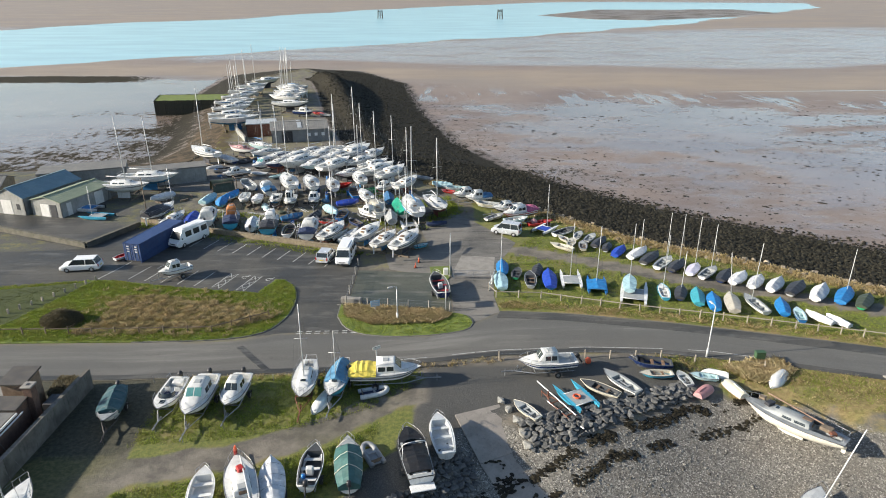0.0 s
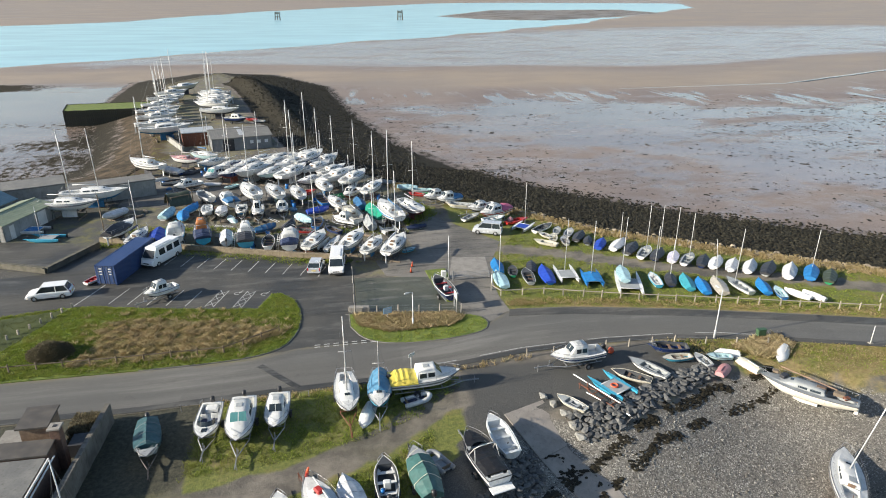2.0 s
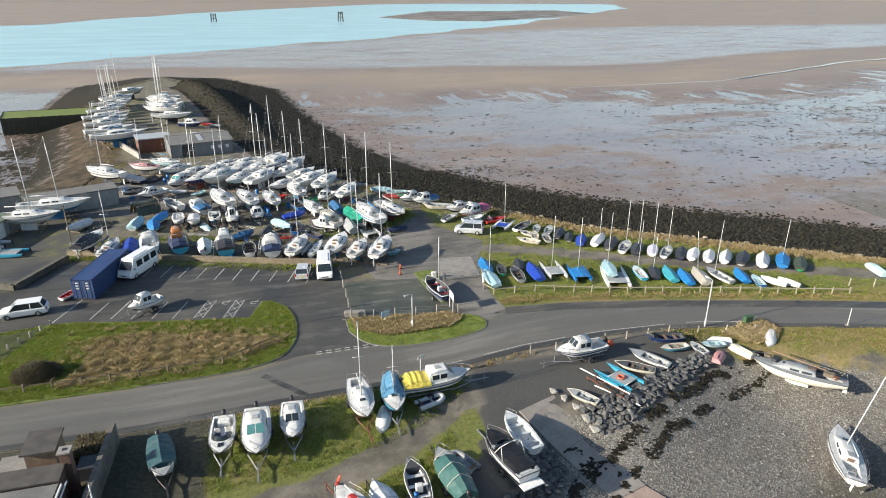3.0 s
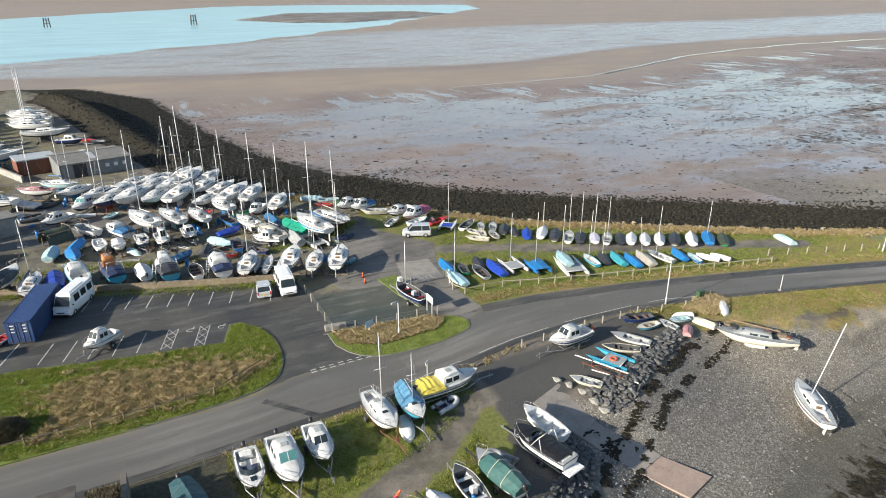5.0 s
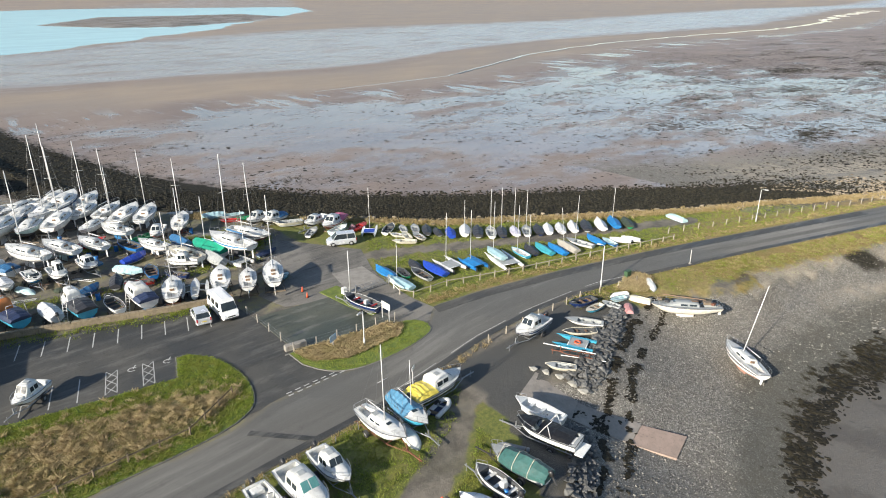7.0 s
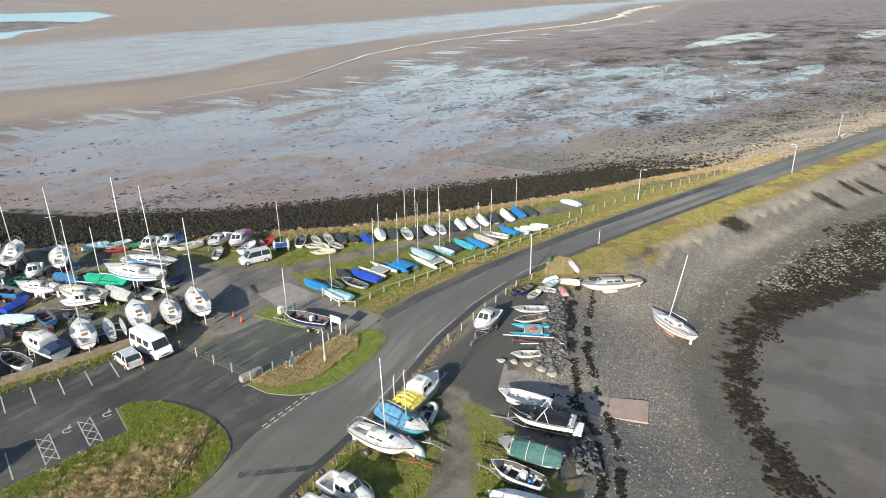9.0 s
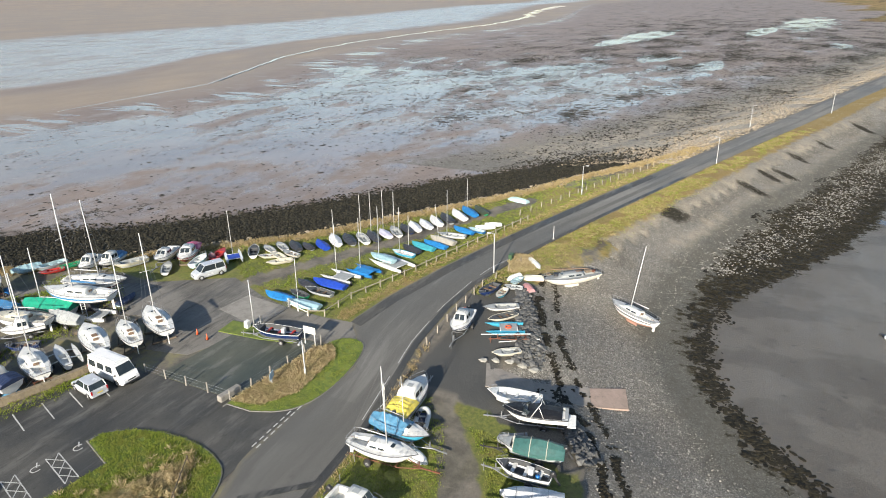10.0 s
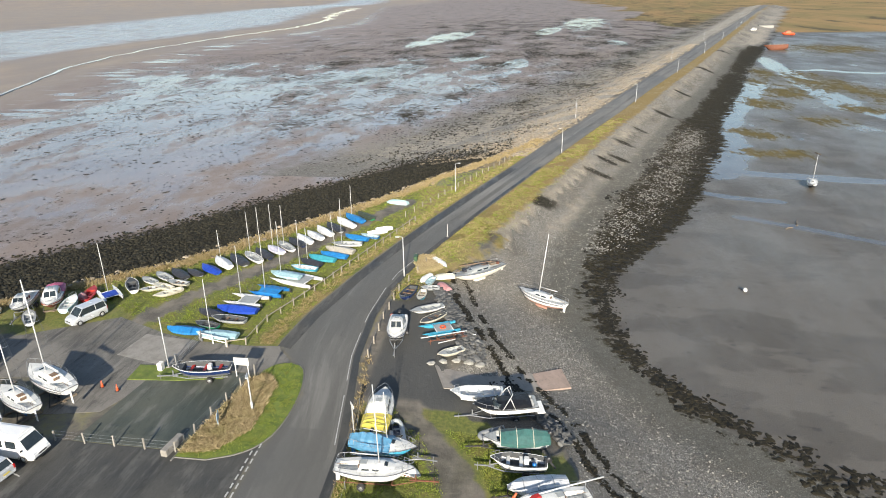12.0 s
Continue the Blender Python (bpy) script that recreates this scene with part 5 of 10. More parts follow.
def cruiser(x, y, h, L, style="cuddy", hull=WHITE, bottom=FOUL_DARK, stripe=None, cover=None, roof=None, trim=None, stand="trailer", z=None, motor=True, label=""):
    """A motor boat with a cabin or wheelhouse, cockpit, windows and rails."""
    COUNT["boats"] += 1
    b, d = 0.27 * L + 0.65, 0.12 * L + 0.32
    hl = Hull(L, b, d, transom=0.88, bow=1.9, rise=0.0, sheer=0.16, vee=0.42, full=0.4)
    gz = height(x, y) if z is None else z
    kz = {"trailer": 0.44, "blocks": 0.45}[stand]
    words = label or f"{word(hull)} {'fishing boat with wheelhouse' if style == 'fishing' else 'motor cruiser'} {'with ' + word(cover) + ' cover' if cover else 'with tinted windows'} on a {'trailer' if stand == 'trailer' else 'stand'}"
    tall = (1.0, 1.18, 0.86, 1.08)[COUNT["boats"] % 4]
    ob = thing("motor_boat", pose(x, y, gz, 0, 0, h), words, "motor boat", "laid-up motor boats")
    lift = shell_parts(ob, hl, hull, bottom, 0.55, kz, trim or STRAKE)
    if stripe:
        for s in (1, -1):
            g = Geo().loft([[(hl.x(u, 0.75), s * (hl.half(u) * 0.955 + 0.016), hl.keel(u) + (hl.top(u) - hl.keel(u)) * k) for k in (0.68, 0.80)][:: -s] for u in [i / 10 for i in range(11)]], False)
            part("stripe", g, stripe, ob, word(stripe) + " stripe", True, lift)
    u_end = {"cuddy": 0.42, "cabin": 0.30, "wheelhouse": 0.36, "sport": 0.62, "bowrider": 0.60, "fishing": 0.55}[style]
    part("deck", hl.deck(0.05, u_end, 0.80, 0.55 * d), DECK if style != "bowrider" else DECK_GREY, ob, "", False, lift)
    rails(ob, hl, lift, 0.62, 0.985, 0.38)
    if style in ("cuddy", "cabin", "wheelhouse", "fishing"):
        if style == "fishing":
            cb = Cabin(hl, 0.56, 0.84, 1.35 * tall, 0.62, 0.12, 0.02, 0.9)
        elif style == "wheelhouse":
            fore = Cabin(hl, 0.55, 0.92, 0.38, 0.70, 0.55, 0.02, 0.85)
            part("foredeck_cabin", fore.shell(), DECK, ob, "", True, lift)
            cb = Cabin(hl, 0.34, 0.70, 0.95 * tall, 0.72, 0.30, 0.02, 0.84)
        elif style == "cabin":
            fore = Cabin(hl, 0.5, 0.93, 0.42, 0.72, 0.6, 0.02, 0.85)
            part("foredeck_cabin", fore.shell(), DECK, ob, "", True, lift)
            cb = Cabin(hl, 0.30, 0.72, 1.0, 0.80, 0.36, 0.02, 0.82)
        else:
            fore = Cabin(hl, 0.62, 0.92, 0.30, 0.7, 0.6, 0.02, 0.85)
            part("foredeck_cabin", fore.shell(), DECK, ob, "", True, lift)
            cb = Cabin(hl, 0.38 - 0.2 * (tall - 1), 0.76, 0.85 * tall, 0.78, 0.34, 0.02, 0.84)
        house = part("cabin", cb.shell(), roof or (DECK if style != "fishing" else WHITE), ob, "", True, lift)
        for s in (1, -1):
            for k0, k1 in ((0.08, 0.33), (0.38, 0.62)):
                part("side_window", cb.pane(s, k0, k1, 0.36, 0.76), TINT, house)
        for y0, y1 in ((-0.92, -0.05), (0.05, 0.92)):
            part("windscreen", cb.screen(y0, y1, 0.35, 0.93), TINT_GREEN if style == "cabin" else TINT, house)
        part("roof_hatch", Geo().box(cb.at(0.35)[0], 0, cb.at(0.35)[4] + 0.05, 0.5, 0.5, 0.05, None, 0.015), DECK_GREY, house)
        part("handrail", Geo().tube([(cb.at(k)[0], cb.at(k)[2] * 0.7, cb.at(k)[4] + 0.07) for k in (0.1, 0.3, 0.6)], 0.015, 4), STEEL, house)
    else:
        # wrap-round windscreen and seats
        g = Geo()
        pts = []
        for i in range(9):
            a = math.pi * i / 8
            pts.append((hl.x(0.60) + 0.55 * math.sin(a), 0.72 * b / 2 * math.cos(a)))
        g.loft([[(px, py, hl.top(0.6)), (px - 0.22, py * 0.92, hl.top(0.6) + 0.38)] for px, py in pts], False)
        g.loft([[(px - 0.22, py * 0.92, hl.top(0.6) + 0.38), (px - 0.24, py * 0.9, hl.top(0.6) + 0.37)] for px, py in pts], False)
        part("windscreen", g, TINT, ob, "", True, lift)
        part("dashboard", Geo().box(hl.x(0.6), 0, hl.top(0.55) - 0.08, 0.35, b * 0.68, 0.14, None, 0.04), DECK, ob, "", False, lift)
        for s in (1, -1):
            seat = part("seat", Geo().box(hl.x(0.42), s * b * 0.2, 0.62 * d, 0.5, 0.46, 0.18, None, 0.05), NAVY_TARP if style == "sport" else BLACK, ob, "dark seat", False, lift)
            part("seat_back", Geo().box(hl.x(0.42) - 0.25, s * b * 0.2, 0.62 * d + 0.3, 0.12, 0.46, 0.5, None, 0.05), DECK, seat)
        part("engine_cover", Geo().box(hl.x(0.10), 0, 0.75 * d, 0.7, b * 0.5, 0.4 * d, None, 0.08), DECK, ob, "", False, lift)
        if style == "sport":
            part("hatch", Geo().box(hl.x(0.8), 0, hl.top(0.8) + 0.03, 0.5, 0.45, 0.05, None, 0.02), TINT, ob, "", False, lift)
            for s in (1, -1):
                part("stern_rail", Geo().tube([(hl.x(u), s * hl.half(u) * 0.9, hl.top(u) + hh) for u, hh in ((0.0, 0.0), (0.02, 0.45), (0.16, 0.45), (0.2, 0.0))], 0.022, 5), STEEL, ob, "", True, lift)
        else:
            # black cover over the bow and cockpit, with a wake tower
            part("bow_cover", hl.cover(0.10, 0.62, 0.96, 0.93, -0.02, 3), BLACK_TARP, ob, "black canvas bow cover", False, lift)
            part("cockpit_cover", hl.cover(0.30, 0.10, 0.60, 0.90, -0.03, 5, 0.7), BLACK_TARP, ob, "black canvas cockpit cover", False, lift)
            part("swim_platform", Geo().box(hl.x(0) - 0.3, 0, 0.35 * d, 0.7, b * 0.82, 0.08, None, 0.03), WHITE, ob, "", False, lift)
            g = Geo()
            for s in (1, -1):
                g.tube([(hl.x(0.55), s * b * 0.46, d), (hl.x(0.45), s * b * 0.40, d + 0.9), (hl.x(0.40), s * b * 0.30, d + 1.25), (hl.x(0.40), 0, d + 1.32)], 0.035, 6)
                g.tube([(hl.x(0.36), s * b * 0.46, d), (hl.x(0.43), s * b * 0.40, d + 0.95)], 0.03, 6)
            part("wake_tower", g, ALLOY, ob, "alloy tower", True, lift)
    if cover and style != "bowrider":
        part("cover", hl.cover(0.62 if style == "cuddy" else 0.75, -0.01, u_end - 0.06, 1.02, 0.06, COUNT["boats"], 0.8), cover, ob, word(cover) + " cockpit cover", False, lift)
    if style == "fishing":
        g = Geo()
        for s in (1, -1):
            g.tube([(hl.x(0.08), s * b * 0.42, d), (hl.x(0.10), s * b * 0.36, d + 1.7)], 0.035, 5)
        g.tube([(hl.x(0.10), b * 0.36, d + 1.7), (hl.x(0.10), -b * 0.36, d + 1.7)], 0.035, 5)
        g.tube([(hl.x(0.62), 0, d + 1.3), (hl.x(0.62), 0, d + 3.0)], 0.03, 5)
        part("gantry", g, STEEL, ob, "", True, lift)
    if motor:
        outboard(ob, -L / 2, d, lift)
    if stand == "trailer":
        trailer(x, y, h, L, gz, STEEL, b * 0.92)
    else:
        cradle(x, y, h, L, b, kz, d, gz)
    return ob


def launch(x, y, h, L, hull=WHITE, cover=None, stand="trailer", bottom=None, inside_=DECK_GREY, motor=False, mast=0, z=None, peak=0.55, label="", name="open_boat", bare=None, rope=STAY, rim=None, thwart=None):
    """An open boat with a hollow inside, thwarts and gunwales, or laid up under a cloth."""
    COUNT["boats"] += 1
    b, d = 0.26 * L + 0.55, 0.10 * L + 0.32
    hl = Hull(L, b, d, transom=0.72, bow=1.6, rise=0.1, sheer=0.2)
    gz = height(x, y) if z is None else z
    kz = {"trailer": 0.44, "ground": 0.0, "blocks": 0.2}[stand]
    words = label or f"{word(hull)} open boat {'under a ' + word(cover) + ' cover' if cover else 'with thwarts'} {'on a trailer' if stand == 'trailer' else 'on the ground'}"
    ob = thing(name, pose(x, y, gz, 0, 0, h), words, "boat", "open boats")
    lift = shell_parts(ob, hl, hull, bottom or hull, 0.5, kz, rim or (hull if cover is None else STRAKE))
    part("deck", hl.deck(0.04, 0.80, 0.84, 0.72 * d), inside_, ob, "", False, lift)
    for u in (0.2, 0.45, 0.68):
        part("thwart", Geo().box(hl.x(u), 0, d * 0.7, 0.28, hl.half(u) * 1.72, 0.05, None, 0.012), thwart or (TEAK if inside_ is DECK_DARK else inside_), ob, "", False, lift)
    if cover:
        part("cover", hl.cover(peak, 0, bare or (0.9 if L > 4.5 else 1), 1.04, 0.28, COUNT["boats"]), cover, ob, word(cover) + " cover", False, lift)
        for u in (0.25, 0.5, 0.75):
            g = Geo().tube([(hl.x(u), s * hl.half(u) * k, hl.top(u) + zz) for s, k, zz in ((1, 1.08, -0.3), (1, 1.07, 0.06), (1, 0.55, peak * 0.62 + 0.06), (1, 0, peak + 0.04), (-1, 0.55, peak * 0.62 + 0.06), (-1, 1.07, 0.06), (-1, 1.08, -0.3))], 0.025 if rope is not STAY else 0.012, 4)
            part("lashing", g, rope, ob, "", False, lift)
        if bare:
            rails(ob, hl, lift, 0.86, 0.985, 0.4)
    else:
        rails(ob, hl, lift, 0.84, 0.985, 0.3)
        if motor or thwart:
            part("console", Geo().box(hl.x(0.36), 0, d * 0.95, 0.4, 0.5, 0.6, None, 0.05), DECK, ob, "", False, lift)
    if motor:
        outboard(ob, -L / 2, d, lift)
    if mast:
        rig(ob, 0.1 * L, d, mast, L, lift, True, False)
    if stand == "trailer":
        trailer(x, y, h, L, gz, DARK_STEEL if COUNT["boats"] % 3 else STEEL, b * 0.9)
    elif stand == "blocks":
        cradle(x, y, h, L, b, kz, d, gz)
    return ob


def dinghy(x, y, h, L, hull=WHITE, cover=None, mast=0, peak=0.35, lean=0, z=None, inside_=DECK, boom=False, label=""):
    """A small sailing or rowing dinghy ashore, open or under its cover, with or without a mast."""
    COUNT["boats"] += 1
    b, d = 0.22 * L + 0.5, 0.06 * L + 0.26
    hl = Hull(L, b, d, transom=0.68, bow=1.55, rise=0.15, sheer=0.12)
    gz = height(x, y) if z is None else z
    words = label or f"{word(hull)} dinghy {'under a ' + word(cover) + ' cover' if cover else 'lying open'} {'with its mast up' if mast else 'on the grass'}"
    ob = thing("dinghy", pose(x, y, gz, lean, 0, h), words, "dinghy", "dinghies ashore")
    lift = pose(0, 0, 0.06)
    top, low = hl.skin(0.5, 5, 11)
    part("hull", top, hull, ob, "", True, lift)
    part("bottom", low, hull, ob, "", True, lift)
    if cover:
        part("cover", hl.cover(peak, 0, 1, 1.05, 0.2, COUNT["boats"]), cover, ob, word(cover) + " cover", False, lift)
        part("hem", hl.strake(0.025, 0.16), DARK_TARP if cover is DARK_TARP else STRAKE, ob, "", False, lift)
    else:
        part("deck", hl.deck(0.06, 0.66, 0.70, 0.75 * d), inside_, ob, "", False, lift)
        part("gunwale", hl.strake(0.03, 0.0), STRAKE if COUNT["boats"] % 2 else hull, ob, "", True, lift)
        for u in (0.3, 0.55):
            part("thwart", Geo().box(hl.x(u), 0, d * 0.72, 0.24, hl.half(u) * 1.45, 0.04, None, 0.01), TEAK if COUNT["boats"] % 3 == 0 and inside_ is not DECK else inside_, ob, "", False, lift)
        part("centreboard_case", Geo().box(hl.x(0.45), 0, d * 0.5, 0.28 * L, 0.07, d * 0.5), inside_, ob, "", False, lift)
    if mast:
        rig(ob, 0.16 * L, d * 0.6, mast, L, lift, boom, False, b * 0.45, None, 0.042)
        tip = (0.16 * L - 0.02 * mast, 0, d * 0.6 + mast * 0.8)
        for foot in ((L * 0.48, 0, d), (0.12 * L, b * 0.45, d), (0.12 * L, -b * 0.45, d)):
            part("stay", Geo().tube([foot, tip], 0.008, 4), STAY, ob, "", False, lift)
    return ob


def upturned(x, y, h, L, hull=WHITE, z=None, tilt=0, pitch=0, label=""):
    """A tender lying keel up."""
    b, d = 0.24 * L + 0.5, 0.07 * L + 0.28
    hl = Hull(L, b, d, transom=0.75, bow=1.7, rise=0.12, sheer=0.1)
    gz = height(x, y) if z is None else z
    ob = thing("upturned_dinghy", pose(x, y, gz + 0.02, tilt, pitch, h), label or f"{word(hull)} dinghy lying upside down on the shore", "dinghy", "upturned dinghies")
    top, low = hl.skin(0.5, 5, 11)
    m = pose(0, 0, hl.top(0.2), 180, 0, 0)
    part("hull", top, hull, ob, "", True, m)
    part("bottom", low, hull, ob, "", True, m)
    part("skeg", Geo().box(-0.22 * L, 0, -0.02, 0.4 * L, 0.03, 0.09), hull, ob, "", False, m)
    part("gunwale", hl.strake(0.03, 0.0), TEAK if hull is CREAM else STRAKE, ob, "", True, m)
    part("well", hl.deck(0.06, 0.9, 0.85, 0.1), DECK_GREY, ob, "", False, m)
    return ob


def catamaran(x, y, h, L, hull=WHITE, mesh_=DECK_GREY, cover=None, mast=0, beam=None, z=None, lean=0, label=""):
    """A beach catamaran: two slim hulls, two beams and a trampoline."""
    COUNT["boats"] += 1
    w = beam or 0.42 * L
    gz = height(x, y) if z is None else z
    words = label or f"{word(hull)} catamaran {'under ' + word(cover) + ' cover ' if cover else ''}{'with mast ' if mast else ''}on the grass"
    ob = thing("catamaran", pose(x, y, gz, lean, 0, h), words, "catamaran", "catamarans ashore")
    hl = Hull(L, 0.42, 0.5, transom=0.5, bow=1.6, rise=0.3, sheer=0.05)
    for s in (1, -1):
        m = pose(0, s * w / 2, 0.05)
        top, low = hl.skin(0.5, 4, 9)
        hu = part("hull", top, hull, ob, "", True, m)
        part("bottom", low, hull, hu, "", True)
        part("deck", hl.deck(0.4, 0.42, 0.1, 0.01), hull, hu, "", False)
        part("rudder", Geo().box(-L / 2 - 0.08, 0, 0.35, 0.25, 0.03, 0.6), BLACK, hu)
    for k in (-0.32, 0.12):
        part("beam", Geo().tube([(k * L, -w / 2, 0.55), (k * L, w / 2, 0.55)], 0.045, 6), ALLOY, ob, "", True)
    if cover:
        rows = []
        rnd = random.Random(COUNT["boats"])
        for i in range(7):
            xx = L * (-0.40 + 0.62 * i / 6)
            rows.append([(xx, yy * w / 2, zz + rnd.uniform(-0.05, 0.04)) for yy, zz in ((1.16, 0.3), (1.12, 0.66), (0.5, 0.72), (0, 0.80), (-0.5, 0.72), (-1.12, 0.66), (-1.16, 0.3))])
        g = Geo().loft([r[::-1] for r in rows], False)
        part("cover", g, cover, ob, word(cover) + " cover")
    else:
        part("trampoline", Geo().box(-0.10 * L, 0, 0.54, 0.44 * L, w * 0.86, 0.02), mesh_, ob, "woven trampoline")
    if mast:
        rig(ob, 0.12 * L, 0.6, mast, L, pose(0, 0, 0), False, False, 1.0, None, 0.045)
        for foot in ((L * 0.42, w / 2, 0.5), (L * 0.42, -w / 2, 0.5), (0, w / 2, 0.5), (0, -w / 2, 0.5)):
            part("stay", Geo().tube([foot, (0.12 * L - 0.015 * mast, 0, mast * 0.8)], 0.008, 4), STAY, ob)
    return ob


def inflatable(x, y, h, L, tube_=GREY_RUBBER, floor_=BLACK, z=None, motor=False, stand=0.0, label=""):
    """A rubber boat: a horseshoe tube, floor and transom."""
    gz = height(x, y) if z is None else z
    ob = thing("inflatable_boat", pose(x, y, gz + stand, 0, 0, h), label or f"{word(tube_)} inflatable tender with dark floor on the ground", "dinghy")
    r, w = 0.07 * L + 0.03, 0.19 * L
    pts = [(-L / 2, w, r)] + [(L * 0.15 + 0.30 * L * math.sin(a), w * math.cos(a), r + 0.12 * math.sin(a)) for a in [math.pi * i / 8 for i in range(9)]] + [(-L / 2, -w, r)]
    part("tube", Geo().tube(pts, r, 9), tube_, ob, "", True)
    part("floor", Geo().box(-0.1 * L, 0, r * 0.8, 0.75 * L, w * 1.8, 0.03), floor_, ob)
    part("transom", Geo().box(-L * 0.4, 0, r * 1.4, 0.04, w * 1.8, r * 2), WOOD, ob)
    part("thwart", Geo().box(0, 0, r * 1.7, 0.2, w * 1.7, 0.03), DECK_GREY, ob)
    return ob


def trimaran(x, y, h, L, hull=WHITE, label="white trimaran with two outrigger floats on the yard"):
    gz = height(x, y)
    ob = thing("trimaran", pose(x, y, gz, 0, 0, h), label, "trimaran")
    main = Hull(L, 1.1, 0.75, transom=0.7, bow=1.6, rise=0.2)
    lift = shell_parts(ob, main, hull, hull, 0.5, 0.3)
    part("deck", main.deck(0.08, 0.5, 0.6, 0.4), DECK, ob, "", False, lift)
    fl = Hull(L * 0.8, 0.45, 0.5, transom=0.4, bow=1.6, rise=0.3)
    for s in (1, -1):
        top, low = fl.skin(0.5, 4, 9)
        f = part("float", top, hull, ob, "", True, pose(0, s * 1.35, 0.35))
        part("bottom", low, hull, f, "", True)
        part("deck", fl.deck(0.4, 0.42, 0.1, 0.01), DECK, f)
    for k in (-0.2, 0.15):
        part("cross_beam", Geo().tube([(k * L, -1.35, 0.85), (k * L, 0, 1.08), (k * L, 1.35, 0.85)], 0.06, 6), ALLOY, ob, "", True)
    part("trolley", Geo().box(0, 0, 0.18, L * 0.6, 0.9, 0.36), DARK_STEEL, ob)
    return ob


# ---- boats beside the lower track ----
launch(-23.9, 43.3, -78, 5.0, WHITE, cover=TEAL_TARP, motor=True, bare=0.72, label="white launch under a dark teal cover on a trailer")
cruiser(-19.7, 44.65, -91, 4.8, "sport", label="white sports boat with open cockpit and dark seats on a trailer")
cruiser(-17.15, 44.25, -90, 6.0, "cabin", label="white cabin cruiser with green tinted windscreen on a trailer")
cruiser(-14.4, 45.1, -92, 4.9, "wheelhouse", label="white fishing cruiser with raked cabin on a galvanised trailer")
yacht(-8.75, 46.5, -88, 6.0, bottom=WHITE, mast=7.0, stand="trailer", label="small white sailing boat with mast on a rusty red trailer")
yacht(-6.0, 46.45, -95, 5.4, hull=AQUA, bottom=FOUL_BLUE, cover=FADED_TARP, mast=4.6, stand="trailer", label="small blue sailing boat under a blue cover on a trailer")
upturned(-7.2, 44.75, -107, 3.3, WHITE, tilt=6)
cruiser(-1.85, 47.75, 3, 6.3, "cuddy", cover=YELLOW_TARP, stripe=STRAKE, label="white cabin cruiser with yellow cockpit cover on a trailer")
inflatable(-2.8, 46.15, 17, 2.6, PALE_GREY, floor_=NAVY_TARP, label="small pale inflatable with navy floor on the grass")
inflatable(-2.35, 38.15, 118, 2.5, GREY_RUBBER, floor_=DECK_GREY, motor=True, label="small grey inflatable with outboard beside a tarpaulined boat")
cabin_boat = cruiser(12.7, 49.25, 186, 5.4, "wheelhouse", stripe=NAVY, bottom=FOUL_DARK, label="white cabin boat with dark blue line on a trailer")
yacht(-10.75, 33.8, 112, 6.2, bottom=WHITE, mast=0, stand="trailer", deck=DECK, label="white day sailer with red and orange sail bags on its deck")
launch(-13.4, 33.45, 100, 4.6, WHITE, inside_=DECK, label="small white boat with white deck standing on a trailer")
launch(-8.85, 34.5, 105, 4.4, WHITE, cover=WHITE_TARP, peak=0.4)
launch(-6.4, 35.95, 90, 4.3, WHITE, motor=True, inside_=DECK_DARK, thwart=DECK, label="grey aluminium open boat with console and bucket on a trailer")
launch(-3.8, 36.2, 98, 5.2, WHITE, cover=GREEN_TARP, motor=True, bottom=FOUL_BLUE, peak=0.75, bare=0.74, rope=CREAM, label="white boat lashed under a dark green tarpaulin on a trailer")
cruiser(0.85, 37.35, 103, 5.6, "bowrider", z=-0.35, motor=False, trim=BLACK, label="black and white sports boat with alloy tower and black covers")
launch(2.95, 39.95, 98, 4.8, WHITE, inside_=PALE_GREY, stand="ground", z=-0.12, label="white open boat with pale grey inside and bow rail")
# ---- boats by the slipway and on the beach ----
dinghy(10.0, 43.2, 125, 3.0, CREAM, inside_=DECK_GREY)
catamaran(14.5, 45.0, 114, 4.2, AQUA, mesh_=DECK_GREY, beam=1.9, label="bright blue catamaran with grey trampoline and orange lifebuoy on it")
dinghy(16.8, 46.1, 141, 3.7, CREAM, inside_=DECK_DARK)
dinghy(18.95, 47.1, 121, 4.2, WHITE, inside_=DECK_GREY, label="white rowing boat with grey inside on a launching trolley")
launch(22.5, 50.0, 168, 3.9, NAVY, stand="ground", inside_=DECK_DARK, label="navy open boat with a steel frame by the fence")
dinghy(22.5, 48.3, 179, 3.1, AQUA, inside_=CREAM, label="teal and cream rowing boat lying by the road bank")
dinghy(24.8, 47.6, 97, 2.3, GREY, inside_=DECK_GREY)
dinghy(26.7, 47.9, 165, 2.5, PALE, inside_=PALE)
upturned(28.0, 48.7, 155, 2.5, WHITE)
upturned(26.2, 46.2, 40, 2.7, PINK)
upturned(28.8, 46.6, 103, 3.2, CREAM)
yacht(31.7, 42.2, 132, 8.3, hull=OLDWHITE, bottom=OLDWHITE, deck=DECK_GREY, mast=0, stand="beached", lean=7, deep=0.8, hatch=TEAK, label="derelict cream wooden yacht lying over on the shingle")
upturned(33.3, 47.6, -135, 3.3, WHITE, tilt=-24, label="white dinghy propped upside down on the grass bank")
yacht(29.2, 34.0, 55, 7.3, hull=WHITE, bottom=FOUL_PINK, mast=8.0, stand="beached", lean=10, stays=False, stripe=STRAKE, label="white sailing yacht with mast leaning on the shingle beach")
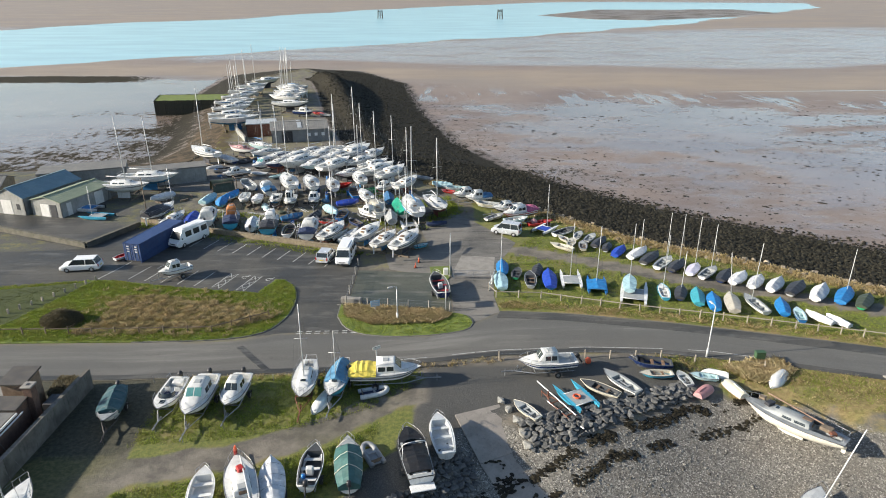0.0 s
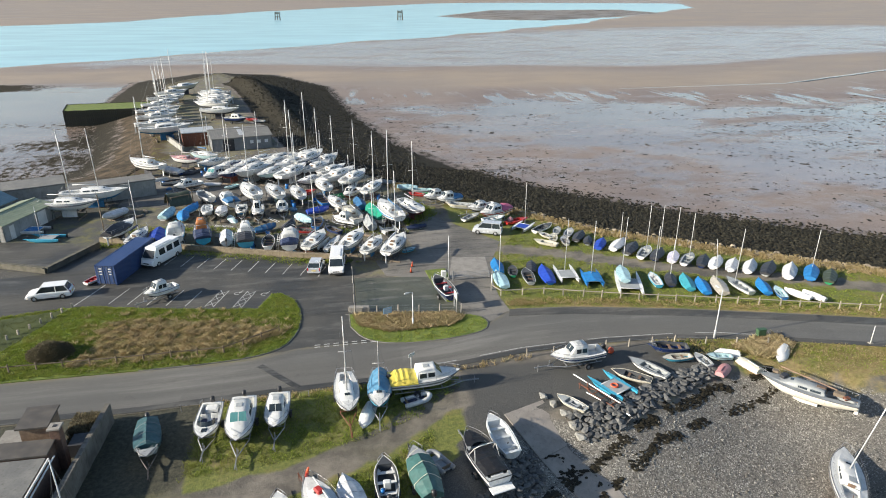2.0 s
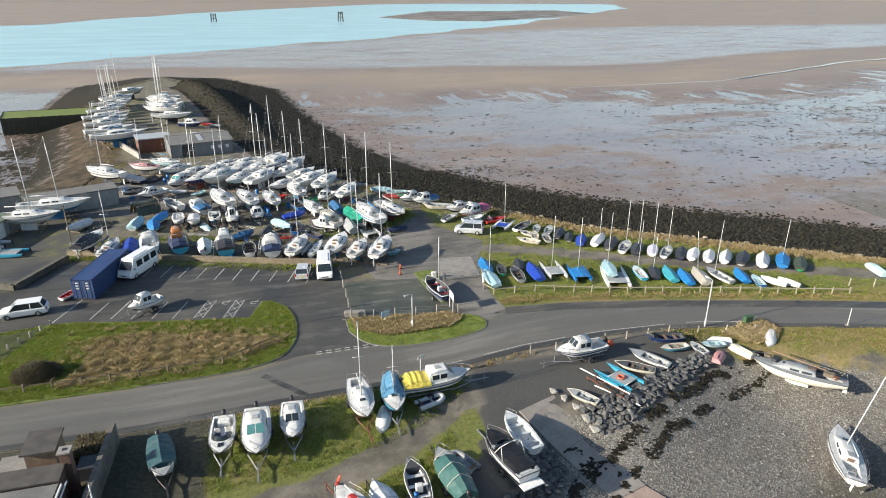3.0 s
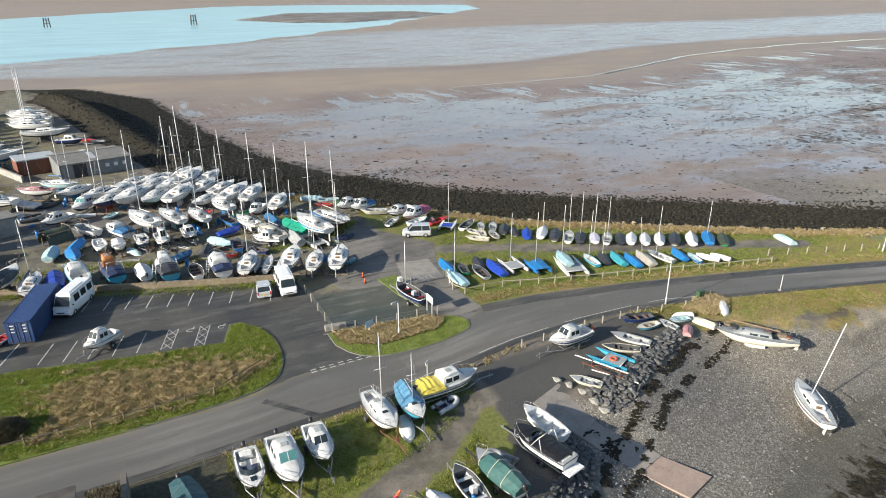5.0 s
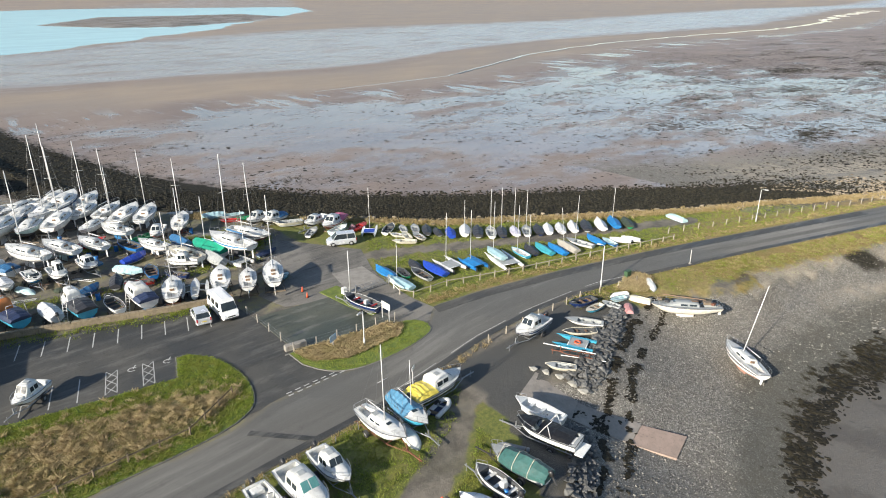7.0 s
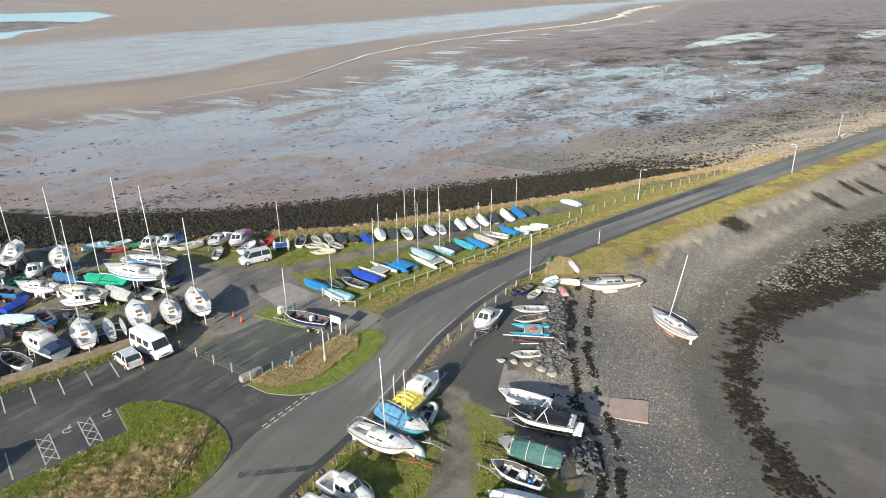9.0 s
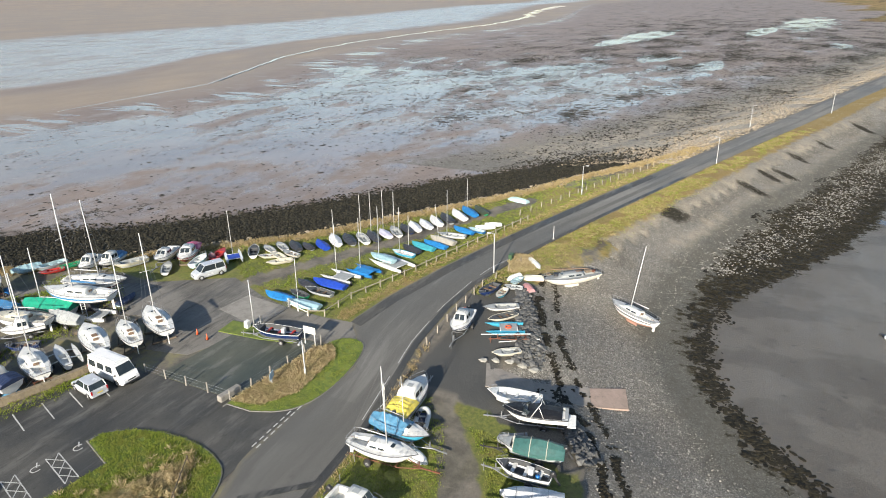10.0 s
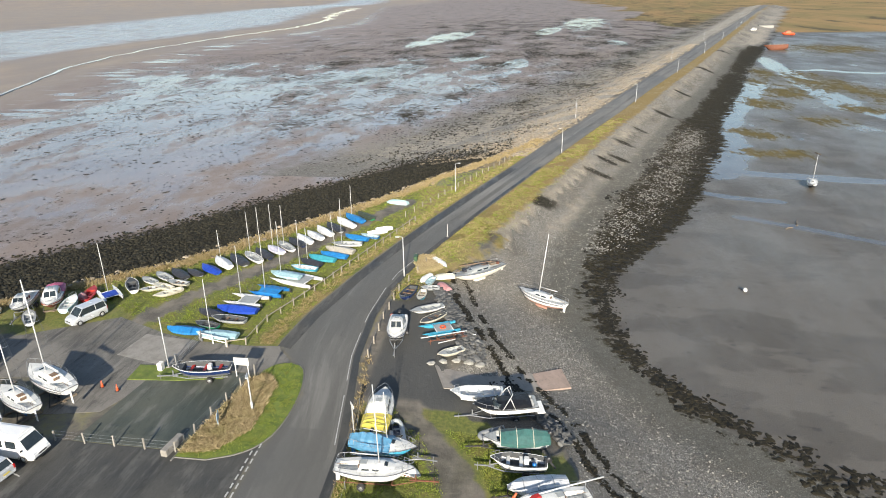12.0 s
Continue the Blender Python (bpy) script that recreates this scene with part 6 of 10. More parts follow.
# ---- dinghy park, row by the road ----
dinghy(11.1, 72.5, 86, 4.2, BLUE, cover=SKY_TARP)
dinghy(10.5, 68.5, 89, 4.6, PALE, cover=PALE_TARP, mast=6.6, peak=0.25)
dinghy(15.4, 71.7, 74, 3.3, GREY, cover=DARK_TARP)
dinghy(12.7, 70.8, 76, 3.1, GREEN, inside_=DECK_DARK)
dinghy(14.1, 68.9, 84, 4.3, GREY, inside_=DECK_DARK, boom=False, label="grey dinghy with dark inside and bare frames")
dinghy(16.4, 68.9, 85, 5.0, BLUE, cover=ROYAL_TARP, peak=0.4)
catamaran(19.0, 69.0, 84, 5.0, WHITE, mast=6.8)
catamaran(21.7, 67.2, 80, 4.6, BLUE, cover=SKY_TARP, mast=7.0)
catamaran(25.5, 65.1, 72, 6.4, WHITE, mast=0, beam=2.6, label="large white catamaran with grey trampoline on the grass")
dinghy(25.3, 66.4, 74, 4.4, PALE, cover=PALE_TARP, mast=7.2, z=0.55, peak=0.2, label="pale aqua dinghy lying across the deck of a catamaran")
dinghy(29.0, 65.3, 79, 3.9, AQUA, mast=6.8, label="white dinghy with aqua gunwale and its mast stepped")
dinghy(30.9, 65.0, 66, 3.6, NAVY, cover=DARK_TARP, mast=5.0)
dinghy(32.4, 63.9, 74, 4.2, AQUA, cover=tarp("teal_cover", (0.05, 0.33, 0.40)))
dinghy(33.7, 62.6, 74, 4.2, BLUE, cover=SKY_TARP)
dinghy(35.7, 62.3, 74, 4.6, CREAM, cover=tarp("cream_cover", (0.45, 0.42, 0.36)), mast=5.8, lean=-8)
dinghy(38.1, 62.0, 95, 4.6, WHITE, mast=7.0, inside_=DECK_GREY, label="white and grey sailing dinghy with its mast stepped")
dinghy(40.7, 61.2, 71, 3.9, BLUE, cover=SKY_TARP)
dinghy(41.7, 59.5, 73, 3.2, BLUE, inside_=PALE)
dinghy(43.4, 58.7, 118, 3.0, WHITE, cover=WHITE_TARP)
dinghy(45.0, 58.0, 115, 2.6, WHITE, cover=WHITE_TARP)
# ---- dinghy park, row by the rocks ----
dinghy(21.5, 85.3, 38, 4.6, WHITE, inside_=DECK_DARK)
dinghy(23.2, 84.0, 64, 3.0, WHITE, inside_=DECK_GREY)
dinghy(20.9, 82.3, 120, 2.8, CREAM, inside_=DECK_GREY)
dinghy(24.6, 82.8, 58, 3.6, WHITE, inside_=DECK_GREY)
dinghy(21.6, 81.1, 70, 3.2, CREAM, inside_=CREAM)
dinghy(22.9, 79.9, 80, 3.2, CREAM, inside_=DECK_GREY)
dinghy(19.9, 79.5, 138, 3.6, CREAM, inside_=CREAM)
dinghy(25.5, 81.1, 54, 3.9, GREY, cover=DARK_TARP)
dinghy(26.1, 79.3, 64, 2.8, GREY, cover=DARK_TARP)
dinghy(27.3, 77.7, 56, 3.9, BLUE, cover=ROYAL_TARP)
dinghy(29.6, 77.0, 47, 4.6, WHITE, cover=WHITE_TARP, mast=4.6)
dinghy(30.7, 75.3, 49, 4.6, GREY, cover=DARK_TARP)
dinghy(31.9, 73.7, 49, 4.6, WHITE, mast=6.6, inside_=DECK_GREY)
dinghy(33.3, 72.8, 49, 4.2, NAVY, cover=DARK_TARP, mast=6.8)
dinghy(34.9, 71.6, 54, 3.8, WHITE, cover=LILAC_TARP, mast=6.8, peak=0.2)
dinghy(36.4, 70.6, 46, 4.4, WHITE, mast=6.2, inside_=DECK_GREY)
dinghy(38.0, 69.6, 51, 4.0, NAVY, cover=DARK_TARP)
dinghy(39.4, 68.9, 46, 4.2, WHITE, cover=WHITE_TARP)
dinghy(41.0, 67.8, 49, 4.1, WHITE, cover=WHITE_TARP)
dinghy(42.9, 66.9, 47, 4.3, WHITE, cover=WHITE_TARP, peak=0.55)
dinghy(44.8, 65.9, 45, 4.6, GREY, cover=DARK_TARP)
dinghy(46.9, 64.7, 48, 4.8, WHITE, cover=WHITE_TARP, peak=0.6)
dinghy(49.3, 63.9, 48, 4.9, BLUE, cover=SKY_TARP, mast=5.5)
dinghy(50.7, 62.4, 47, 4.3, GREEN, cover=OLIVE_TARP)
upturned(59.3, 59.0, 72, 4.6, PALE, label="pale grey canoe lying upside down on the grass bank")
# ---- shore beside the yard road ----
dinghy(18.6, 89.1, 20, 4.2, RED, inside_=RED)
catamaran(18.9, 86.7, 49, 4.4, WHITE, mesh_=ROYAL_TARP, mast=6.4, beam=1.9)
launch(14.9, 89.0, 16, 3.8, PALE, inside_=DECK)
dinghy(12.1, 92.1, 41, 4.2, WHITE, inside_=DECK_GREY)
cruiser(14.2, 94.4, -160, 5.4, "cuddy", motor=False)
cruiser(15.6, 91.6, -150, 6.2, "cuddy", roof=WHITE, cover=PINK_TARP, stripe=RED, stand="blocks", bottom=FOUL_RED, motor=False, label="white cabin boat with pink cover and red roof on blocks")
launch(11.3, 97.9, 160, 4.6, CREAM, stand="ground", label="cream and orange fishing launch with a small wheelhouse")
cruiser(9.9, 99.9, -166, 4.6, "cuddy", cover=BLUE_TARP, motor=False)
dinghy(8.0, 105.1, -21, 3.2, GREEN, inside_=GREEN)
cruiser(8.1, 101.6, -156, 5.1, "cuddy", motor=False)
launch(6.3, 107.4, 170, 4.2, GREY, stand="ground", inside_=PALE)
launch(4.2, 109.3, 165, 3.6, PALE, cover=PALE_TARP, stand="ground")
dinghy(0.7, 114.6, 150, 4.0, GREY, inside_=DECK_GREY)
dinghy(5.3, 105.8, 150, 3.2, RED, inside_=RED)
# ---- boatyard, row above the car park ----
yacht(-38.7, 91.6, 75, 7.0, cover=DARK_TARP, mast=0, stand="cradle", label="white motor sailer with dark grey cockpit cover on props")
yacht(-36.0, 89.6, 80, 6.0, mast=7.5, stand="trailer", sail=NAVY_TARP)
launch(-33.6, 90.2, 95, 5.6, BLUE, cover=ROYAL_TARP, stand="blocks", motor=True)
cruiser(-31.2, 90.5, 100, 6.8, "cabin", trim=AQUA, stripe=AQUA, stand="blocks", bottom=FOUL_BLUE)
cruiser(-27.4, 89.4, 102, 6.4, "fishing", hull=AQUA, roof=ORANGE, cover=NAVY_TARP, bottom=FOUL_RED, stand="blocks", motor=False, label="bright blue fishing boat with orange cabin and navy cover on blocks")
launch(-23.9, 87.6, 97, 4.8, WHITE, cover=WHITE_TARP, motor=True, peak=0.6, bottom=FOUL_RED)
cruiser(-21.2, 87.2, 95, 6.8, "fishing", hull=AQUA, roof=WHITE, cover=DARK_TARP, bottom=FOUL_RED, stand="blocks", motor=False, label="grey and blue fishing boat with white wheelhouse and gantry")
launch(-18.0, 84.8, 92, 4.4, WHITE, inside_=DECK_DARK, bottom=LIME, label="white open boat with lime green bottom on a trailer")
cruiser(-15.1, 85.2, 91, 6.8, "cabin", cover=NAVY_TARP, stand="blocks", bottom=WHITE, motor=False, label="large white cruiser under a navy canvas cover on blocks")
yacht(-11.7, 83.8, 69, 6.8, bottom=FOUL_BLUE, mast=9.0, stand="trailer", stripe=STRAKE)
trimaran(-9.3, 83.2, 67, 5.2)
yacht(-6.6, 81.8, 66, 7.0, mast=0, bottom=FOUL_BLUE, hatch=TEAK)
yacht(-4.1, 79.7, 64, 6.0, mast=8.2, bottom=FOUL_BLUE, hatch=TEAK)
yacht(-1.2, 78.8, 64, 7.2, mast=9.4, bottom=FOUL_DARK, hatch=TEAK, sail=WHITE_TARP, stripe=STRAKE)
dinghy(0.9, 80.3, 30, 2.2, AQUA, inside_=PALE)
# ---- boatyard, middle rows ----
launch(-31.3, 102.6, 68, 4.0, AQUA, cover=SKY_TARP, stand="blocks")
launch(-30.1, 108.5, 122, 5.6, WHITE, inside_=DECK_GREY)
launch(-28.5, 100.4, -83, 4.8, WHITE, inside_=DECK, motor=True, label="white open boat with white thwarts and outboard on a trailer")
launch(-26.2, 99.4, -86, 4.4, WHITE, cover=WHITE_TARP, peak=0.3, bare=0.7)
cruiser(-26.0, 105.6, 115, 6.2, "cuddy", cover=BLUE_TARP)
cruiser(-23.2, 99.6, -85, 4.6, "sport", bottom=FOUL_BLUE, motor=True)
yacht(-22.4, 106.5, 112, 8.6, bottom=WHITE, mast=10.5)
cruiser(-20.6, 98.6, -86, 5.0, "fishing", motor=True)
upturned(-24.4, 97.8, -65, 3.2, PALE)
yacht(-18.5, 106.1, 109, 7.8, hull=WHITE, bottom=PALE, mast=0)
yacht(-14.7, 105.3, 105, 6.8, bottom=FOUL_DARK, mast=9.5, stand="cradle")
launch(-13.4, 94.4, -60, 4.2, AQUA, cover=PALE_TARP, stand="blocks", bottom=FOUL_BLUE)
launch(-10.7, 102.9, 104, 5.4, BLUE, inside_=DECK_DARK, bottom=FOUL_DARK)
launch(-11.4, 98.9, 20, 3.6, NAVY, cover=ROYAL_TARP, stand="ground")
cruiser(-7.4, 92.2, 143, 4.4, "wheelhouse", motor=False)
launch(-3.8, 90.2, 97, 4.4, GREY, cover=tarp("pale_grey_cover", (0.38, 0.40, 0.40)), peak=0.8)
catamaran(-1.1, 88.6, 102, 3.4, WHITE, beam=2.0)
dinghy(3.1, 89.0, 10, 3.0, PALE, cover=NAVY_TARP)
yacht(-8.5, 99.6, 110, 6.0, mast=0, bottom=WHITE)
yacht(-6.3, 94.0, 104, 7.4, bottom=FOUL_BLUE, mast=8.6, stripe=None, stand="trailer", deck=CREAM)
launch(-4.8, 100.1, 99, 4.6, BLUE, cover=BLUE_TARP, peak=0.7)
launch(-2.6, 95.0, 104, 7.0, WHITE, cover=EMERALD_TARP, stand="blocks", peak=0.9, mast=7.0, label="white yacht half covered by an emerald green tarpaulin")
yacht(-0.6, 92.0, 103, 9.2, mast=11.5, sail=BLUE_TARP, bottom=FOUL_DARK, stripe=FOUL_BLUE, deck=DECK)
yacht(3.0, 93.6, -70, 8.1, mast=9.8, bottom=FOUL_RED, stripe=STRAKE)
launch(-13.6, 90.0, 160, 3.4, RED, inside_=DECK_DARK, stand="ground")
launch(-7.6, 106.5, 20, 4.0, GREEN, stand="ground", inside_=GREEN)
launch(-13.8, 109.3, 15, 4.0, RED, stand="ground", inside_=RED)
launch(-9.2, 89.6, 130, 3.2, NAVY, stand="ground", inside_=DECK_DARK)
# ---- boatyard, the close-packed yachts ----
cruiser(-30.5, 121.6, -118, 6.4, "cabin", motor=False)
yacht(-26.9, 120.0, -123, 7.7, hull=NAVY, bottom=FOUL_RED, mast=8.5, sail=NAVY_TARP)
yacht(-23.1, 119.4, -124, 10.6, mast=0, bottom=WHITE)
yacht(-19.9, 118.0, -119, 8.6, hull=PALE, bottom=FOUL_DARK, mast=0)
yacht(-16.0, 117.8, 60, 9.6, mast=10.5, bottom=WHITE)
yacht(-13.3, 126.8, 59, 11.0, mast=0, stripe=NAVY)
yacht(-11.5, 121.4, 53, 8.2, mast=10.5)
yacht(-12.7, 113.3, -134, 6.6, mast=0, bottom=FOUL_DARK)
yacht(-8.7, 119.4, 46, 7.4, mast=9.5)
yacht(-7.6, 114.2, 52, 9.4, mast=0, sail=BLUE_TARP, bottom=WHITE)
yacht(-5.0, 112.7, 59, 8.6, mast=9.5, bottom=WHITE)
yacht(-19.0, 129.9, -136, 8.2, mast=0)
yacht(-22.7, 130.0, -140, 7.6, mast=9.0, hull=CREAM)
yacht(-16.5, 123.8, -128, 9.5, mast=11.5)
yacht(-19.6, 124.6, -126, 9.6, mast=0, stripe=FOUL_BLUE)
yacht(-13.9, 131.2, 62, 8.6, mast=12)
yacht(-24.7, 125.0, -128, 8.4, mast=0)
yacht(-9.8, 126.9, 56, 8.4, mast=0)
yacht(-28.2, 125.6, -130, 7.6, mast=9.5)
# ---- boats by the basin ----
yacht(-43.7, 127.5, 138, 10.0, mast=12.0, bottom=FOUL_DARK, stripe=STRAKE)
launch(-39.4, 127.7, 140, 5.6, NAVY, stand="blocks", cover=WHITE_TARP, bottom=FOUL_DARK)
upturned(-41.0, 123.5, -151, 3.6, GREY)
yacht(-37.9, 132.8, 150, 7.0, mast=8.5, bottom=FOUL_DARK, deck=PINK)
yacht(-34.0, 134.9, -40, 7.4, mast=9.0, sail=BLUE_TARP, bottom=FOUL_BLUE, hull=PALE)
dinghy(-30.7, 118.0, 171, 3.6, WHITE, cover=WHITE_TARP, peak=0.12, label="white kayak lying on the yard ground")
dinghy(-26.9, 115.8, -132, 3.4, PALE, inside_=PALE)
inflatable(-35.8, 128.2, -120, 4.2, DARK_RUBBER)
yacht(-49.4, 103.5, -6, 9.4, mast=11.0, bottom=WHITE, stripe=STRAKE)
yacht(-46.9, 108.1, 3, 10.4, mast=10.0, bottom=FOUL_BLUE, hull=WHITE)
launch(-42.5, 101.7, -120, 4.4, GREY, cover=WHITE_TARP, stand="blocks")
catamaran(-49.5, 93.4, 170, 5.0, AQUA, mast=4.5, beam=2.0)
catamaran(-52.9, 97.4, 172, 5.0, WHITE, mesh_=SKY_TARP, beam=2.0)
# ---- more boats between the rows ----
cruiser(-16.9, 99.3, -84, 4.8, "cuddy", motor=False)
launch(-34.4, 100.7, 80, 4.6, WHITE, cover=PALE_TARP, stand="blocks")
launch(-31.8, 98.7, -80, 4.4, AQUA, cover=SKY_TARP, peak=0.5, stand="blocks")
yacht(-10.5, 109.3, 108, 6.8, mast=9.0, bottom=FOUL_BLUE)
launch(-11.4, 92.2, 80, 4.0, BLUE, inside_=DECK_DARK, stand="blocks", bottom=FOUL_RED)
cruiser(-5.8, 105.8, -120, 5.2, "cuddy", bottom=FOUL_RED, motor=False)
yacht(-2.1, 106.3, 62, 7.4, mast=9.0, bottom=FOUL_RED)
launch(-15.6, 92.4, 70, 3.6, GREY, cover=DARK_TARP, stand="ground")
launch(-19.0, 91.8, 30, 3.4, RED, cover=BLUE_TARP, stand="ground")
cruiser(-34.2, 115.5, -140, 5.4, "cuddy", motor=False)
launch(-37.7, 120.5, 20, 4.4, GREY, stand="ground", inside_=DECK_DARK)
yacht(-31.9, 129.5, -136, 7.0, mast=8.6, bottom=FOUL_BLUE)
# ---- yachts along the pier ----
for px, py, ph, pl, pm, sc in ((-47.6, 166.0, 42, 9.0, 12.5, BLUE_TARP), (-50.0, 175.2, 8, 8.4, 0, None), (-53.0, 186.0, 48, 10.2, 13.0, WHITE_TARP), (-54.6, 197.0, 12, 8.2, 0, None), (-57.0, 208.0, 44, 9.4, 13.0, NAVY_TARP), (-56.4, 219.4, 62, 8.6, 0, None), (-43.4, 203.2, 148, 10.6, 14.0, WHITE_TARP), (-42.6, 211.4, 172, 9.6, 0, None), (-45.4, 220.4, 150, 10.2, 12.5, BLUE_TARP)):
    yacht(px, py, ph, pl, mast=pm, sail=sc, bottom=WHITE)
yacht(-46.9, 161.1, 20, 12.5, mast=0, bottom=FOUL_BLUE, hull=WHITE)
yacht(-50.5, 169.3, 24, 11.4, mast=12.0)
yacht(-53.2, 180.0, 28, 10.8, mast=11.0, sail=BLUE_TARP)
yacht(-56.1, 191.0, 26, 10.6, mast=12.0)
yacht(-57.8, 202.2, 30, 10.0, mast=11.5)
yacht(-58.4, 213.2, 20, 10.6, mast=11.0)
yacht(-58.5, 224.5, 40, 11.4, mast=13.0)
yacht(-57.2, 238.8, 50, 12.0, mast=0, hull=CREAM)
yacht(-44.5, 215.6, 155, 11.4, mast=12.5)
yacht(-43.2, 206.9, 156, 11.4, mast=13.5)
yacht(-42.9, 199.2, 160, 10.9, mast=11.0)
yacht(-45.1, 225.1, 170, 9.8, mast=10.0)
yacht(-38.4, 187.2, -5, 10.9, mast=0)
cruiser(-33.4, 180.4, -20, 6.4, "cuddy", hull=NAVY, motor=False)
dinghy(-30.1, 183.6, 148, 4.2, RED, inside_=RED)
dinghy(-27.8, 181.2, 155, 3.8, WHITE, inside_=DECK_GREY)


# ---- more materials ----
def leafy(name, c1, c2, c3):
    """Blades and leaves: a shade of its own for each blade, matt, a little light through."""
    mt, nt, bs = nodes_of(name)
    rnd = nt.nodes.new("ShaderNodeNewGeometry").outputs["Random Per Island"]
    co = nt.nodes.new("ShaderNodeTexCoord").outputs["Object"]
    col = mixc(nt, rnd, c1, c2)
    col = mixc(nt, ramp(nt, noise_node(nt, 0.5, 4, 0.7, co), 0.4, 0.7), col, mixc(nt, 0.6, col, c3))
    nt.links.new(col, bs.inputs["Base Color"])
    bs.inputs["Roughness"].default_value = 0.75
    bs.inputs["Specular IOR Level"].default_value = 0.25
    tr = nt.nodes.new("ShaderNodeBsdfTranslucent")
    nt.links.new(col, tr.inputs[0])
    both = nt.nodes.new("ShaderNodeMixShader")
    both.inputs[0].default_value = 0.35
    nt.links.new(bs.outputs[0], both.inputs[1])
    nt.links.new(tr.outputs[0], both.inputs[2])
    nt.links.new(both.outputs[0], nt.nodes["Material Output"].inputs["Surface"])
    return mt


def lumpy(name, c1, c2, rough=0.7):
    """Loose stones and weed: a tone of its own for each piece."""
    mt, nt, bs = nodes_of(name)
    rnd = nt.nodes.new("ShaderNodeNewGeometry").outputs["Random Per Island"]
    co = nt.nodes.new("ShaderNodeTexCoord").outputs["Object"]
    f = noise_node(nt, 5.0, 5, 0.7, co)
    col = mixc(nt, rnd, c1, c2)
    col = mixc(nt, ramp(nt, f, 0.4, 0.75, 0, 0.6), col, tuple(v * 0.45 for v in c1))
    nt.links.new(col, bs.inputs["Base Color"])
    bs.inputs["Roughness"].default_value = rough
    bs.inputs["Specular IOR Level"].default_value = 0.2
    bump(nt, bs, f, 0.5, 0.05)
    return mt


TURF = leafy("green_grass", (0.10, 0.155, 0.020), (0.34, 0.40, 0.070), (0.30, 0.26, 0.09))
STRAW = leafy("dry_grass", (0.28, 0.215, 0.115), (0.66, 0.55, 0.345), (0.37, 0.33, 0.15))
OLD_STRAW = leafy("old_dry_grass", (0.25, 0.185, 0.09), (0.58, 0.47, 0.27), (0.34, 0.28, 0.12))
BRAMBLE = leafy("bramble", (0.085, 0.075, 0.045), (0.27, 0.235, 0.155), (0.14, 0.115, 0.07))
BLACK_ROCK = lumpy("weedy_black_rock", (0.008, 0.0075, 0.0055), (0.045, 0.041, 0.027), 0.85)
GREY_ROCK = surface("grey_boulder", (0.070, 0.073, 0.076), (0.185, 0.182, 0.172), 0.8, 2.0, fine=14, bumps=0.5, dirt=(0.05, 0.045, 0.03), dirty=0.6, vary=0.45)
PALE_ROCK = surface("pale_grey_boulder", (0.36, 0.35, 0.32), (0.24, 0.235, 0.21), 0.85, 2.0, fine=14, bumps=0.5, dirt=(0.06, 0.055, 0.035), dirty=0.6)
TAN_ROCK = lumpy("tan_shore_stone", (0.20, 0.16, 0.11), (0.40, 0.34, 0.26), 0.85)
WRACK = lumpy("seaweed", (0.009, 0.0078, 0.005), (0.037, 0.031, 0.018), 0.7)
PEBBLE = lumpy("beach_stone", (0.06, 0.055, 0.046), (0.36, 0.34, 0.295), 0.85)
PALE_STONE = lumpy("pale_shore_stone", (0.14, 0.135, 0.125), (0.30, 0.29, 0.27), 0.85)
WALLSTONE = surface("rubble_wall", (0.26, 0.21, 0.14), (0.17, 0.14, 0.10), 0.9, 2.5, fine=8, bumps=0.5, dirt=(0.06, 0.06, 0.03), dirty=0.6)
RENDER_GREY = surface("grey_render", (0.34, 0.34, 0.32), (0.25, 0.25, 0.235), 0.85, 0.7, fine=8, bumps=0.2, dirt=(0.09, 0.085, 0.07), dirty=0.6)
BRICKRED = surface("old_red_brick", (0.16, 0.09, 0.062), (0.10, 0.062, 0.048), 0.9, 3.0, fine=9, bumps=0.5, dirt=(0.07, 0.05, 0.04), dirty=0.6)
TANBRICK = surface("tan_brick", (0.27, 0.19, 0.125), (0.19, 0.13, 0.09), 0.9, 3.0, fine=9, bumps=0.5, dirt=(0.09, 0.07, 0.05), dirty=0.5)
SLATE = surface("dark_slate", (0.065, 0.058, 0.05), (0.11, 0.097, 0.083), 0.6, 1.5, fine=6, bumps=0.3, dirt=(0.10, 0.09, 0.05), dirty=0.4)
FELT = surface("roofing_felt", (0.13, 0.13, 0.125), (0.20, 0.195, 0.18), 0.85, 0.6, fine=6, bumps=0.3, dirt=(0.06, 0.06, 0.04), dirty=0.6)
TINROOF_BLUE = surface("blue_sheet_roof", (0.13, 0.21, 0.25), (0.20, 0.28, 0.31), 0.6, 0.7, fine=6, dirt=(0.10, 0.09, 0.07), dirty=0.4)
TINROOF_GREEN = surface("green_sheet_roof", (0.23, 0.27, 0.17), (0.32, 0.35, 0.24), 0.6, 0.5, fine=6, dirt=(0.12, 0.10, 0.06), dirty=0.5)
SHEETGREY = surface("grey_sheet_cladding", (0.16, 0.17, 0.18), (0.22, 0.23, 0.235), 0.6, 0.8, fine=6, dirt=(0.10, 0.09, 0.08), dirty=0.4)
DOORWHITE = surface("white_door_paint", (0.70, 0.69, 0.66), (0.60, 0.59, 0.56), 0.6, 1.5, dirt=GRIME)
QUAYWOOD = surface("black_quay_timber", (0.03, 0.03, 0.022), (0.06, 0.055, 0.035), 0.8, 1.0, fine=5, bumps=0.5, dirt=(0.09, 0.11, 0.03), dirty=0.5)
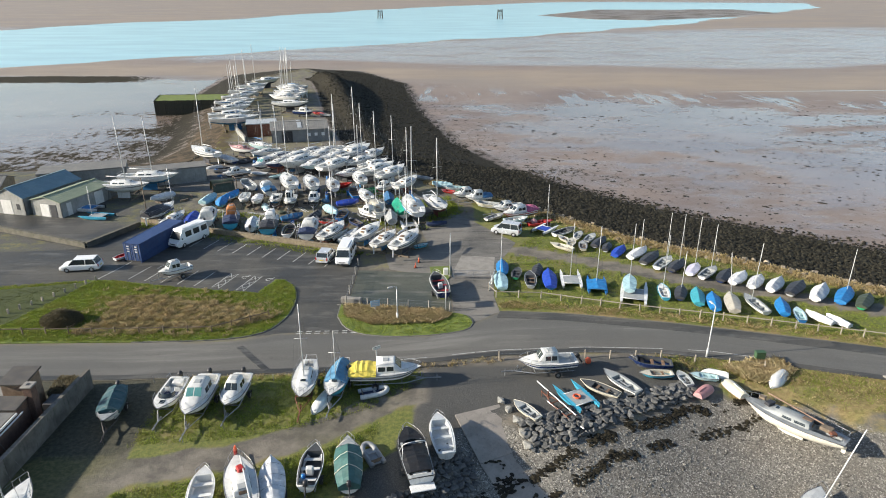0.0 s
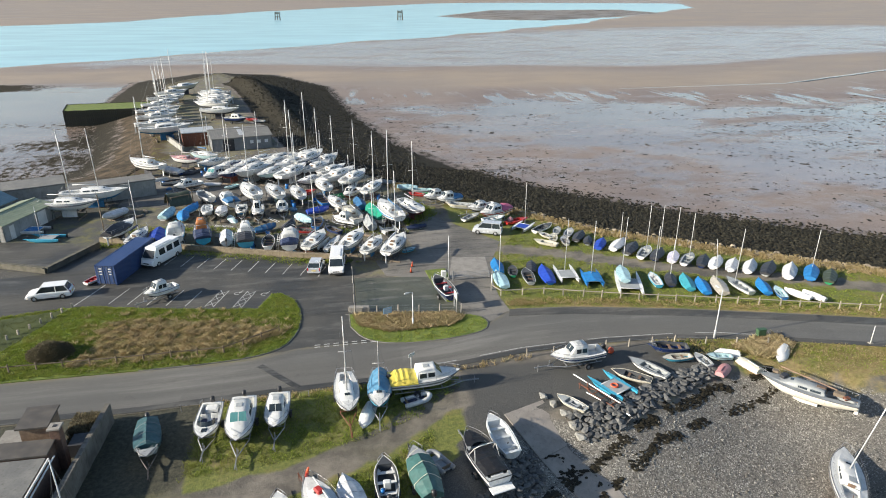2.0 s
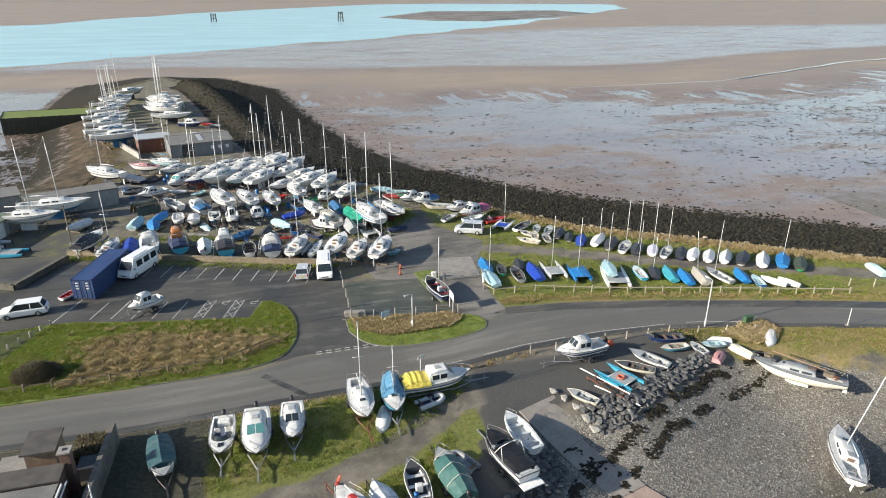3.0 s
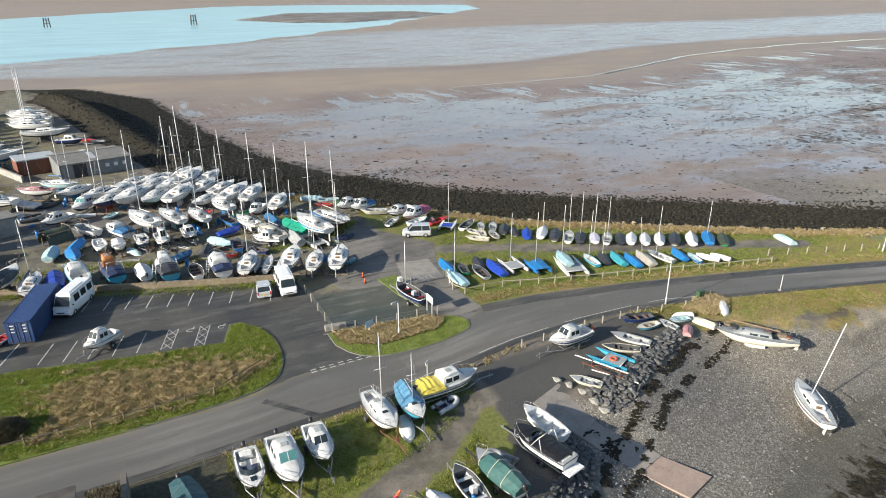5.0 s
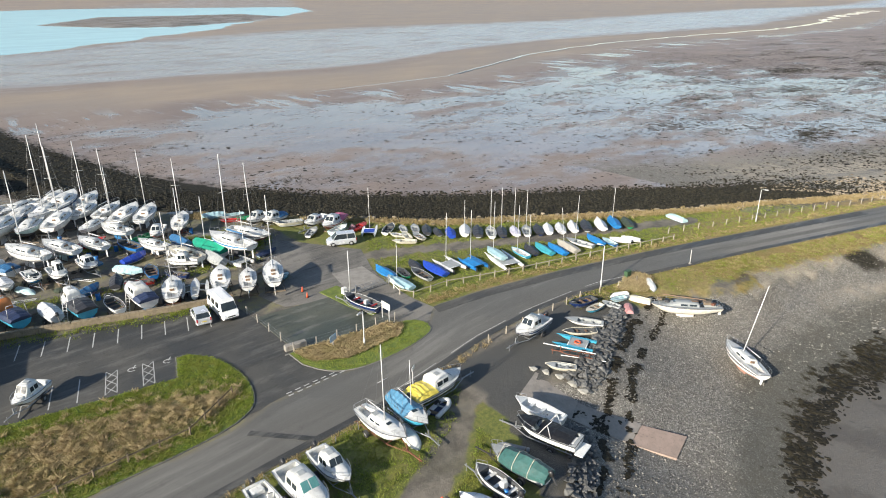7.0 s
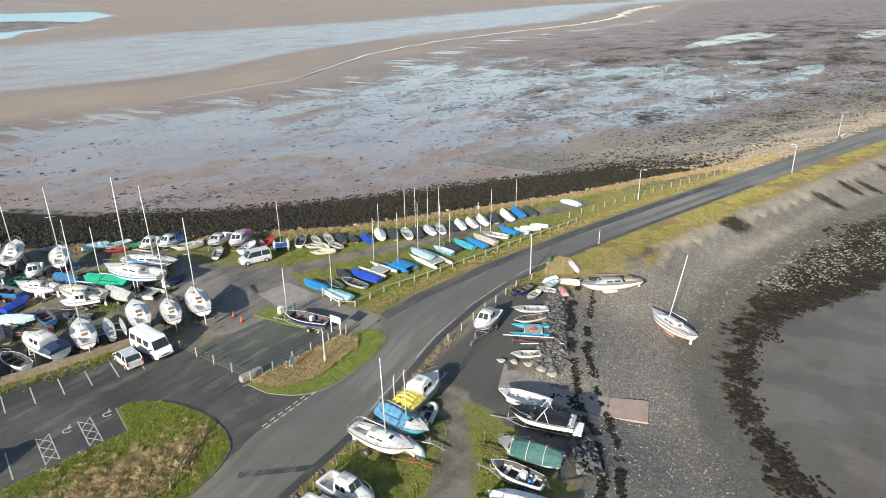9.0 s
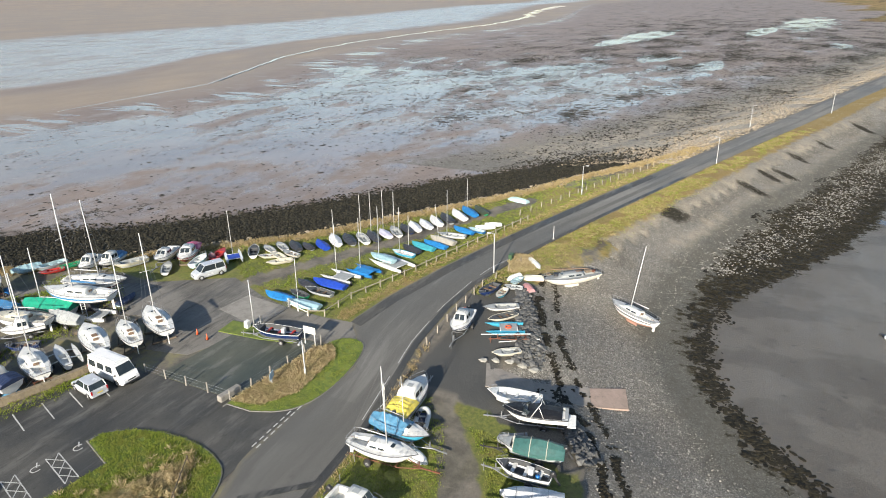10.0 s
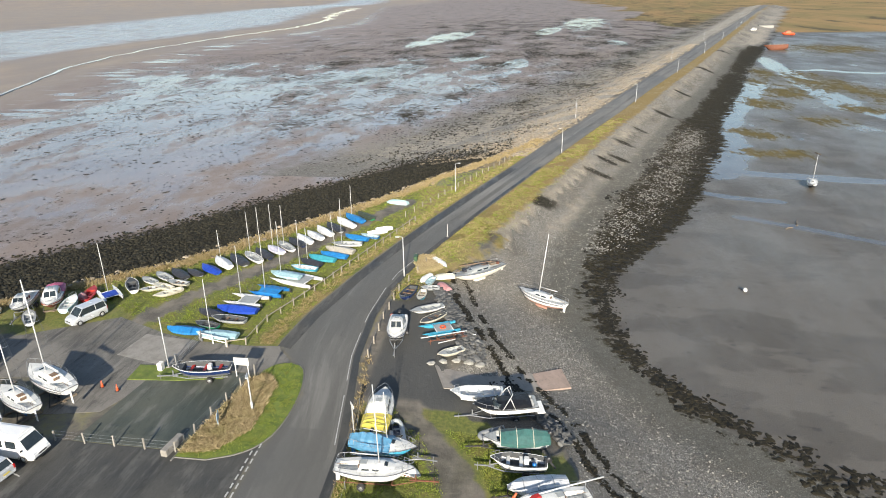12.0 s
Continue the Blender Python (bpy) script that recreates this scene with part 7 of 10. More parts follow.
CANBLUE = surface("container_blue", (0.016, 0.045, 0.14), (0.03, 0.068, 0.18), 0.55, 1.0, fine=8, bumps=0.05, dirt=(0.10, 0.05, 0.03), dirty=0.35)
CARWHITE = surface("white_car_paint", (0.80, 0.80, 0.79), (0.76, 0.76, 0.75), 0.18, 1.0, bumps=0, vary=0.04)
CARSILVER = surface("silver_car_paint", (0.62, 0.64, 0.66), (0.58, 0.60, 0.62), 0.22, 1.0, metal=0.3, bumps=0, vary=0.04)
LAMPRED = surface("red_lens", (0.45, 0.02, 0.02), (0.35, 0.015, 0.015), 0.2, 1, bumps=0)
LENS = surface("clear_lens", (0.75, 0.76, 0.78), (0.6, 0.62, 0.64), 0.12, 1, bumps=0)
PLATE = surface("yellow_plate", (0.65, 0.50, 0.05), (0.60, 0.46, 0.05), 0.5, 1, bumps=0)
POSTWOOD = surface("pale_post", (0.36, 0.32, 0.26), (0.26, 0.23, 0.19), 0.85, 3, fine=18, bumps=0.3)
LAMPGREY = surface("lamp_post_grey", (0.52, 0.53, 0.53), (0.42, 0.43, 0.43), 0.5, 1.5, metal=0.2)
SIGNBLUE = surface("pale_blue_sign", (0.35, 0.50, 0.62), (0.30, 0.45, 0.58), 0.5, 2)
FLUO = surface("fluorescent_orange", (0.75, 0.13, 0.05), (0.65, 0.10, 0.04), 0.5, 2)
HOUSEWHITE = surface("whitewash", (0.55, 0.54, 0.51), (0.45, 0.44, 0.42), 0.85, 0.3, fine=3)
GRASS_BANK = surface("mown_grass", (0.075, 0.115, 0.018), (0.18, 0.225, 0.040), 0.9, 1.1, fine=7, bumps=0.6, dirt=(0.22, 0.16, 0.07), dirty=0.7)

# ---- kerbs, islands and markings ----
ISLAND_A = [(-90, 70), (-60, 68.5), (-48, 68), (-38, 70.2), (-35.9, 70.0), (-28.3, 68.1), (-17.9, 66.3), (-16.7, 69.9), (-15.5, 70.0), (-14.1, 68.2), (-13.2, 65.4), (-13.1, 62.2), (-13.5, 59.6), (-14.8, 57.0), (-18.4, 55.6), (-27.4, 55.3), (-60, 55.2), (-90, 55.4)]


def rounded(pts, times=2):
    """An open run of points with its corners cut to a curve."""
    for _ in range(times):
        new_ = [pts[0]]
        for (ax, ay), (bx, by) in zip(pts, pts[1:]):
            new_ += [(0.75 * ax + 0.25 * bx, 0.75 * ay + 0.25 * by), (0.25 * ax + 0.75 * bx, 0.25 * ay + 0.75 * by)]
        pts = new_ + [pts[-1]]
    return pts


TIP = rounded(ISLAND_A[7:16])
ISLAND_A = ISLAND_A[:7] + TIP + ISLAND_A[16:]
ISLAND_B = [(-7.9, 63.2), (-4.5, 62.9), (-1, 61.9), (3.2, 61.4), (5.4, 60.9), (6.4, 59.9), (6.6, 58.6), (5.9, 57.3), (4, 56.6), (1.4, 56.1), (-2.5, 56.0), (-5.2, 56.6), (-6.9, 58.0), (-7.9, 60.5)]
ISLAND_B = ISLAND_B[:2] + rounded(ISLAND_B[2:])
VERGE = [(2.0, 73.6), (4.6, 73.8), (4.7, 70.9), (3.6, 68.4), (3.9, 64.4), (3.2, 64.4), (2.4, 68.4)]


def island(name, pts, label):
    turn = sum(a[0] * b[1] - b[0] * a[1] for a, b in zip(pts, pts[1:] + pts[:1]))
    pts = pts if turn > 0 else pts[::-1]
    return single(name, Geo().poly(pts, -0.2, 0.10), GRASS_BANK, label, "grass island", kind="structure")


is_a = island("grass_island_1", ISLAND_A, "grass island with green edges between road and car park")
is_b = island("grass_island_2", ISLAND_B, "small grass island with rough dry grass beside the road")
island("grass_verge", VERGE, "mown grass verge beside the boat pen gate")


def kerb_run(parent, pts, step=0.92):
    """Kerb stones end to end along a line."""
    stone = Geo().box(0, 0, 0, step * 0.97, 0.14, 0.24, None, 0.02).mesh("kerb_stone")
    rest = 0.0
    for (ax, ay), (bx, by) in zip(pts, pts[1:]):
        n = math.hypot(bx - ax, by - ay)
        a = math.degrees(math.atan2(by - ay, bx - ax))
        d = rest
        while d < n:
            part("kerb_stone", stone, KERB, parent, "", False, pose(ax + (bx - ax) * d / n, ay + (by - ay) * d / n, -0.02, 0, 0, a + random.uniform(-1, 1)))
            d += step
        rest = d - n


kerb_run(is_a, [ISLAND_A[6]] + TIP)
kerb_run(is_b, ISLAND_B + ISLAND_B[:1])
car_park, road, pen = bpy.data.objects["car_park"], bpy.data.objects["road"], bpy.data.objects["pen"]


def stripe(parent, a, b, w=0.10, z=0.026, name="bay_line", material=PAINT):
    d = Vector((b[0] - a[0], b[1] - a[1], 0))
    m = pose((a[0] + b[0]) / 2, (a[1] + b[1]) / 2, z, 0, 0, math.degrees(math.atan2(d.y, d.x)))
    part(name, Geo().box(0, 0, 0, d.length, w, 0.012), material, parent, "", False, m)


for i in range(10):
    fx, fy = -29.75 + 2.17 * i, 84.9 - 0.79 * i
    stripe(car_park, (fx - 0.1, fy - 0.6), (fx - 1.15, fy - 3.8))
for i in range(5):
    fx, fy = -33.4 + 2.15 * i, 74.4 - 0.52 * i
    stripe(car_park, (fx, fy), (fx - 1.2, fy - 3.9))
for ax, ay in ((-22.6, 72.0), (-19.5, 71.25)):
    e, f = Vector((0.95, -0.25)), Vector((-1.2, -4.0))
    A = Vector((ax, ay))
    stripe(car_park, A, A + f, 0.08), stripe(car_park, A + e, A + e + f, 0.08)
    for k in range(3):
        stripe(car_park, A + f * (k / 3), A + e + f * ((k + 1) / 3), 0.07, 0.029, "hatch_line")
        stripe(car_park, A + e + f * (k / 3), A + f * ((k + 1) / 3), 0.07, 0.032, "hatch_line")
    c = A + e + Vector((1.1, -0.9))
    ring = [(c.x + 0.42 * math.cos(a), c.y + 0.34 * math.sin(a)) for a in [math.pi * (0.1 + 1.5 * i / 8) for i in range(9)]]
    for p, q in zip(ring, ring[1:]):
        stripe(car_park, p, q, 0.09, 0.028, "bay_symbol")
    stripe(car_park, (c.x + 0.1, c.y + 0.1), (c.x + 0.5, c.y + 0.62), 0.09, 0.031, "bay_symbol")
stripe(car_park, (-38.3, 70.6), (-34.0, 83.5), 0.12)
for k in range(10):
    for o in (0.0, 0.42):
        fx = -11.6 + k * 0.92
        stripe(road, (fx, 57.15 - o + 0.02 * k), (fx + 0.55, 57.15 - o + 0.02 * k), 0.13, 0.066, "give_way_line")
for k in range(17):
    fx = -5 + 2.3 * k
    a, c = [np.interp(q, [p[0] for p in ROAD_S], [p[1] for p in ROAD_S]) + 1.05 for q in (fx, fx + 2.2)]
    if k % 5 != 3:
        stripe(road, (fx, a), (fx + 2.2, c), 0.08, 0.072, "edge_line")


# ---- walls ----
def wall_run(name, pts, h, w, material, label, cap=None, kind="structure", z=0.0):
    """A wall of several straight lengths with a coping."""
    ob = thing(name, pose(0, 0, 0), label, "wall", kind=kind)
    for (ax, ay), (bx, by) in zip(pts, pts[1:]):
        n = math.hypot(bx - ax, by - ay)
        m = pose((ax + bx) / 2, (ay + by) / 2, z, 0, 0, math.degrees(math.atan2(by - ay, bx - ax)))
        g = Geo()
        k = max(2, int(n / 0.7))
        rows = []
        for i in range(k + 1):
            xx = -n / 2 + n * i / k
            o = random.uniform(-0.02, 0.02)
            rows.append([(xx, -w / 2 + o, -0.2), (xx, w / 2 + o, -0.2), (xx, w / 2 * 0.9 + o, h + random.uniform(-0.04, 0.03)), (xx, -w / 2 * 0.9 + o, h + random.uniform(-0.04, 0.03))])
        part("wall_length", g.loft([r[::-1] for r in rows], True, True), material, ob, "", False, m)
        if cap:
            d = 0.0
            while d < n - 0.3:
                ln = random.uniform(0.6, 1.0)
                ln = min(ln, n - d)
                part("coping_stone", Geo().box(-n / 2 + d + ln / 2, 0, h + 0.03, ln * 0.97, w * 1.12, 0.12, None, 0.02), cap, ob, "", False, m)
                d += ln
    return ob


MOSSWALL = surface("mossy_wall", (0.13, 0.12, 0.095), (0.085, 0.08, 0.06), 0.9, 1.5, fine=8, bumps=0.5, dirt=(0.05, 0.055, 0.02), dirty=0.7)
GARDENWALL = surface("stained_render", (0.19, 0.175, 0.15), (0.095, 0.085, 0.068), 0.9, 0.6, fine=9, bumps=0.4, dirt=(0.055, 0.05, 0.035), dirty=0.85)
wall_run("boundary_wall_1", [(-41.6, 91.4), (-29.2, 86.4), (-22.6, 84.0), (-13.2, 80.6), (-7.6, 79.0)], 0.65, 0.45, WALLSTONE, "low rubble stone wall along the boatyard edge", WALLSTONE)
wall_run("boundary_wall_2", [(-100, 100), (-61, 88), (-44.8, 81.0), (-41.2, 89.6)], 0.7, 0.5, MOSSWALL, "low mossy retaining wall of a raised yard", MOSSWALL)
wall_run("boundary_wall_3", [(-27.8, 47.6), (-27.95, 42), (-28.1, 36), (-28.6, 20)], 1.8, 0.34, GARDENWALL, "stained grey garden wall beside a house", GARDENWALL)
wall_run("boundary_wall_4", [(-49, 165), (-41, 147.5)], 1.2, 0.4, RENDER_GREY, "pale rendered yard wall on the pier", CONCRETE)


# ---- fences, gate, lamps and signs ----
def fence(name, pts, h, label, wires=2, material=POSTWOOD, gap=2.3, r=0.055, rail=False):
    ob = thing(name, pose(0, 0, 0), label, "fence")
    tops = []
    for (ax, ay), (bx, by) in zip(pts, pts[1:]):
        n = max(1, round(math.hypot(bx - ax, by - ay) / gap))
        for i in range(n + (1 if (bx, by) == pts[-1] else 0)):
            x, y = ax + (bx - ax) * i / n, ay + (by - ay) * i / n
            z = height(x, y)
            hh = h * random.uniform(0.92, 1.06)
            m = pose(x, y, z, random.uniform(-3, 3), random.uniform(-3, 3), random.uniform(0, 90))
            part("post", Geo().box(0, 0, hh / 2 - 0.1, 2 * r, 2 * r, hh + 0.2, None, 0.012), material, ob, "", False, m)
            tops.append((x, y, z + h))
    for k in range(wires):
        f = (k + 1) / (wires + 0.3)
        for p, q in zip(tops, tops[1:]):
            a, b = (p[0], p[1], p[2] - h + h * f), (q[0], q[1], q[2] - h + h * f)
            if rail:
                v = Vector(b) - Vector(a)
                m = Matrix.Translation((Vector(a) + Vector(b)) / 2) @ v.to_track_quat("X", "Z").to_matrix().to_4x4()
                part("rail", Geo().box(0, 0, 0, v.length, 0.04, 0.10), material, ob, "", False, m)
            else:
                part("wire", Geo().tube([a, b], 0.008, 4), STEEL, ob)
    return ob


fence("pen_fence", [(-7.1, 74.2), (-7.3, 63.4), (-4.9, 63.0), (4.2, 61.6)], 1.1, "concrete post and wire fence round a boat pen", 3, CONCRETE, 2.5, 0.06)
fence("roadside_fence", [(8.9, 66.6), (9.6, 64.9), (14.7, 64.6), (19, 63.1), (25, 61.2), (31, 59.6), (40, 57.0), (50, 54.0)], 0.95, "timber post fence along the dinghy park", 1, POSTWOOD, 2.1, 0.06, True)
fence("roadside_fence", [(52, 56.0), (60, 53.0), (75, 47.5), (90, 41.5), (100, 38)], 1.0, "timber post and wire fence along the causeway", 2, POSTWOOD, 2.6, 0.06)
fence("roadside_fence", [(8.6, 51.4), (16.8, 51.7), (24.0, 51.4), (33, 49.4)], 0.95, "white-topped posts and wire on the road bank", 1, POSTWOOD, 2.7, 0.06)
fence("roadside_fence", [(-22.5, 48.1), (-12, 48.4), (-5, 49.0), (0.5, 50.2)], 0.75, "low bent pipe fence beside the road", 1, STEEL, 2.4, 0.03)
fence("island_rail", [(-44, 57.0), (-30, 57.0), (-20.3, 57.2), (-15.2, 60.4)], 0.9, "weathered timber post and rail fence in long grass", 1, WOOD, 2.4, 0.06, True)
fence("island_posts", [(-38.2, 70.0), (-41.5, 64.5), (-45.5, 58.5)], 0.7, "row of short pale timber bollards", 0, POSTWOOD, 1.3, 0.09)
fence("gate_fence", [(9.9, 70.2), (9.0, 66.8)], 1.1, "white timber fence beside the yard gate", 2, DOORWHITE, 1.7, 0.06, True)


def yard_gate(x, y, h, w):
    ob = thing("metal_gate", pose(x, y, 0, 0, 0, h), "closed galvanised five-bar yard gate", "gate")
    for k in (0.03, 1):
        part("gate_post", Geo().box(w * k, 0, 0.65, 0.13, 0.13, 1.3), STEEL, ob)
    for i in range(6):
        part("bar", Geo().tube([(0.1, 0, 0.25 + 0.17 * i), (w - 0.1, 0, 0.25 + 0.17 * i)], 0.022, 5), STEEL, ob)
    for k in (0.08, 0.5, 0.92):
        part("upright", Geo().tube([(w * k, 0, 0.2), (w * k, 0, 1.15)], 0.022, 5), STEEL, ob)


yard_gate(4.8, 70.1, -2, 5.0)


def lamp_post(x, y, hgt, turn=0, arm=True, label="tall grey steel street lamp beside the causeway road"):
    ob = thing("street_lamp", pose(x, y, height(x, y), 0, 0, turn), label, "street lamp", "street lamps")
    part("post", Geo().tube([(0, 0, -0.3), (0, 0, 1.2), (0, 0, hgt)], 0.085, 8, None, 0.05), LAMPGREY, ob, "", True)
    part("base", Geo().tube([(0, 0, -0.1), (0, 0, 1.0)], 0.11, 8), LAMPGREY, ob, "", True)
    if arm:
        part("arm", Geo().tube([(0, 0, hgt - 0.05), (0.25, 0, hgt + 0.05), (0.6, 0, hgt + 0.06)], 0.035, 6), LAMPGREY, ob, "", True)
        head = part("lantern", Geo().box(0.7, 0, hgt + 0.06, 0.55, 0.2, 0.12, None, 0.04), LAMPGREY, ob)
        part("lens", Geo().box(0.7, 0, hgt - 0.01, 0.4, 0.14, 0.03), LENS, head)


for x, y, hh, tt in ((28.5, 51.6, 5.5, 100), (67.1, 49.5, 5.3, -70), (99.5, 29.0, 5.6, 100), (144.9, 23.4, 5.6, -70), (173.8, 2.4, 5.8, 100), (259.6, -27.6, 5.8, 100), (316.8, -35.6, 5.8, -70), (353, -60.6, 6.0, 100), (470.8, -87.4, 6.0, -70), (468.9, -100.2, 6.0, 100), (602, -146.2, 6.0, 100), (735, -191.5, 6.0, 100), (899, -234.5, 6.0, -70)):
    lamp_post(x, y, hh, tt)
lamp_post(-1.4, 59.4, 4.0, 200, True, "grey steel lamp post in long grass by the pen")


def pole(x, y, hgt, r=0.07, name="flag_pole", label="bare white pole beside the yard gate", material=LAMPGREY, lean=0):
    ob = thing(name, pose(x, y, height(x, y), lean, 0, 0), label, "pole")
    part("shaft", Geo().tube([(0, 0, -0.2), (0, 0, hgt)], r, 7, None, r * 0.7), material, ob, "", True)
    part("cap", Geo().ball(0, 0, hgt, r, r, r, 7, 4), material, ob, "", True)
    part("footing", Geo().box(0, 0, 0.05, 0.4, 0.4, 0.2, None, 0.03), CONCRETE, ob)


pole(4.5, 70.7, 5.6)
pole(-41.3, 92.7, 6.5, 0.09, "utility_pole", "brown timber pole in the boatyard", WOOD)
pole(43.4, 47.9, 2.0, 0.05, "marker_post", "slim white marker post on the road bank", DOORWHITE)


def sign(x, y, h, hgt, w, b, material, label, legs=2, bars=0, ink=DARK_TARP):
    ob = thing("sign", pose(x, y, height(x, y), 0, 0, h), label, "sign")
    for s in ((-1, 1) if legs == 2 else (0,)):
        part("post", Geo().box(s * w * 0.42, 0.04, hgt / 2, 0.08, 0.08, hgt), DOORWHITE if legs == 2 else LAMPGREY, ob)
    board = part("board", Geo().box(0, 0, hgt - b / 2, w, 0.04, b, None, 0.008), material, ob)
    for i in range(bars):
        part("line_of_writing", Geo().box(0, -0.023, hgt - b * (0.22 + 0.6 * i / max(1, bars - 1)), w * random.uniform(0.5, 0.8), 0.004, b * 0.09), ink, board)


sign(3.8, 62.6, 90, 2.1, 1.5, 0.8, DOORWHITE, "white notice board on two posts by the yard gate", 2, 3)
sign(-3.9, 61.3, 20, 1.5, 1.0, 0.7, SIGNBLUE, "pale blue notice board in long grass", 1, 3, DOORWHITE)
sign(-2.8, 49.8, 35, 2.6, 0.8, 0.3, DOORWHITE, "white direction sign on a post by the road", 1, 1)
single("concrete_block", Geo().box(0, 0, 0.3, 2.3, 0.6, 0.6, pose(-6.8, 63.9, 0, 0, 0, -8), 0.06), CONCRETE, "pale concrete barrier block lying in the pen", "block")
single("meter_box", Geo().box(4.0, 71.2, 0.45, 0.6, 0.5, 0.9, None, 0.05), DOORWHITE, "white utility box on the grass verge", "box")
flat("yard_corner", [(-100, 99.4), (-61, 87.4), (-45.2, 80.6), (-41.6, 89.2), (-50, 92.5), (-62, 95)], 0.02, LOT, "dark mossy asphalt corner of the raised yard", "pavement")
flat("apron", [(4.6, 70.8), (9.8, 70.8), (10.6, 76.8), (6.2, 77.4)], 0.03, CONCRETE, "pale worn concrete apron inside the yard gate", "pavement")


# ---- vehicles ----
def vehicle(name, x, y, h, L, W, H, paint, kind, label):
    """A car or van: body, glass, roof, wheels, lamps, bumpers, mirrors and plates. Front along +x."""
    ob = thing(name, pose(x, y, 0.03, 0, 0, h), label, "van" if kind in ("van", "bus") else "car")
    w = W / 2
    r = 0.35 if H > 1.7 else 0.32
    belt = {"van": 1.15, "bus": 1.25, "car": 0.92, "suv": 0.94, "mpv": 1.05}[kind]
    hood = {"van": 0.10, "bus": 0.08, "car": 0.24, "suv": 0.24, "mpv": 0.18}[kind]
    lo = 0.24
    st = [(-0.5, lo + 0.12, belt * 0.94, 0.90), (-0.47, lo, belt, 0.97), (-0.2, lo, belt, 1), (0.5 - hood - 0.03, lo, belt, 1), (0.5 - hood + 0.02, lo, belt * 0.97, 0.99), (0.44, lo, belt * 0.84, 0.94), (0.5, lo + 0.1, belt * 0.62, 0.84)]
    rows = []
    for k, z0, z1, f in st:
        p = [(w * f * 0.93, z0), (w * f, z0 + 0.22), (w * f, z1 - 0.14), (w * f * 0.94, z1)]
        rows.append([(k * L, yy, zz) for yy, zz in p] + [(k * L, -yy, zz) for yy, zz in p[::-1]])
    body = part("body", Geo().loft([q[::-1] for q in rows], True, True), paint, ob, "", False)
    back, front = {"van": (-0.485, 0.29), "bus": (-0.49, 0.30), "car": (-0.44, 0.10), "suv": (-0.46, 0.12), "mpv": (-0.48, 0.16)}[kind]
    b0, f0 = back, 0.5 - hood
    top = [(b0, belt - 0.02, 0.93), (back + 0.03, H - 0.08, 0.84), (back + 0.08, H, 0.80), (front - 0.06, H, 0.80), (front, H - 0.06, 0.82), (f0, belt - 0.02, 0.92)]
    glass = Geo()
    tw = [(b0 * L, w * 0.92, belt - 0.03), ((back + (0.075 if kind in ("car", "suv") else 0.035)) * L, w * 0.80, H - 0.07), (front * L, w * 0.80, H - 0.07), (f0 * L, w * 0.90, belt - 0.03)]
    ring = lambda s: [(a, s * c, d) for a, c, d in tw]
    glass.loft([ring(-1), ring(1)], True, True)
    solid = kind in ("van", "bus")
    cab = part("cabin", glass, paint if solid else TINT, ob, "" if solid else "dark glass")
    rear = 0.06 if kind in ("car", "suv") else 0.02
    part("roof", Geo().box(((back + front + rear) / 2) * L, 0, H - 0.04, (front - back - rear) * L, w * (1.62 if kind in ("van", "bus") else 1.57), 0.09 if kind in ("van", "bus") else 0.055, None, 0.02), paint, ob)
    if not solid:
        for s in (1, -1):
            for k0, k1 in ((b0, back + rear + 0.02), (f0, front), (-0.18, -0.18)):
                part("pillar", Geo().tube([(k0 * L, s * w * 0.91, belt - 0.02), (k1 * L, s * w * 0.80, H - 0.05)], 0.045, 5), paint, ob)
    else:
        n = 3
        for s in (1, -1):
            for i in range(n):
                x0 = (back + 0.05 + (front - back - 0.06) * i / n) * L
                x1 = (back + 0.02 + (front - back - 0.06) * (i + 0.86) / n) * L
                q = [(x0, w * 0.905, belt + 0.06), (x1, w * 0.905, belt + 0.06), (x1, w * 0.845, H - 0.38), (x0, w * 0.845, H - 0.38)]
                vs = [(a, s * c, d) for a, c, d in q] + [(a, s * (c + 0.02), d) for a, c, d in q]
                part("side_window", Geo().add(vs, [(4, 5, 6, 7) if s < 0 else (7, 6, 5, 4), (0, 1, 5, 4), (1, 2, 6, 5), (2, 3, 7, 6), (3, 0, 4, 7)]), TINT, cab)
        ax, az, bx, bz = f0 * L, belt + 0.02, front * L, H - 0.16
        vs = [(ax, -w * 0.84, az), (ax, w * 0.84, az), (bx, w * 0.74, bz), (bx, -w * 0.74, bz)]
        part("windscreen", Geo().add([(p[0] - 0.02, p[1], p[2]) for p in vs] + [(p[0] + 0.03, p[1], p[2] + 0.02) for p in vs], [(4, 5, 6, 7), (0, 1, 5, 4), (1, 2, 6, 5), (2, 3, 7, 6), (3, 0, 4, 7)]), TINT, cab)
        part("roof_rail", Geo().box(0, 0, H + 0.05, L * 0.5, w * 1.1, 0.06, None, 0.02), paint, ob)
    for k in (-0.31, 0.31):
        for s in (1, -1):
            wheel_parts(ob, r, 0.22, k * L, s * (w - 0.10), r - 0.03, LAMPGREY)
            part("wheel_arch", Geo().loft([[(k * L + (r + 0.07) * math.cos(a), s * (w + 0.004) + q, r + (r + 0.05) * math.sin(a)) for q in (-0.05, 0.012)] for a in [math.pi * i / 8 for i in range(9)]], False), BLACK, body)
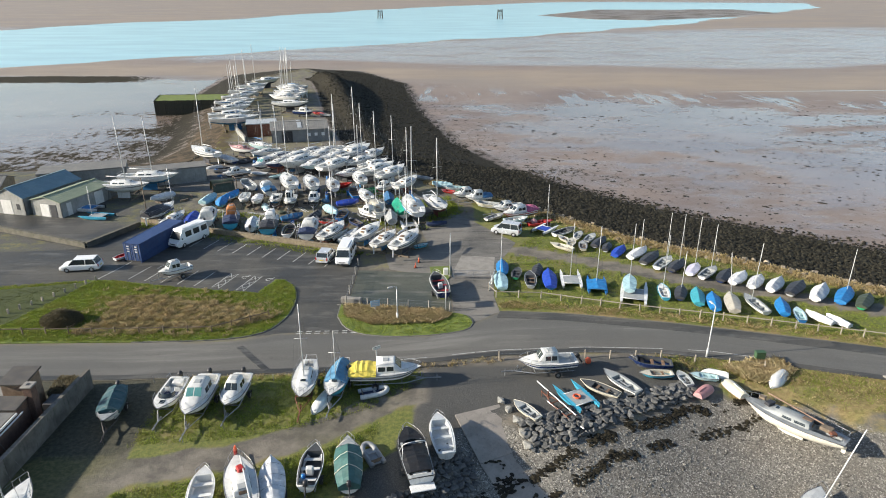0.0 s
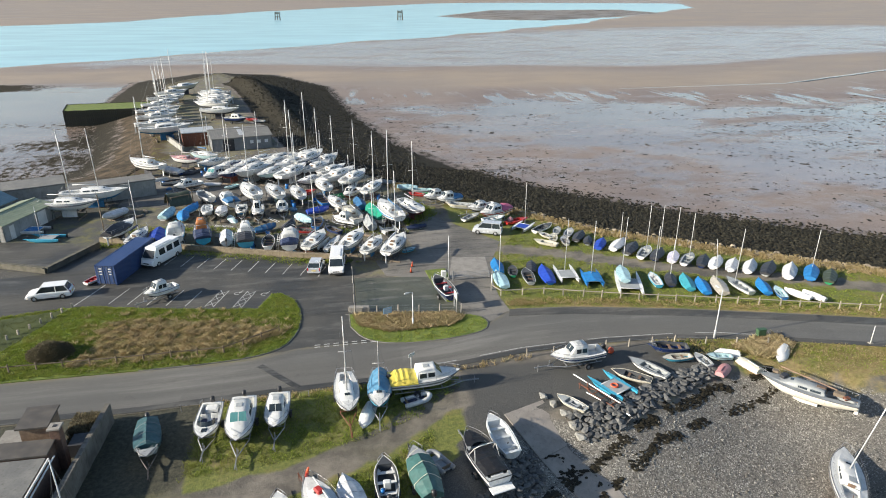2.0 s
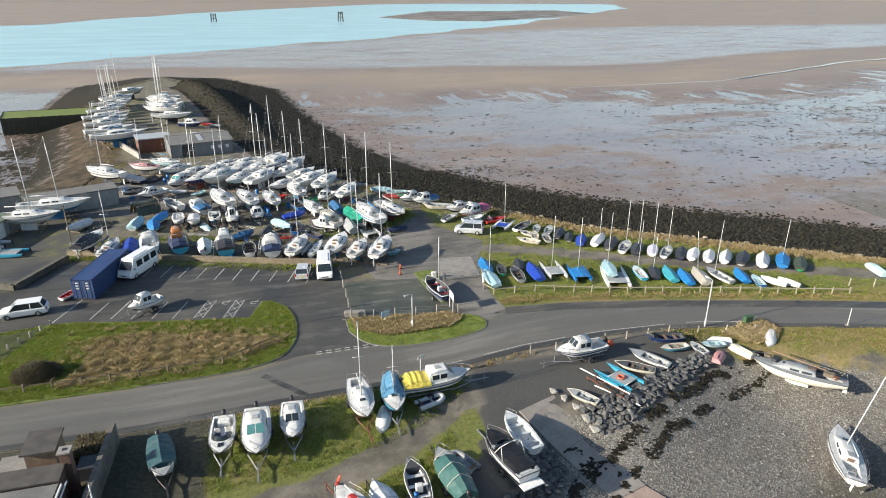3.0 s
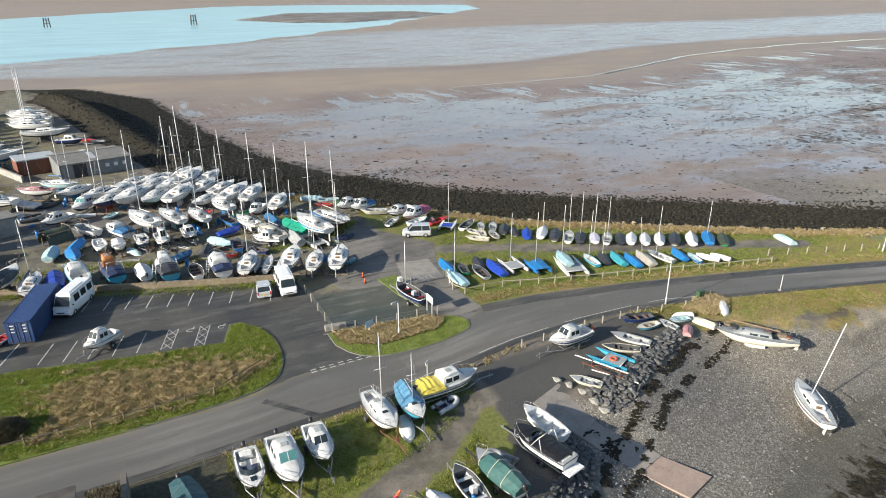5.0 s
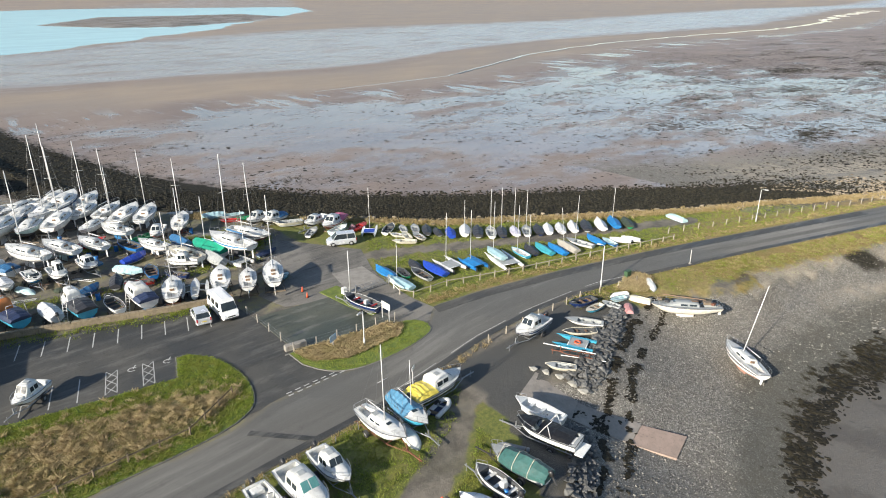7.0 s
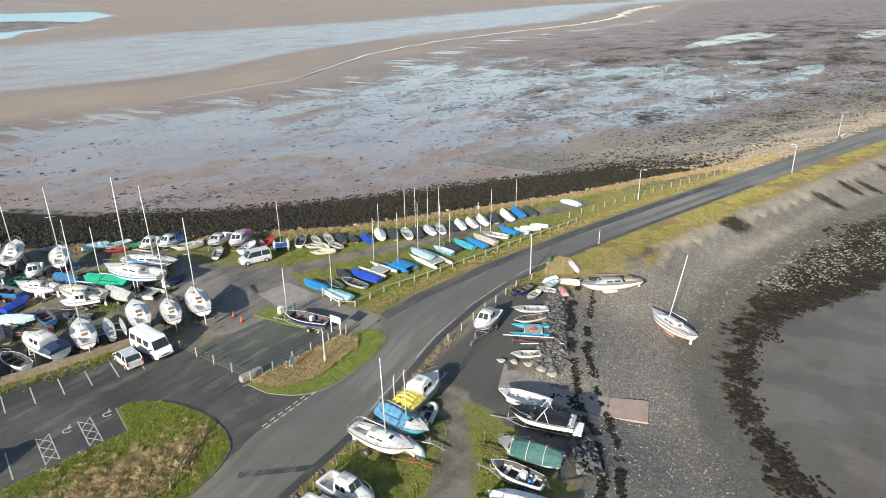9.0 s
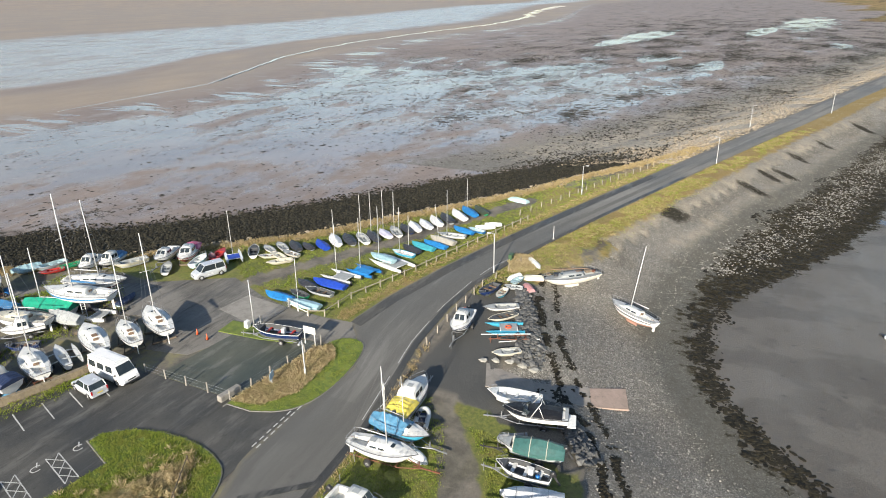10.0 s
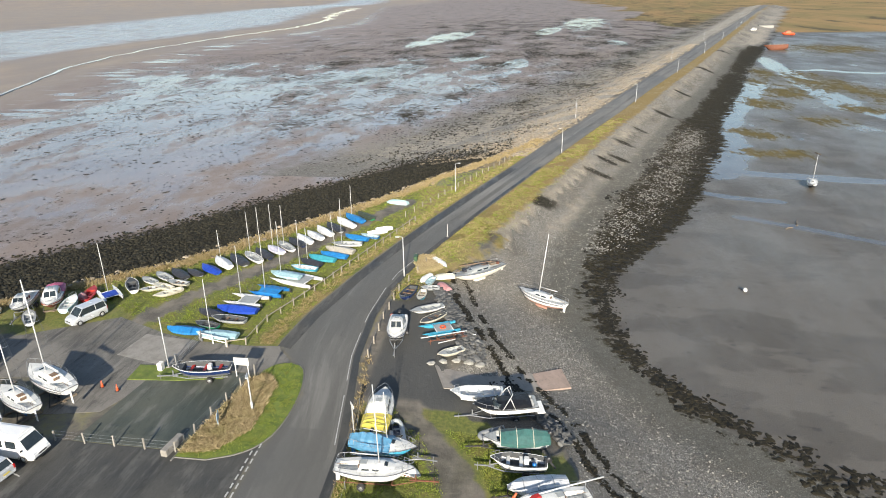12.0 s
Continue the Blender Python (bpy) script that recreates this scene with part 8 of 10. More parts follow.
    for s in (1, -1):
        part("headlight", Geo().box(0.478 * L, s * w * 0.66, belt * 0.66, 0.12, 0.32, 0.15, None, 0.03), LENS, body)
        part("tail_light", Geo().box(-0.492 * L, s * w * 0.84, belt * 0.86, 0.08, 0.16, 0.36, None, 0.02), LAMPRED, body)
        part("mirror", Geo().box((f0 - 0.06) * L, s * (w + 0.09), belt + 0.1, 0.12, 0.2, 0.16, None, 0.04), BLACK, body)
    part("bumper", Geo().box(0.49 * L, 0, lo + 0.16, 0.16, W * 0.86, 0.2, None, 0.05), BLACK if solid else paint, body)
    part("bumper", Geo().box(-0.49 * L, 0, lo + 0.18, 0.14, W * 0.9, 0.2, None, 0.05), BLACK if solid else paint, body)
    part("number_plate", Geo().box(-0.508 * L, 0, 0.62, 0.02, 0.52, 0.11), PLATE, body)
    part("grille", Geo().box(0.497 * L, 0, belt * 0.55, 0.04, W * 0.42, 0.14), BLACK, body)
    return ob


vehicle("minibus", -31.5, 82.9, -116, 5.9, 2.0, 2.45, CARWHITE, "bus", "white high-roof minibus parked by the container")
vehicle("camper_van", -8.9, 76.3, -94, 5.3, 1.95, 2.2, CARWHITE, "van", "white high-top camper van parked in a bay")
vehicle("hatchback", -11.5, 76.4, 80, 3.8, 1.7, 1.5, CARSILVER, "car", "silver hatchback parked beside a camper van")
vehicle("estate_car", -41.7, 73.6, -174, 4.7, 1.88, 1.62, CARWHITE, "suv", "white estate car standing on the access lane")
vehicle("people_carrier", 13.1, 85.6, 156, 4.2, 1.8, 1.8, CARSILVER, "mpv", "silver people carrier parked by the dinghies")


def container(x, y, h):
    ob = thing("shipping_container", pose(x, y, 0.03, 0, 0, h), "long dark blue corrugated shipping container on the car park", "container")
    L, W, H = 9.6, 2.44, 2.55
    for s in (1, -1):
        pts = []
        n = 44
        for i in range(n):
            a = -L / 2 + 0.1 + (L - 0.2) * i / n
            c = (L - 0.2) / n
            pts += [(a, 0), (a + c * 0.35, 0), (a + c * 0.5, -0.04), (a + c * 0.85, -0.04)]
        g = Geo().loft([[(px, s * (W / 2 - 0.03 + py), z) for z in (0.15, H - 0.1)][:: -s] for px, py in pts], False)
        part("side_panel", g, CANBLUE, ob)
    g = Geo()
    n = 30
    for i in range(n):
        a, c = -L / 2 + 0.1 + (L - 0.2) * i / n, (L - 0.2) / n
        g.box(a + c / 2, 0, H - 0.03, c * 0.5, W * 0.9, 0.03)
    g.box(0, 0, H - 0.06, L, W * 0.98, 0.05)
    part("roof", g, CANBLUE, ob)
    part("floor", Geo().box(0, 0, 0.12, L, W * 0.96, 0.16), DARK_STEEL, ob)
    for s in (1, -1):
        part("rail", Geo().box(0, s * (W / 2 - 0.05), H - 0.06, L, 0.1, 0.12), CANBLUE, ob)
        part("rail", Geo().box(0, s * (W / 2 - 0.05), 0.08, L, 0.1, 0.16), CANBLUE, ob)
        for e in (1, -1):
            part("corner_post", Geo().box(e * (L / 2 - 0.08), s * (W / 2 - 0.08), H / 2, 0.16, 0.16, H), CANBLUE, ob)
    for s in (1, -1):
        door = part("door", Geo().box(L / 2 - 0.04, s * 0.58, H / 2, 0.06, 1.12, H - 0.3, None, 0.01), CANBLUE, ob)
        for k in (0.3, 0.85):
            part("locking_bar", Geo().tube([(L / 2 + 0.02, s * k, 0.2), (L / 2 + 0.02, s * k, H - 0.15)], 0.02, 5), STEEL, door)
        for i in range(3):
            part("line_of_writing", Geo().box(L / 2 - 0.008, s * 0.57, 2.1 - 0.35 * i, 0.01, 0.34, 0.12), DOORWHITE, door)
    part("end_wall", Geo().box(-L / 2 + 0.05, 0, H / 2, 0.06, W - 0.2, H - 0.2), CANBLUE, ob)


container(-35.06, 80.55, -104)
launch(3.1, 66.3, 100, 5.6, NAVY, inside_=DECK_DARK, bottom=WHITE, rim=WHITE, thwart=RED, label="navy and white open boat with red seats on a trailer")
cruiser(-29.0, 70.9, -138, 4.0, "cuddy", motor=False, label="small white cuddy boat on a trailer in the car park")
# darker strips of newer asphalt along the road edges
ns = [(9.7, 61.4), (17, 60.6), (28.4, 58.1), (41, 54.6), (47.6, 52.7), (62, 48.0), (85, 40.2)]
flat("road_edge_north", ns + [(px - 0.5, py - 1.5) for px, py in ns[::-1]], 0.075, LOT, "dark newer asphalt strip along the road edge", "road")
sn = [(-60, 48.7), (-26, 48.6), (-16, 49.3), (-6, 49.7), (1.6, 51.0), (8.5, 52.2), (17, 52.7), (24.4, 52.3), (34, 50.3), (57.5, 43.1), (86, 33.6)]
flat("road_edge_south", sn + [(px + 0.1, py + 0.75) for px, py in sn[::-1]], 0.075, LOT, "dark newer asphalt strip along the road edge", "road")
flat("road_patch", [(-16.9, 54.0), (-16.4, 54.4), (-12.8, 50.1), (-13.2, 49.7)], 0.094, LOT, "dark repaired trench across the road", "road")
b = dinghy(-38.0, 77.2, 60, 2.8, WHITE, inside_=RED, label="small red and white rowing boat by the container")


# ---- buildings ----
def shed(name, x, y, h, L, W, eave, ridge, wall, roof, label, openings=(), flat_roof=False, rooflights=0):
    """A shed along x with gabled or flat roof, doors and windows; openings: (side, along, low, wide, high, material, name)."""
    ob = thing(name, pose(x, y, 0, 0, 0, h), label, "building")
    hl, hw = L / 2, W / 2
    for s in (1, -1):
        part("wall", Geo().box(0, s * (hw - 0.1), eave / 2, L, 0.2, eave), wall, ob)
        g = Geo().poly([(-hw, 0), (hw, 0), (hw, eave), (0, ridge), (-hw, eave)] if not flat_roof else [(-hw, 0), (hw, 0), (hw, eave), (-hw, eave)], -0.1, 0.1, Matrix(((0, 0, 1, s * (hl - 0.1)), (1, 0, 0, 0), (0, 1, 0, 0), (0, 0, 0, 1))))
        part("wall", g, wall, ob)
    if flat_roof:
        part("roof", Geo().box(0, 0, eave + 0.1, L + 0.3, W + 0.3, 0.22, None, 0.03), roof, ob)
    else:
        for s in (1, -1):
            n = 2 * int(L / 0.5)
            a = math.atan2(ridge - eave, hw)
            ln = hw / math.cos(a) + 0.3
            rows = []
            for i in range(n + 1):
                px = -hl - 0.2 + (L + 0.4) * i / n
                o = 0.03 * (i % 2)
                rows.append([(px, s * 0.0, ridge + 0.05 + o), (px, s * ln * math.cos(a), ridge + 0.05 + o - ln * math.sin(a)), (px, s * ln * math.cos(a), ridge - 0.02 - ln * math.sin(a)), (px, 0, ridge - 0.02)])
            r = part("roof", Geo().loft([q[::-s] for q in rows], True, True), roof, ob)
            for k in range(rooflights):
                cx = -hl + L * (k + 0.7) / (rooflights + 0.4)
                m = pose(cx, s * hw * 0.5, (eave + ridge) / 2 + 0.13, -s * math.degrees(a), 0, 0)
                part("rooflight", Geo().box(0, 0, 0, 1.0, W * 0.34, 0.05), GREY, r, "", False, m)
        part("ridge_cap", Geo().box(0, 0, ridge + 0.09, L + 0.4, 0.3, 0.06), roof, ob)
    for side, along, low, wide, high, mat_, nm in openings:
        if side in ("n", "s"):
            s = 1 if side == "n" else -1
            part(nm, Geo().box(along, s * hw, low + high / 2, wide, 0.08, high, None, 0.01), mat_, ob)
        else:
            s = 1 if side == "e" else -1
            part(nm, Geo().box(s * hl, along, low + high / 2, 0.08, wide, high, None, 0.01), mat_, ob)
    return ob


shed("boat_shed", -62.0, 101.0, 74, 11.5, 5.6, 2.9, 4.2, RENDER_GREY, TINROOF_BLUE, "rendered shed with a blue sheet roof", (("w", 0.6, 0, 2.0, 2.3, DOORWHITE, "door"), ("w", -1.6, 0.9, 0.6, 0.9, DARK_TARP, "window")))
shed("boat_shed", -55.9, 99.3, 74, 10.5, 5.6, 2.5, 3.2, RENDER_GREY, TINROOF_GREEN, "rendered shed with a mossy green sheet roof", (("w", 0.2, 0, 1.6, 2.0, DOORWHITE, "door"), ("w", -1.4, 0, 1.2, 2.0, DARK_TARP, "door"), ("s", -3.6, 0, 0.9, 2.0, DOORWHITE, "door"), ("s", 2.6, 0, 1.8, 2.1, DOORWHITE, "door")))
shed("store_building", -45.9, 113.7, 22, 13.0, 4.0, 2.7, 2.7, RENDER_GREY, FELT, "long grey rendered store with a flat felt roof", (("e", 0.5, 0, 0.9, 2.0, DARK_TARP, "door"), ("e", -1.0, 0, 0.06, 2.6, SHEETGREY, "downpipe")), True)
shed("store_building", -60.6, 112.9, 22, 14.0, 6.0, 3.0, 3.0, RENDER_GREY, FELT, "old flat roofed store with stained felt", (), True)
shed("store_building", -76.0, 103.0, 12, 14.0, 6.0, 2.8, 3.8, WALLSTONE, FELT, "low stone store with a pale roof", ())
shed("club_house", -29.6, 153.4, 14, 13.0, 12.0, 2.9, 3.7, SHEETGREY, FELT, "grey clad yard building with round porthole windows", (("s", -3.0, 0.0, 2.4, 2.6, DARK_TARP, "door"), ("s", 2.0, 1.3, 0.7, 0.7, LENS, "window"), ("s", 3.6, 1.3, 0.7, 0.7, LENS, "window"), ("s", 5.2, 1.3, 0.7, 0.7, LENS, "window"), ("e", 0, 1.3, 1.2, 0.8, LENS, "window")), False, 1)
shed("workshop", -39.3, 156.5, 14, 7.0, 6.0, 3.0, 3.0, RUSTY, GREY, "open workshop lean-to with rusty red frame", (), True)


def house_by_wall():
    ob = thing("house", pose(0, 0, 0), "old brick outbuildings with dark roofs and a square chimney", "house")
    part("wall", Geo().box(-31.6, 44.6, 1.5, 1.9, 2.1, 3.0), TANBRICK, ob, "tan brick wall")
    part("roof", Geo().loft([[(x, y, z) for y, z in ((43.35, 3.0), (45.85, 3.2), (45.85, 3.34), (43.35, 3.14))] for x in (-32.75, -30.5)], True, True), SLATE, ob, "dark felt roof")
    part("wall", Geo().box(-32.6, 41.5, 1.25, 5.6, 1.5, 2.5), BRICKRED, ob, "red brick wall")
    part("roof", Geo().loft([[(x, y, z) for y, z in ((40.7, 2.5), (42.4, 2.62), (42.4, 2.74), (40.7, 2.62))] for x in (-36.0, -29.7)], True, True), SLATE, ob, "slate roof")
    ch = part("chimney", Geo().box(-29.65, 42.65, 1.75, 0.66, 0.68, 3.5, None, 0.02), BRICKRED, ob, "brick chimney with a square concrete cap")
    part("cap", Geo().box(-29.65, 42.65, 3.56, 0.86, 0.88, 0.13, None, 0.02), CONCRETE, ch)
    part("flue", Geo().box(-29.65, 42.65, 3.63, 0.26, 0.26, 0.05), BLACK, ch)
    part("lean_to_wall", Geo().box(-29.7, 38.4, 1.1, 0.3, 4.6, 2.2), BRICKRED, ob, "red brick gable wall")
    part("lean_to_roof", Geo().loft([[(x, y, z) for y, z in ((30.0, 2.35), (40.6, 2.35), (40.6, 2.47), (30.0, 2.47))] for x in (-37.5, -29.75)], True, True), FELT, ob, "stained flat roof")
    part("verge_board", Geo().box(-29.55, 36.0, 2.42, 0.1, 9.0, 0.16), DOORWHITE, ob, "white verge board")
    part("gutter", Geo().tube([(-29.35, 40.9, 2.3), (-29.35, 33.0, 2.2)], 0.06, 6), DOORWHITE, ob)
    part("yard_slab", Geo().box(-34.4, 46.4, 0.12, 2.6, 2.4, 0.24), CONCRETE, ob, "pale concrete slab")
    part("bin_store", Geo().box(-29.0, 44.3, 0.55, 1.3, 1.5, 1.1, None, 0.03), DARK_TARP, ob, "black covered store")


house_by_wall()


def quay(pts, h):
    ob = thing("quay", pose(0, 0, 0), "old timber-faced quay with weedy black planking", "quay", kind="structure")
    part("deck", Geo().poly(pts, -0.6, 0.15), GRASS_BANK, ob, "grassy quay top")
    n = len(pts)
    for (ax, ay), (bx, by) in zip(pts, pts[1:] + pts[:1]):
        d = math.hypot(bx - ax, by - ay)
        k = int(d / 0.55)
        for i in range(k):
            x, y = ax + (bx - ax) * (i + 0.5) / k, ay + (by - ay) * (i + 0.5) / k
            m = pose(x, y, 0, 0, 0, math.degrees(math.atan2(by - ay, bx - ax)))
            part("plank", Geo().box(0, 0, -2.2 + random.uniform(0, 0.15), 0.5, 0.16 + 0.2 * (i % 5 == 0), 4.8), QUAYWOOD, ob, "", False, m)


quay([(-89.6, 220.5), (-86.2, 207.2), (-60.5, 210.5), (-60.5, 224)], 4.4)


# ---- slipway ----
SLABS = []


def slipway():
    ob = thing("slipway", pose(0, 0, 0), "worn concrete slipway of several slabs down to the beach", "slipway", kind="structure")
    left = [(4.1, 43.1), (5.9, 38.6), (7.1, 36.3), (8.4, 34.1), (10.6, 30.9)]
    right = [(7.9, 44.5), (9.5, 40.3), (10.4, 37.6), (11.4, 34.9), (14.0, 31.8)]
    SLAB = surface("slipway_concrete", (0.33, 0.295, 0.255), (0.235, 0.212, 0.185), 0.85, 0.7, fine=10, bumps=0.3, dirt=(0.10, 0.085, 0.07), dirty=0.5)
    mats = [SLAB, SLAB, SLAB, surface("reddish_concrete", (0.42, 0.31, 0.25), (0.32, 0.245, 0.20), 0.85, 0.8, fine=12, bumps=0.3, dirt=(0.05, 0.045, 0.03), dirty=0.5)]
    zs = [0.0] + [height((a[0] + c[0]) / 2, (a[1] + c[1]) / 2) + 0.22 for a, c in zip(left[1:], right[1:])]
    for i in range(4):
        o = 0.03
        q = [(*left[i], zs[i]), (*right[i], zs[i]), (right[i + 1][0], right[i + 1][1] + o, zs[i + 1]), (left[i + 1][0], left[i + 1][1] + o, zs[i + 1])]
        q = [(x, y, z - 0.02 * (i % 2)) for x, y, z in q]
        vs = q + [(x, y, z - 0.6) for x, y, z in q]
        SLABS.append(q)
        part("slab", Geo().add(vs, [(3, 2, 1, 0), (4, 5, 6, 7), (0, 1, 5, 4), (1, 2, 6, 5), (2, 3, 7, 6), (3, 0, 4, 7)]), mats[i], ob)


slipway()

# ---- rocks, weed and grass ----
ICO_V = []
g_ = (1 + 5 ** 0.5) / 2
for a_ in (-1, 1):
    for c_ in (-g_, g_):
        ICO_V += [(0, a_, c_), (a_, c_, 0), (c_, 0, a_)]
ICO_V = np.array(ICO_V, float) / math.hypot(1, g_)
hull_ = bmesh.new()
for p_ in ICO_V:
    hull_.verts.new(p_)
bmesh.ops.convex_hull(hull_, input=hull_.verts)
hull_.verts.index_update()
bmesh.ops.recalc_face_normals(hull_, faces=hull_.faces)
ICO_V = np.array([v.co[:] for v in hull_.verts])
ICO_F = np.array([[v.index for v in f.verts] for f in hull_.faces])
hull_.free()


def lumps(name, x, y, z, size, squash, material, label, rng, stretch=1.5, category="rocks"):
    """Many loose lumps as one mesh."""
    n = len(x)
    jit = 1 + rng.uniform(-0.28, 0.28, (n, len(ICO_V), 1))
    v = ICO_V[None] * jit
    ang = rng.uniform(0, 2 * math.pi, n)
    sc = np.stack([size * rng.uniform(1, stretch, n), size, size * squash * rng.uniform(0.7, 1.2, n)], 1)[:, None, :]
    v = v * sc
    c, s = np.cos(ang)[:, None], np.sin(ang)[:, None]
    v = np.stack([v[..., 0] * c - v[..., 1] * s, v[..., 0] * s + v[..., 1] * c, v[..., 2]], -1)
    v += np.stack([x, y, z], 1)[:, None, :]
    f = (ICO_F[None] + (np.arange(n) * len(ICO_V))[:, None, None]).reshape(-1, 3)
    me = bpy.data.meshes.new(name)
    me.from_pydata(v.reshape(-1, 3).tolist(), [], f.tolist())
    me.update()
    return single(name, me, material, label, category, kind="stuff")


def tufts(name, x, y, z, hgt, material, label, rng, blades=6, width=0.10, spread=0.22, lean=0.5):
    """Grass tufts of bent blades as one mesh."""
    n = len(x)
    ang = rng.uniform(0, 2 * math.pi, (n, blades))
    off = rng.uniform(0, spread, (n, blades))
    bx = x[:, None] + off * np.cos(ang)
    by = y[:, None] + off * np.sin(ang)
    h = hgt[:, None] * rng.uniform(0.55, 1.1, (n, blades))
    ln = h * rng.uniform(0.1, lean, (n, blades))
    a2 = ang + rng.uniform(-0.9, 0.9, (n, blades))
    tx, ty = bx + ln * np.cos(a2), by + ln * np.sin(a2)
    wx, wy = -np.sin(a2) * width / 2, np.cos(a2) * width / 2
    zz = np.broadcast_to(z[:, None], bx.shape)
    mx, my = bx + (tx - bx) * 0.35, by + (ty - by) * 0.35
    v = np.stack([np.stack([bx - wx, by - wy, zz], -1), np.stack([bx + wx, by + wy, zz], -1), np.stack([mx + wx * 0.8, my + wy * 0.8, zz + h * 0.62], -1), np.stack([tx, ty, zz + h], -1), np.stack([mx - wx * 0.8, my - wy * 0.8, zz + h * 0.62], -1)], 2)
    k = n * blades
    f = (np.array([0, 1, 2, 3, 4])[None] + 5 * np.arange(k)[:, None])
    me = bpy.data.meshes.new(name)
    me.from_pydata(v.reshape(-1, 3).tolist(), [], f.tolist())
    me.update()
    return single(name, me, material, label, "grass", kind="stuff")


rng = np.random.default_rng(7)
# black rock slope on the open side
x, y = rng.uniform(-60, 135, 420000), rng.uniform(40, 325, 420000)
z, s, inl, int_, dl, dt, ch, creek = lie(x, y)
keep = (~inl) & ((int_ & (s > 0.02)) | (~int_ & (dt < 3) & (rng.random(len(x)) < 0.35))) & (side_of_road(x, y) > 3) & (x < 76 + 46 * rng.random(len(x))) & (x > -48)
near_ = rng.random(len(x)) < np.where(y > 138, 0.0, 1.0)
keep &= near_
x, y, z = x[keep][:20000], y[keep][:20000], z[keep][:20000]
lumps("rock_slope", x, y, z + 0.05, rng.uniform(0.10, 0.27, len(x)), 0.7, BLACK_ROCK, "slope of black weed-covered boulders above the mud", rng)
x, y = rng.uniform(-62, 12, 60000), rng.uniform(138, 320, 60000)
z, s, inl, int_, dl, dt, ch, creek = lie(x, y)
keep = (((~inl) & int_ & (x > -42)) | (distance(x, y, MOUND, False) < 7)) & (rng.random(len(x)) < 0.6)
x, y, z = x[keep][:6500], y[keep][:6500], z[keep][:6500]
lumps("mound_rocks", x, y, z + 0.02, rng.uniform(0.12, 0.34, len(x)), 0.6, BLACK_ROCK, "black rocks of the mound along the pier", rng)
# pale stones and straw along the crest
t = rng.uniform(0, 1, 900)
cx = np.interp(t * 118 + 2, [p[0] for p in CREST_OUT[5:18]], [p[0] for p in CREST_OUT[5:18]])
cy = np.interp(cx, [p[0] for p in CREST_OUT[5:18]], [p[1] for p in CREST_OUT[5:18]])
o = rng.normal(0.4, 0.9, 900)
cx, cy = cx + o * 0.55, cy + o * 0.83
cz = lie(cx, cy)[0]
lumps("shore_stones", cx, cy, cz + 0.04, rng.uniform(0.12, 0.42, 900), 0.7, TAN_ROCK, "pale tan stones along the top of the shore", rng)
cx = 96 + 330 * rng.random(9000) ** 1.6
cy = np.interp(cx, [p[0] for p in ROAD_N], [p[1] for p in ROAD_N]) + rng.uniform(1.6, 30, len(cx)) * rng.random(len(cx)) ** 0.7
k = wave(cx, cy, 3.5, 0.9) > -0.35
cx, cy = cx[k], cy[k]
lumps("shore_stones", cx, cy, lie(cx, cy)[0] + 0.03, rng.uniform(0.07, 0.30, len(cx)), 0.6, TAN_ROCK, "pale stones strewn along the open shore", rng)
cx = 90 + 260 * rng.random(5000) ** 1.4
cy = np.interp(cx, [p[0] for p in ROAD_N], [p[1] for p in ROAD_N]) + rng.uniform(9, 46, len(cx))
k = wave(cx, cy, 4.5, 1.9) > -0.1
cx, cy = cx[k], cy[k]
lumps("shore_rocks", cx, cy, lie(cx, cy)[0] + 0.02, rng.uniform(0.10, 0.34, len(cx)), 0.5, WRACK, "dark weedy rocks strewn along the open shore", rng)
t = rng.uniform(0, 1, 3800)
cx = 2 + 112 * t ** 1.25
cy = np.interp(cx, [p[0] for p in CREST_OUT[5:18]], [p[1] for p in CREST_OUT[5:18]])
o = rng.normal(-0.7, 0.8, len(cx))
cx, cy = cx + o * 0.55, cy + o * 0.83
tufts("crest_grass", cx, cy, lie(cx, cy)[0], rng.uniform(0.2, 0.55, len(cx)), OLD_STRAW, "dry straw-coloured grass along the top of the rocks", rng, 11, 0.05, 0.3, 0.9)


def scatter(pts, n, edge=0.0):
    """Random places in an outline."""
    xs, ys = [p[0] for p in pts], [p[1] for p in pts]
    x, y = rng.uniform(min(xs), max(xs), n * 4), rng.uniform(min(ys), max(ys), n * 4)
    k = inside(x, y, pts) & (distance(x, y, pts, True) > edge)
    return x[k][:n], y[k][:n]


# long grass on the islands
x, y = scatter([(-52, 68.0)] + ISLAND_A[3:7] + TIP + [(-52, 55.5)], 15000, 0.12)
CORE = [(-33.4, 64.6), (-29, 64.9), (-25, 64.5), (-21, 63.3), (-17.8, 62.2), (-15.4, 60.6), (-18.4, 58.4), (-26, 57.4), (-34, 57.3), (-32.4, 60)]
dc_ = distance(x, y, CORE, True) * np.where(inside(x, y, CORE), 1, -1)
core = dc_ + 0.7 * wave(x, y, 0.9, 0.4) > 0
pick = core | ((rng.random(len(x)) < 0.30 * np.exp(np.minimum(0, dc_) / 0.9)) & (x > -36))
k = inside(x, y, [(-89, 56.2), (-47.0, 56.2), (-42.4, 58.9), (-38.4, 69.6), (-48, 67.6), (-60, 68.1), (-89, 69.6)])
x, y, core, pick = x[~k], y[~k], core[~k], pick[~k]
tufts("long_dry_grass", x[pick], y[pick], np.full(pick.sum(), 0.1), rng.uniform(0.06, 0.2, pick.sum()) + 0.34 * np.maximum(0, wave(x[pick], y[pick], 0.30, 0.6) + 0.1), STRAW, "tall dry grass on the island by the road", rng, 30, 0.017, 0.36, 1.0)
